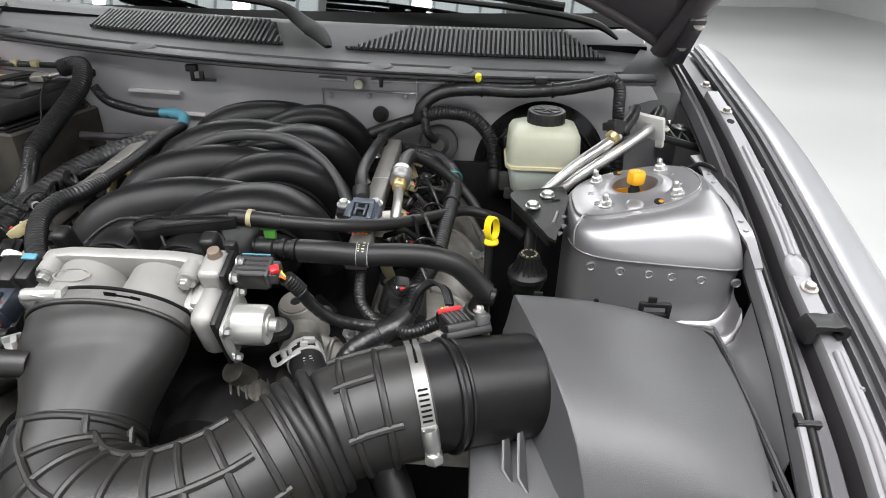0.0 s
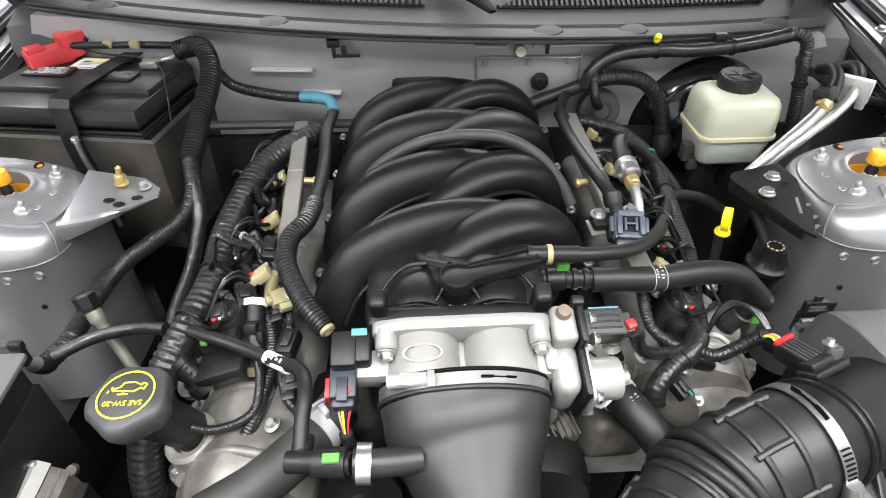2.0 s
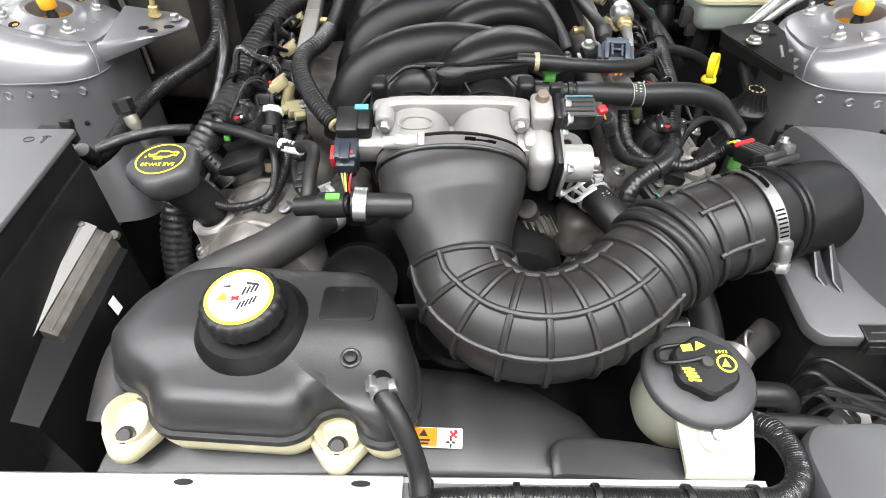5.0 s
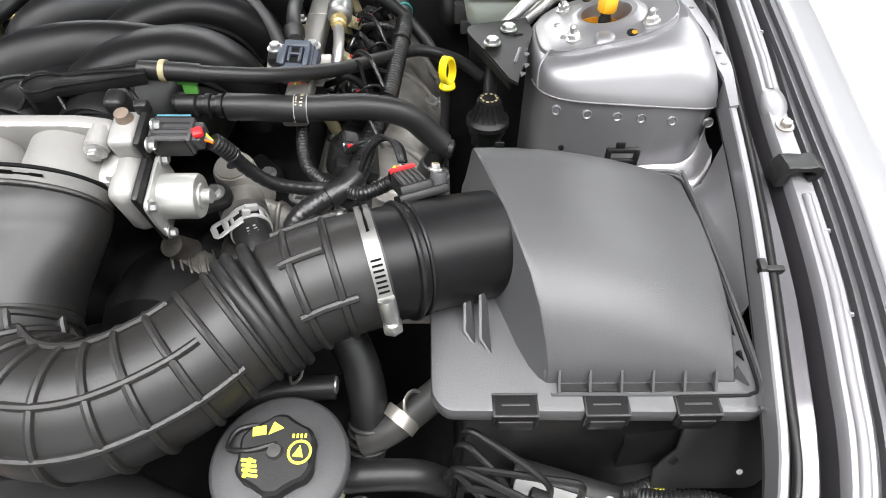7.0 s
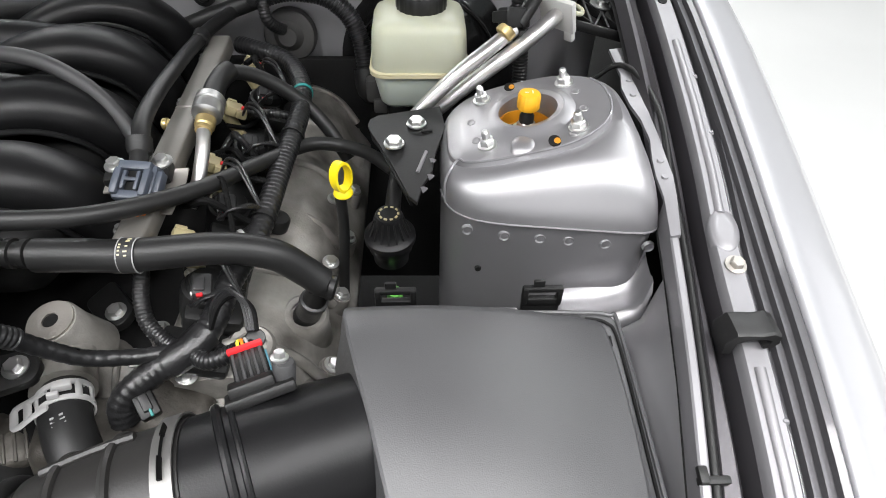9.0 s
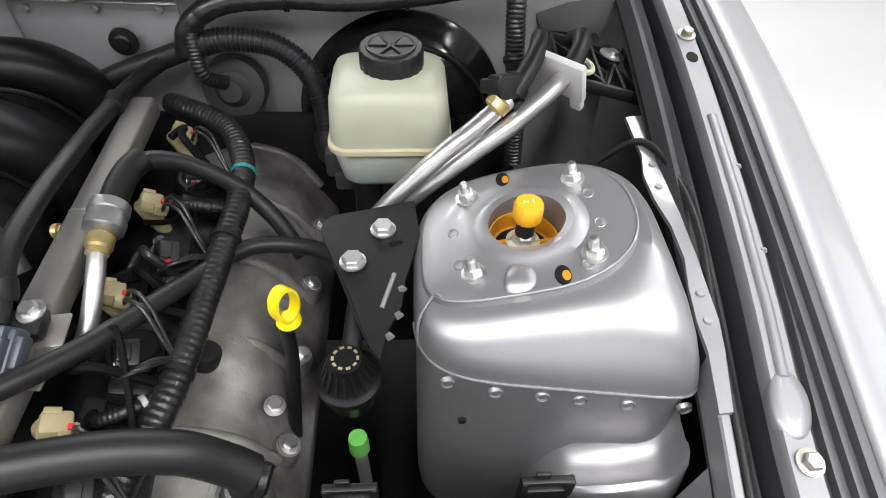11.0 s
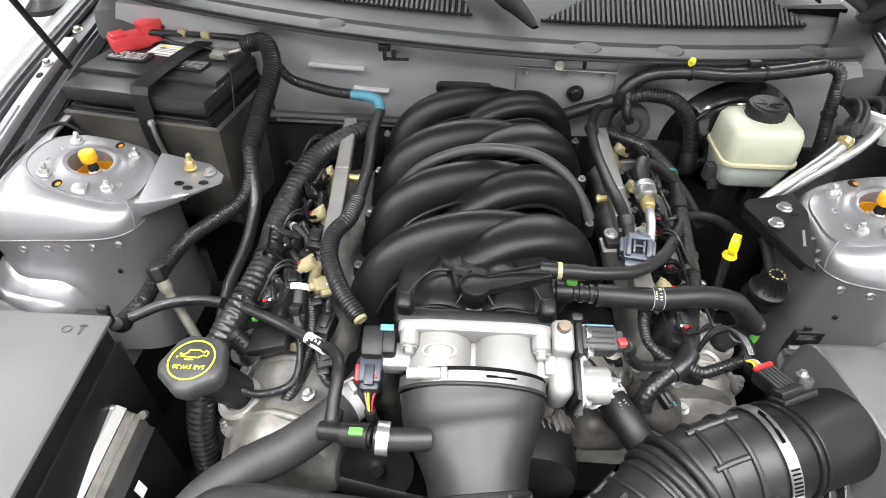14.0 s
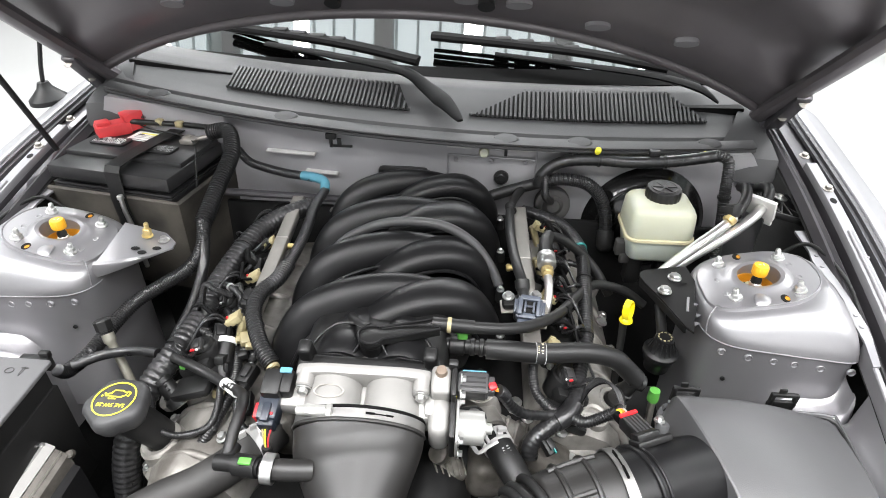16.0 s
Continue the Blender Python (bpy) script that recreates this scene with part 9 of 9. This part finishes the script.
hose("drain_hose", [(-0.492, 0.583, 0.815), (-0.456, 0.604, 0.82), (-0.41, 0.61, 0.826), (-0.37, 0.602, 0.832)], 0.0075, TAPE, "taped lead between fuse box and loom", "cable")
hose("fuse_lead", [(-0.52, 0.607, 0.786), (-0.505, 0.585, 0.80), (-0.497, 0.57, 0.815), (-0.494, 0.56, 0.83)], 0.009, LOOM, "ribbed cable into the fuse box", "cable", (0.0042, 0.05), 12)

# ties and clamps on the larger looms
def tie(ob, at, d, r, w=0.004, material=BLACK, label=""):
    part("cable_tie", lathe_ring([(r, -w / 2), (r + 0.0014, -w / 2), (r + 0.0014, w / 2), (r, w / 2)], at, d, 20), material, ob, label)


for at, d in (((0.261, 0.815, 0.853), (-0.1, -1, -0.1)), ((0.249, 0.69, 0.8395), (-0.1, -1, -0.1))):
    tie(rl, at, d, 0.0116)
for at, d in (((0.30, 1.038, 0.969), (1, 0, 0)), ((0.42, 1.038, 0.971), (1, 0, 0.1))):
    tie(bl1, at, d, 0.012)
tie(bl2, (0.531, 1.005, 0.92), (0.05, -0.1, -1), 0.0108)
for at, d in (((-0.315, 0.815, 0.878), (-0.1, -1, -0.1)), ((-0.327, 0.671, 0.853), (0, -1, -0.1)), ((-0.338, 0.605, 0.842), (-0.2, -1, -0.2))):
    tie(har, at, d, 0.0182)

for x in (0.01, 0.075, 0.15, 0.205):
    tie(loom, (x, 0.1815, 0.7405), (1, 0, 0), 0.0125, 0.005)

# thin coil and injector wiring on both banks
rnd = random.Random(5)
for side, xa, xb, ya, yb, count in ((-1, -0.262, -0.335, 0.62, 0.95, 16), (1, 0.180, 0.250, 0.62, 0.97, 7)):
    for i in range(count):
        y = ya + (yb - ya) * rnd.random()
        x0, x1 = xa + side * rnd.uniform(0.0, 0.02), xb - side * rnd.uniform(0.0, 0.02)
        z0, z1 = rnd.uniform(0.845, 0.885), rnd.uniform(0.825, 0.86)
        mid = ((x0 + x1) / 2 + rnd.uniform(-0.012, 0.012), y + rnd.uniform(-0.03, 0.03), max(z0, z1) + rnd.uniform(-0.01, 0.02))
        hose("coil_lead", [(x0, y, z0), ((x0 + mid[0]) / 2, y + rnd.uniform(-0.015, 0.015), mid[2] - 0.004), mid, (x1, y + rnd.uniform(-0.05, 0.05), z1)], rnd.choice((0.0026, 0.0036, 0.0046)), rnd.choice((TAPE, WIPER, BLACK, WIPER)), "thin black coil wiring lead", "wire", None if i % 3 else (0.0032, 0.06), 8, "coil leads")
for x, y, z, rz in ((-0.285, 0.635, 0.845, 20), (-0.30, 0.60, 0.83, 60), (-0.265, 0.70, 0.86, 0), ):
    cn = solo("loom_plug", join(box((x, y, z), (0.024, 0.034, 0.02), 0.004, (15, 10, rz)), box((x, y, z + 0.008), (0.014, 0.02, 0.012), 0.003, (15, 10, rz))), BLACK, "black loom plug among the wiring", "connector", (x, y, z - 0.01), "loom plugs")
tan = solo("tan_plug", join(box((-0.245, 0.630, 0.846), (0.022, 0.020, 0.014), 0.002, (20, 10, 30)), box((-0.252, 0.638, 0.851), (0.012, 0.010, 0.010), 0.002, (20, 10, 30)), box((-0.238, 0.620, 0.842), (0.014, 0.010, 0.010), 0.002, (20, 10, 30)), box((-0.256, 0.624, 0.848), (0.008, 0.010, 0.009), 0.002, (20, 10, 30))), CREAM, "tan connector beside the fuel rail", "connector", (-0.245, 0.63, 0.838))
shared("screw", SMALLBOLT, axis_matrix((-0.232, 0.628, 0.853), (0, -0.2, 1)), tan)
vv = solo("vent_valve", join(tube([(-0.273, 0.622, 0.842), (-0.271, 0.600, 0.829), (-0.269, 0.575, 0.812)], 0.0115, 16, 5), box((-0.271, 0.598, 0.836), (0.014, 0.030, 0.012), 0.002, (-28, 0, 0)), box((-0.2625, 0.594, 0.826), (0.008, 0.026, 0.014), 0.002, (-28, 0, 0))), BLACK, "black valve with white collar above the cover", "valve", (-0.273, 0.62, 0.82))
part("collar", lathe_ring([(0.0105, -0.004), (0.0140, -0.004), (0.0140, 0.004), (0.0105, 0.004)], (-0.273, 0.625, 0.8435), (0, 0.86, 0.5), 8), WPRINT, vv, "white plastic collar")
part("tail", join(box((-0.266, 0.562, 0.804), (0.018, 0.016, 0.012), 0.002, (-28, 0, 0))), CREAM, vv)
for k, m_ in enumerate((YPRINT, WPRINT, BLACK)):
    part("wire", tube([(-0.268 + 0.003 * k, 0.560, 0.803), (-0.262 + 0.003 * k, 0.548, 0.806), (-0.259 + 0.002 * k, 0.530, 0.800), (-0.268, 0.505, 0.795)], 0.0012, 6, 5), m_, vv)

# short branch looms, plug tails and bolts low down among the wiring
for k, (pts, r) in enumerate((([(0.255, 0.70, 0.835), (0.235, 0.665, 0.842), (0.205, 0.655, 0.838), (0.190, 0.67, 0.82)], 0.0048), ([(0.262, 0.78, 0.842), (0.240, 0.765, 0.855), (0.215, 0.77, 0.850), (0.20, 0.79, 0.83)], 0.0048), ([(0.262, 0.86, 0.846), (0.240, 0.85, 0.86), (0.212, 0.855, 0.856), (0.198, 0.875, 0.84)], 0.0048), ([(-0.325, 0.73, 0.865), (-0.30, 0.715, 0.872), (-0.28, 0.70, 0.865), (-0.275, 0.68, 0.85)], 0.0048), ([(-0.32, 0.80, 0.878), (-0.295, 0.79, 0.884), (-0.28, 0.775, 0.872), (-0.277, 0.76, 0.855)], 0.0048), ([(-0.333, 0.64, 0.848), (-0.305, 0.63, 0.852), (-0.288, 0.61, 0.842), (-0.283, 0.585, 0.825)], 0.0055), ([(-0.345, 0.585, 0.835), (-0.325, 0.61, 0.826), (-0.31, 0.64, 0.815), (-0.312, 0.68, 0.80)], 0.005))):
    b_ = hose("branch_loom", pts, r, LOOM if k % 2 else TAPE, "short ribbed branch loom to a coil plug", "cable loom", (0.0034, 0.06), 10, "branch looms")
    e_ = V(pts[-1])
    part("plug", box(tuple(e_), (0.016, 0.022, 0.014), 0.003, (10, 15, 30 * (k % 4))), BLACK, b_)
    part("tie", lathe_ring([(r * 1.05, -0.002), (r * 1.3, -0.002), (r * 1.3, 0.002), (r * 1.05, 0.002)], pts[1], tuple(V(pts[2]) - V(pts[0])), 14), GPRINT if k % 3 == 0 else BLACK, b_)

# leads and plugs lying on the front of the covers
for pts, r, m_ in (([(-0.29, 0.655, 0.835), (-0.262, 0.62, 0.826), (-0.25, 0.57, 0.812), (-0.255, 0.52, 0.80), (-0.27, 0.49, 0.78)], 0.0075, LOOM), ([(-0.245, 0.66, 0.84), (-0.235, 0.61, 0.822), (-0.238, 0.56, 0.812), (-0.225, 0.52, 0.80), (-0.20, 0.51, 0.78)], 0.0050, TAPE), ([(-0.30, 0.69, 0.845), (-0.275, 0.66, 0.845), (-0.255, 0.655, 0.838), (-0.245, 0.68, 0.83)], 0.0060, TAPE), ([(-0.26, 0.76, 0.86), (-0.268, 0.71, 0.85), (-0.262, 0.67, 0.838), (-0.272, 0.63, 0.83)], 0.0065, TAPE)):
    b_ = hose("cover_lead", pts, r, m_, "black lead lying on the valve cover", "cable", (0.0036, 0.05), 10, "cover leads")
    part("tie", lathe_ring([(r * 1.05, -0.002), (r * 1.3, -0.002), (r * 1.3, 0.002), (r * 1.05, 0.002)], pts[1], tuple(V(pts[2]) - V(pts[0])), 14), BLACK, b_)
for x, y, z, rz in ((-0.250, 0.635, 0.830, 20), (-0.233, 0.585, 0.818, -15), (-0.262, 0.690, 0.845, 40), (-0.225, 0.545, 0.805, 10)):
    cn = thing("cover_plug", (x, y, z - 0.01), "black plug clipped to the valve cover", "connector", "cover plugs")
    part("shell", box((x, y, z), (0.022, 0.032, 0.018), 0.004, (12, -8, rz)), BLACK, cn)
    part("latch", box((x, y - 0.002, z + 0.010), (0.010, 0.018, 0.005), 0.0015, (12, -8, rz)), TANKP, cn)
    part("boot", box((x, y - 0.020, z - 0.003), (0.015, 0.012, 0.013), 0.003, (12, -8, rz)), RUBBER, cn)
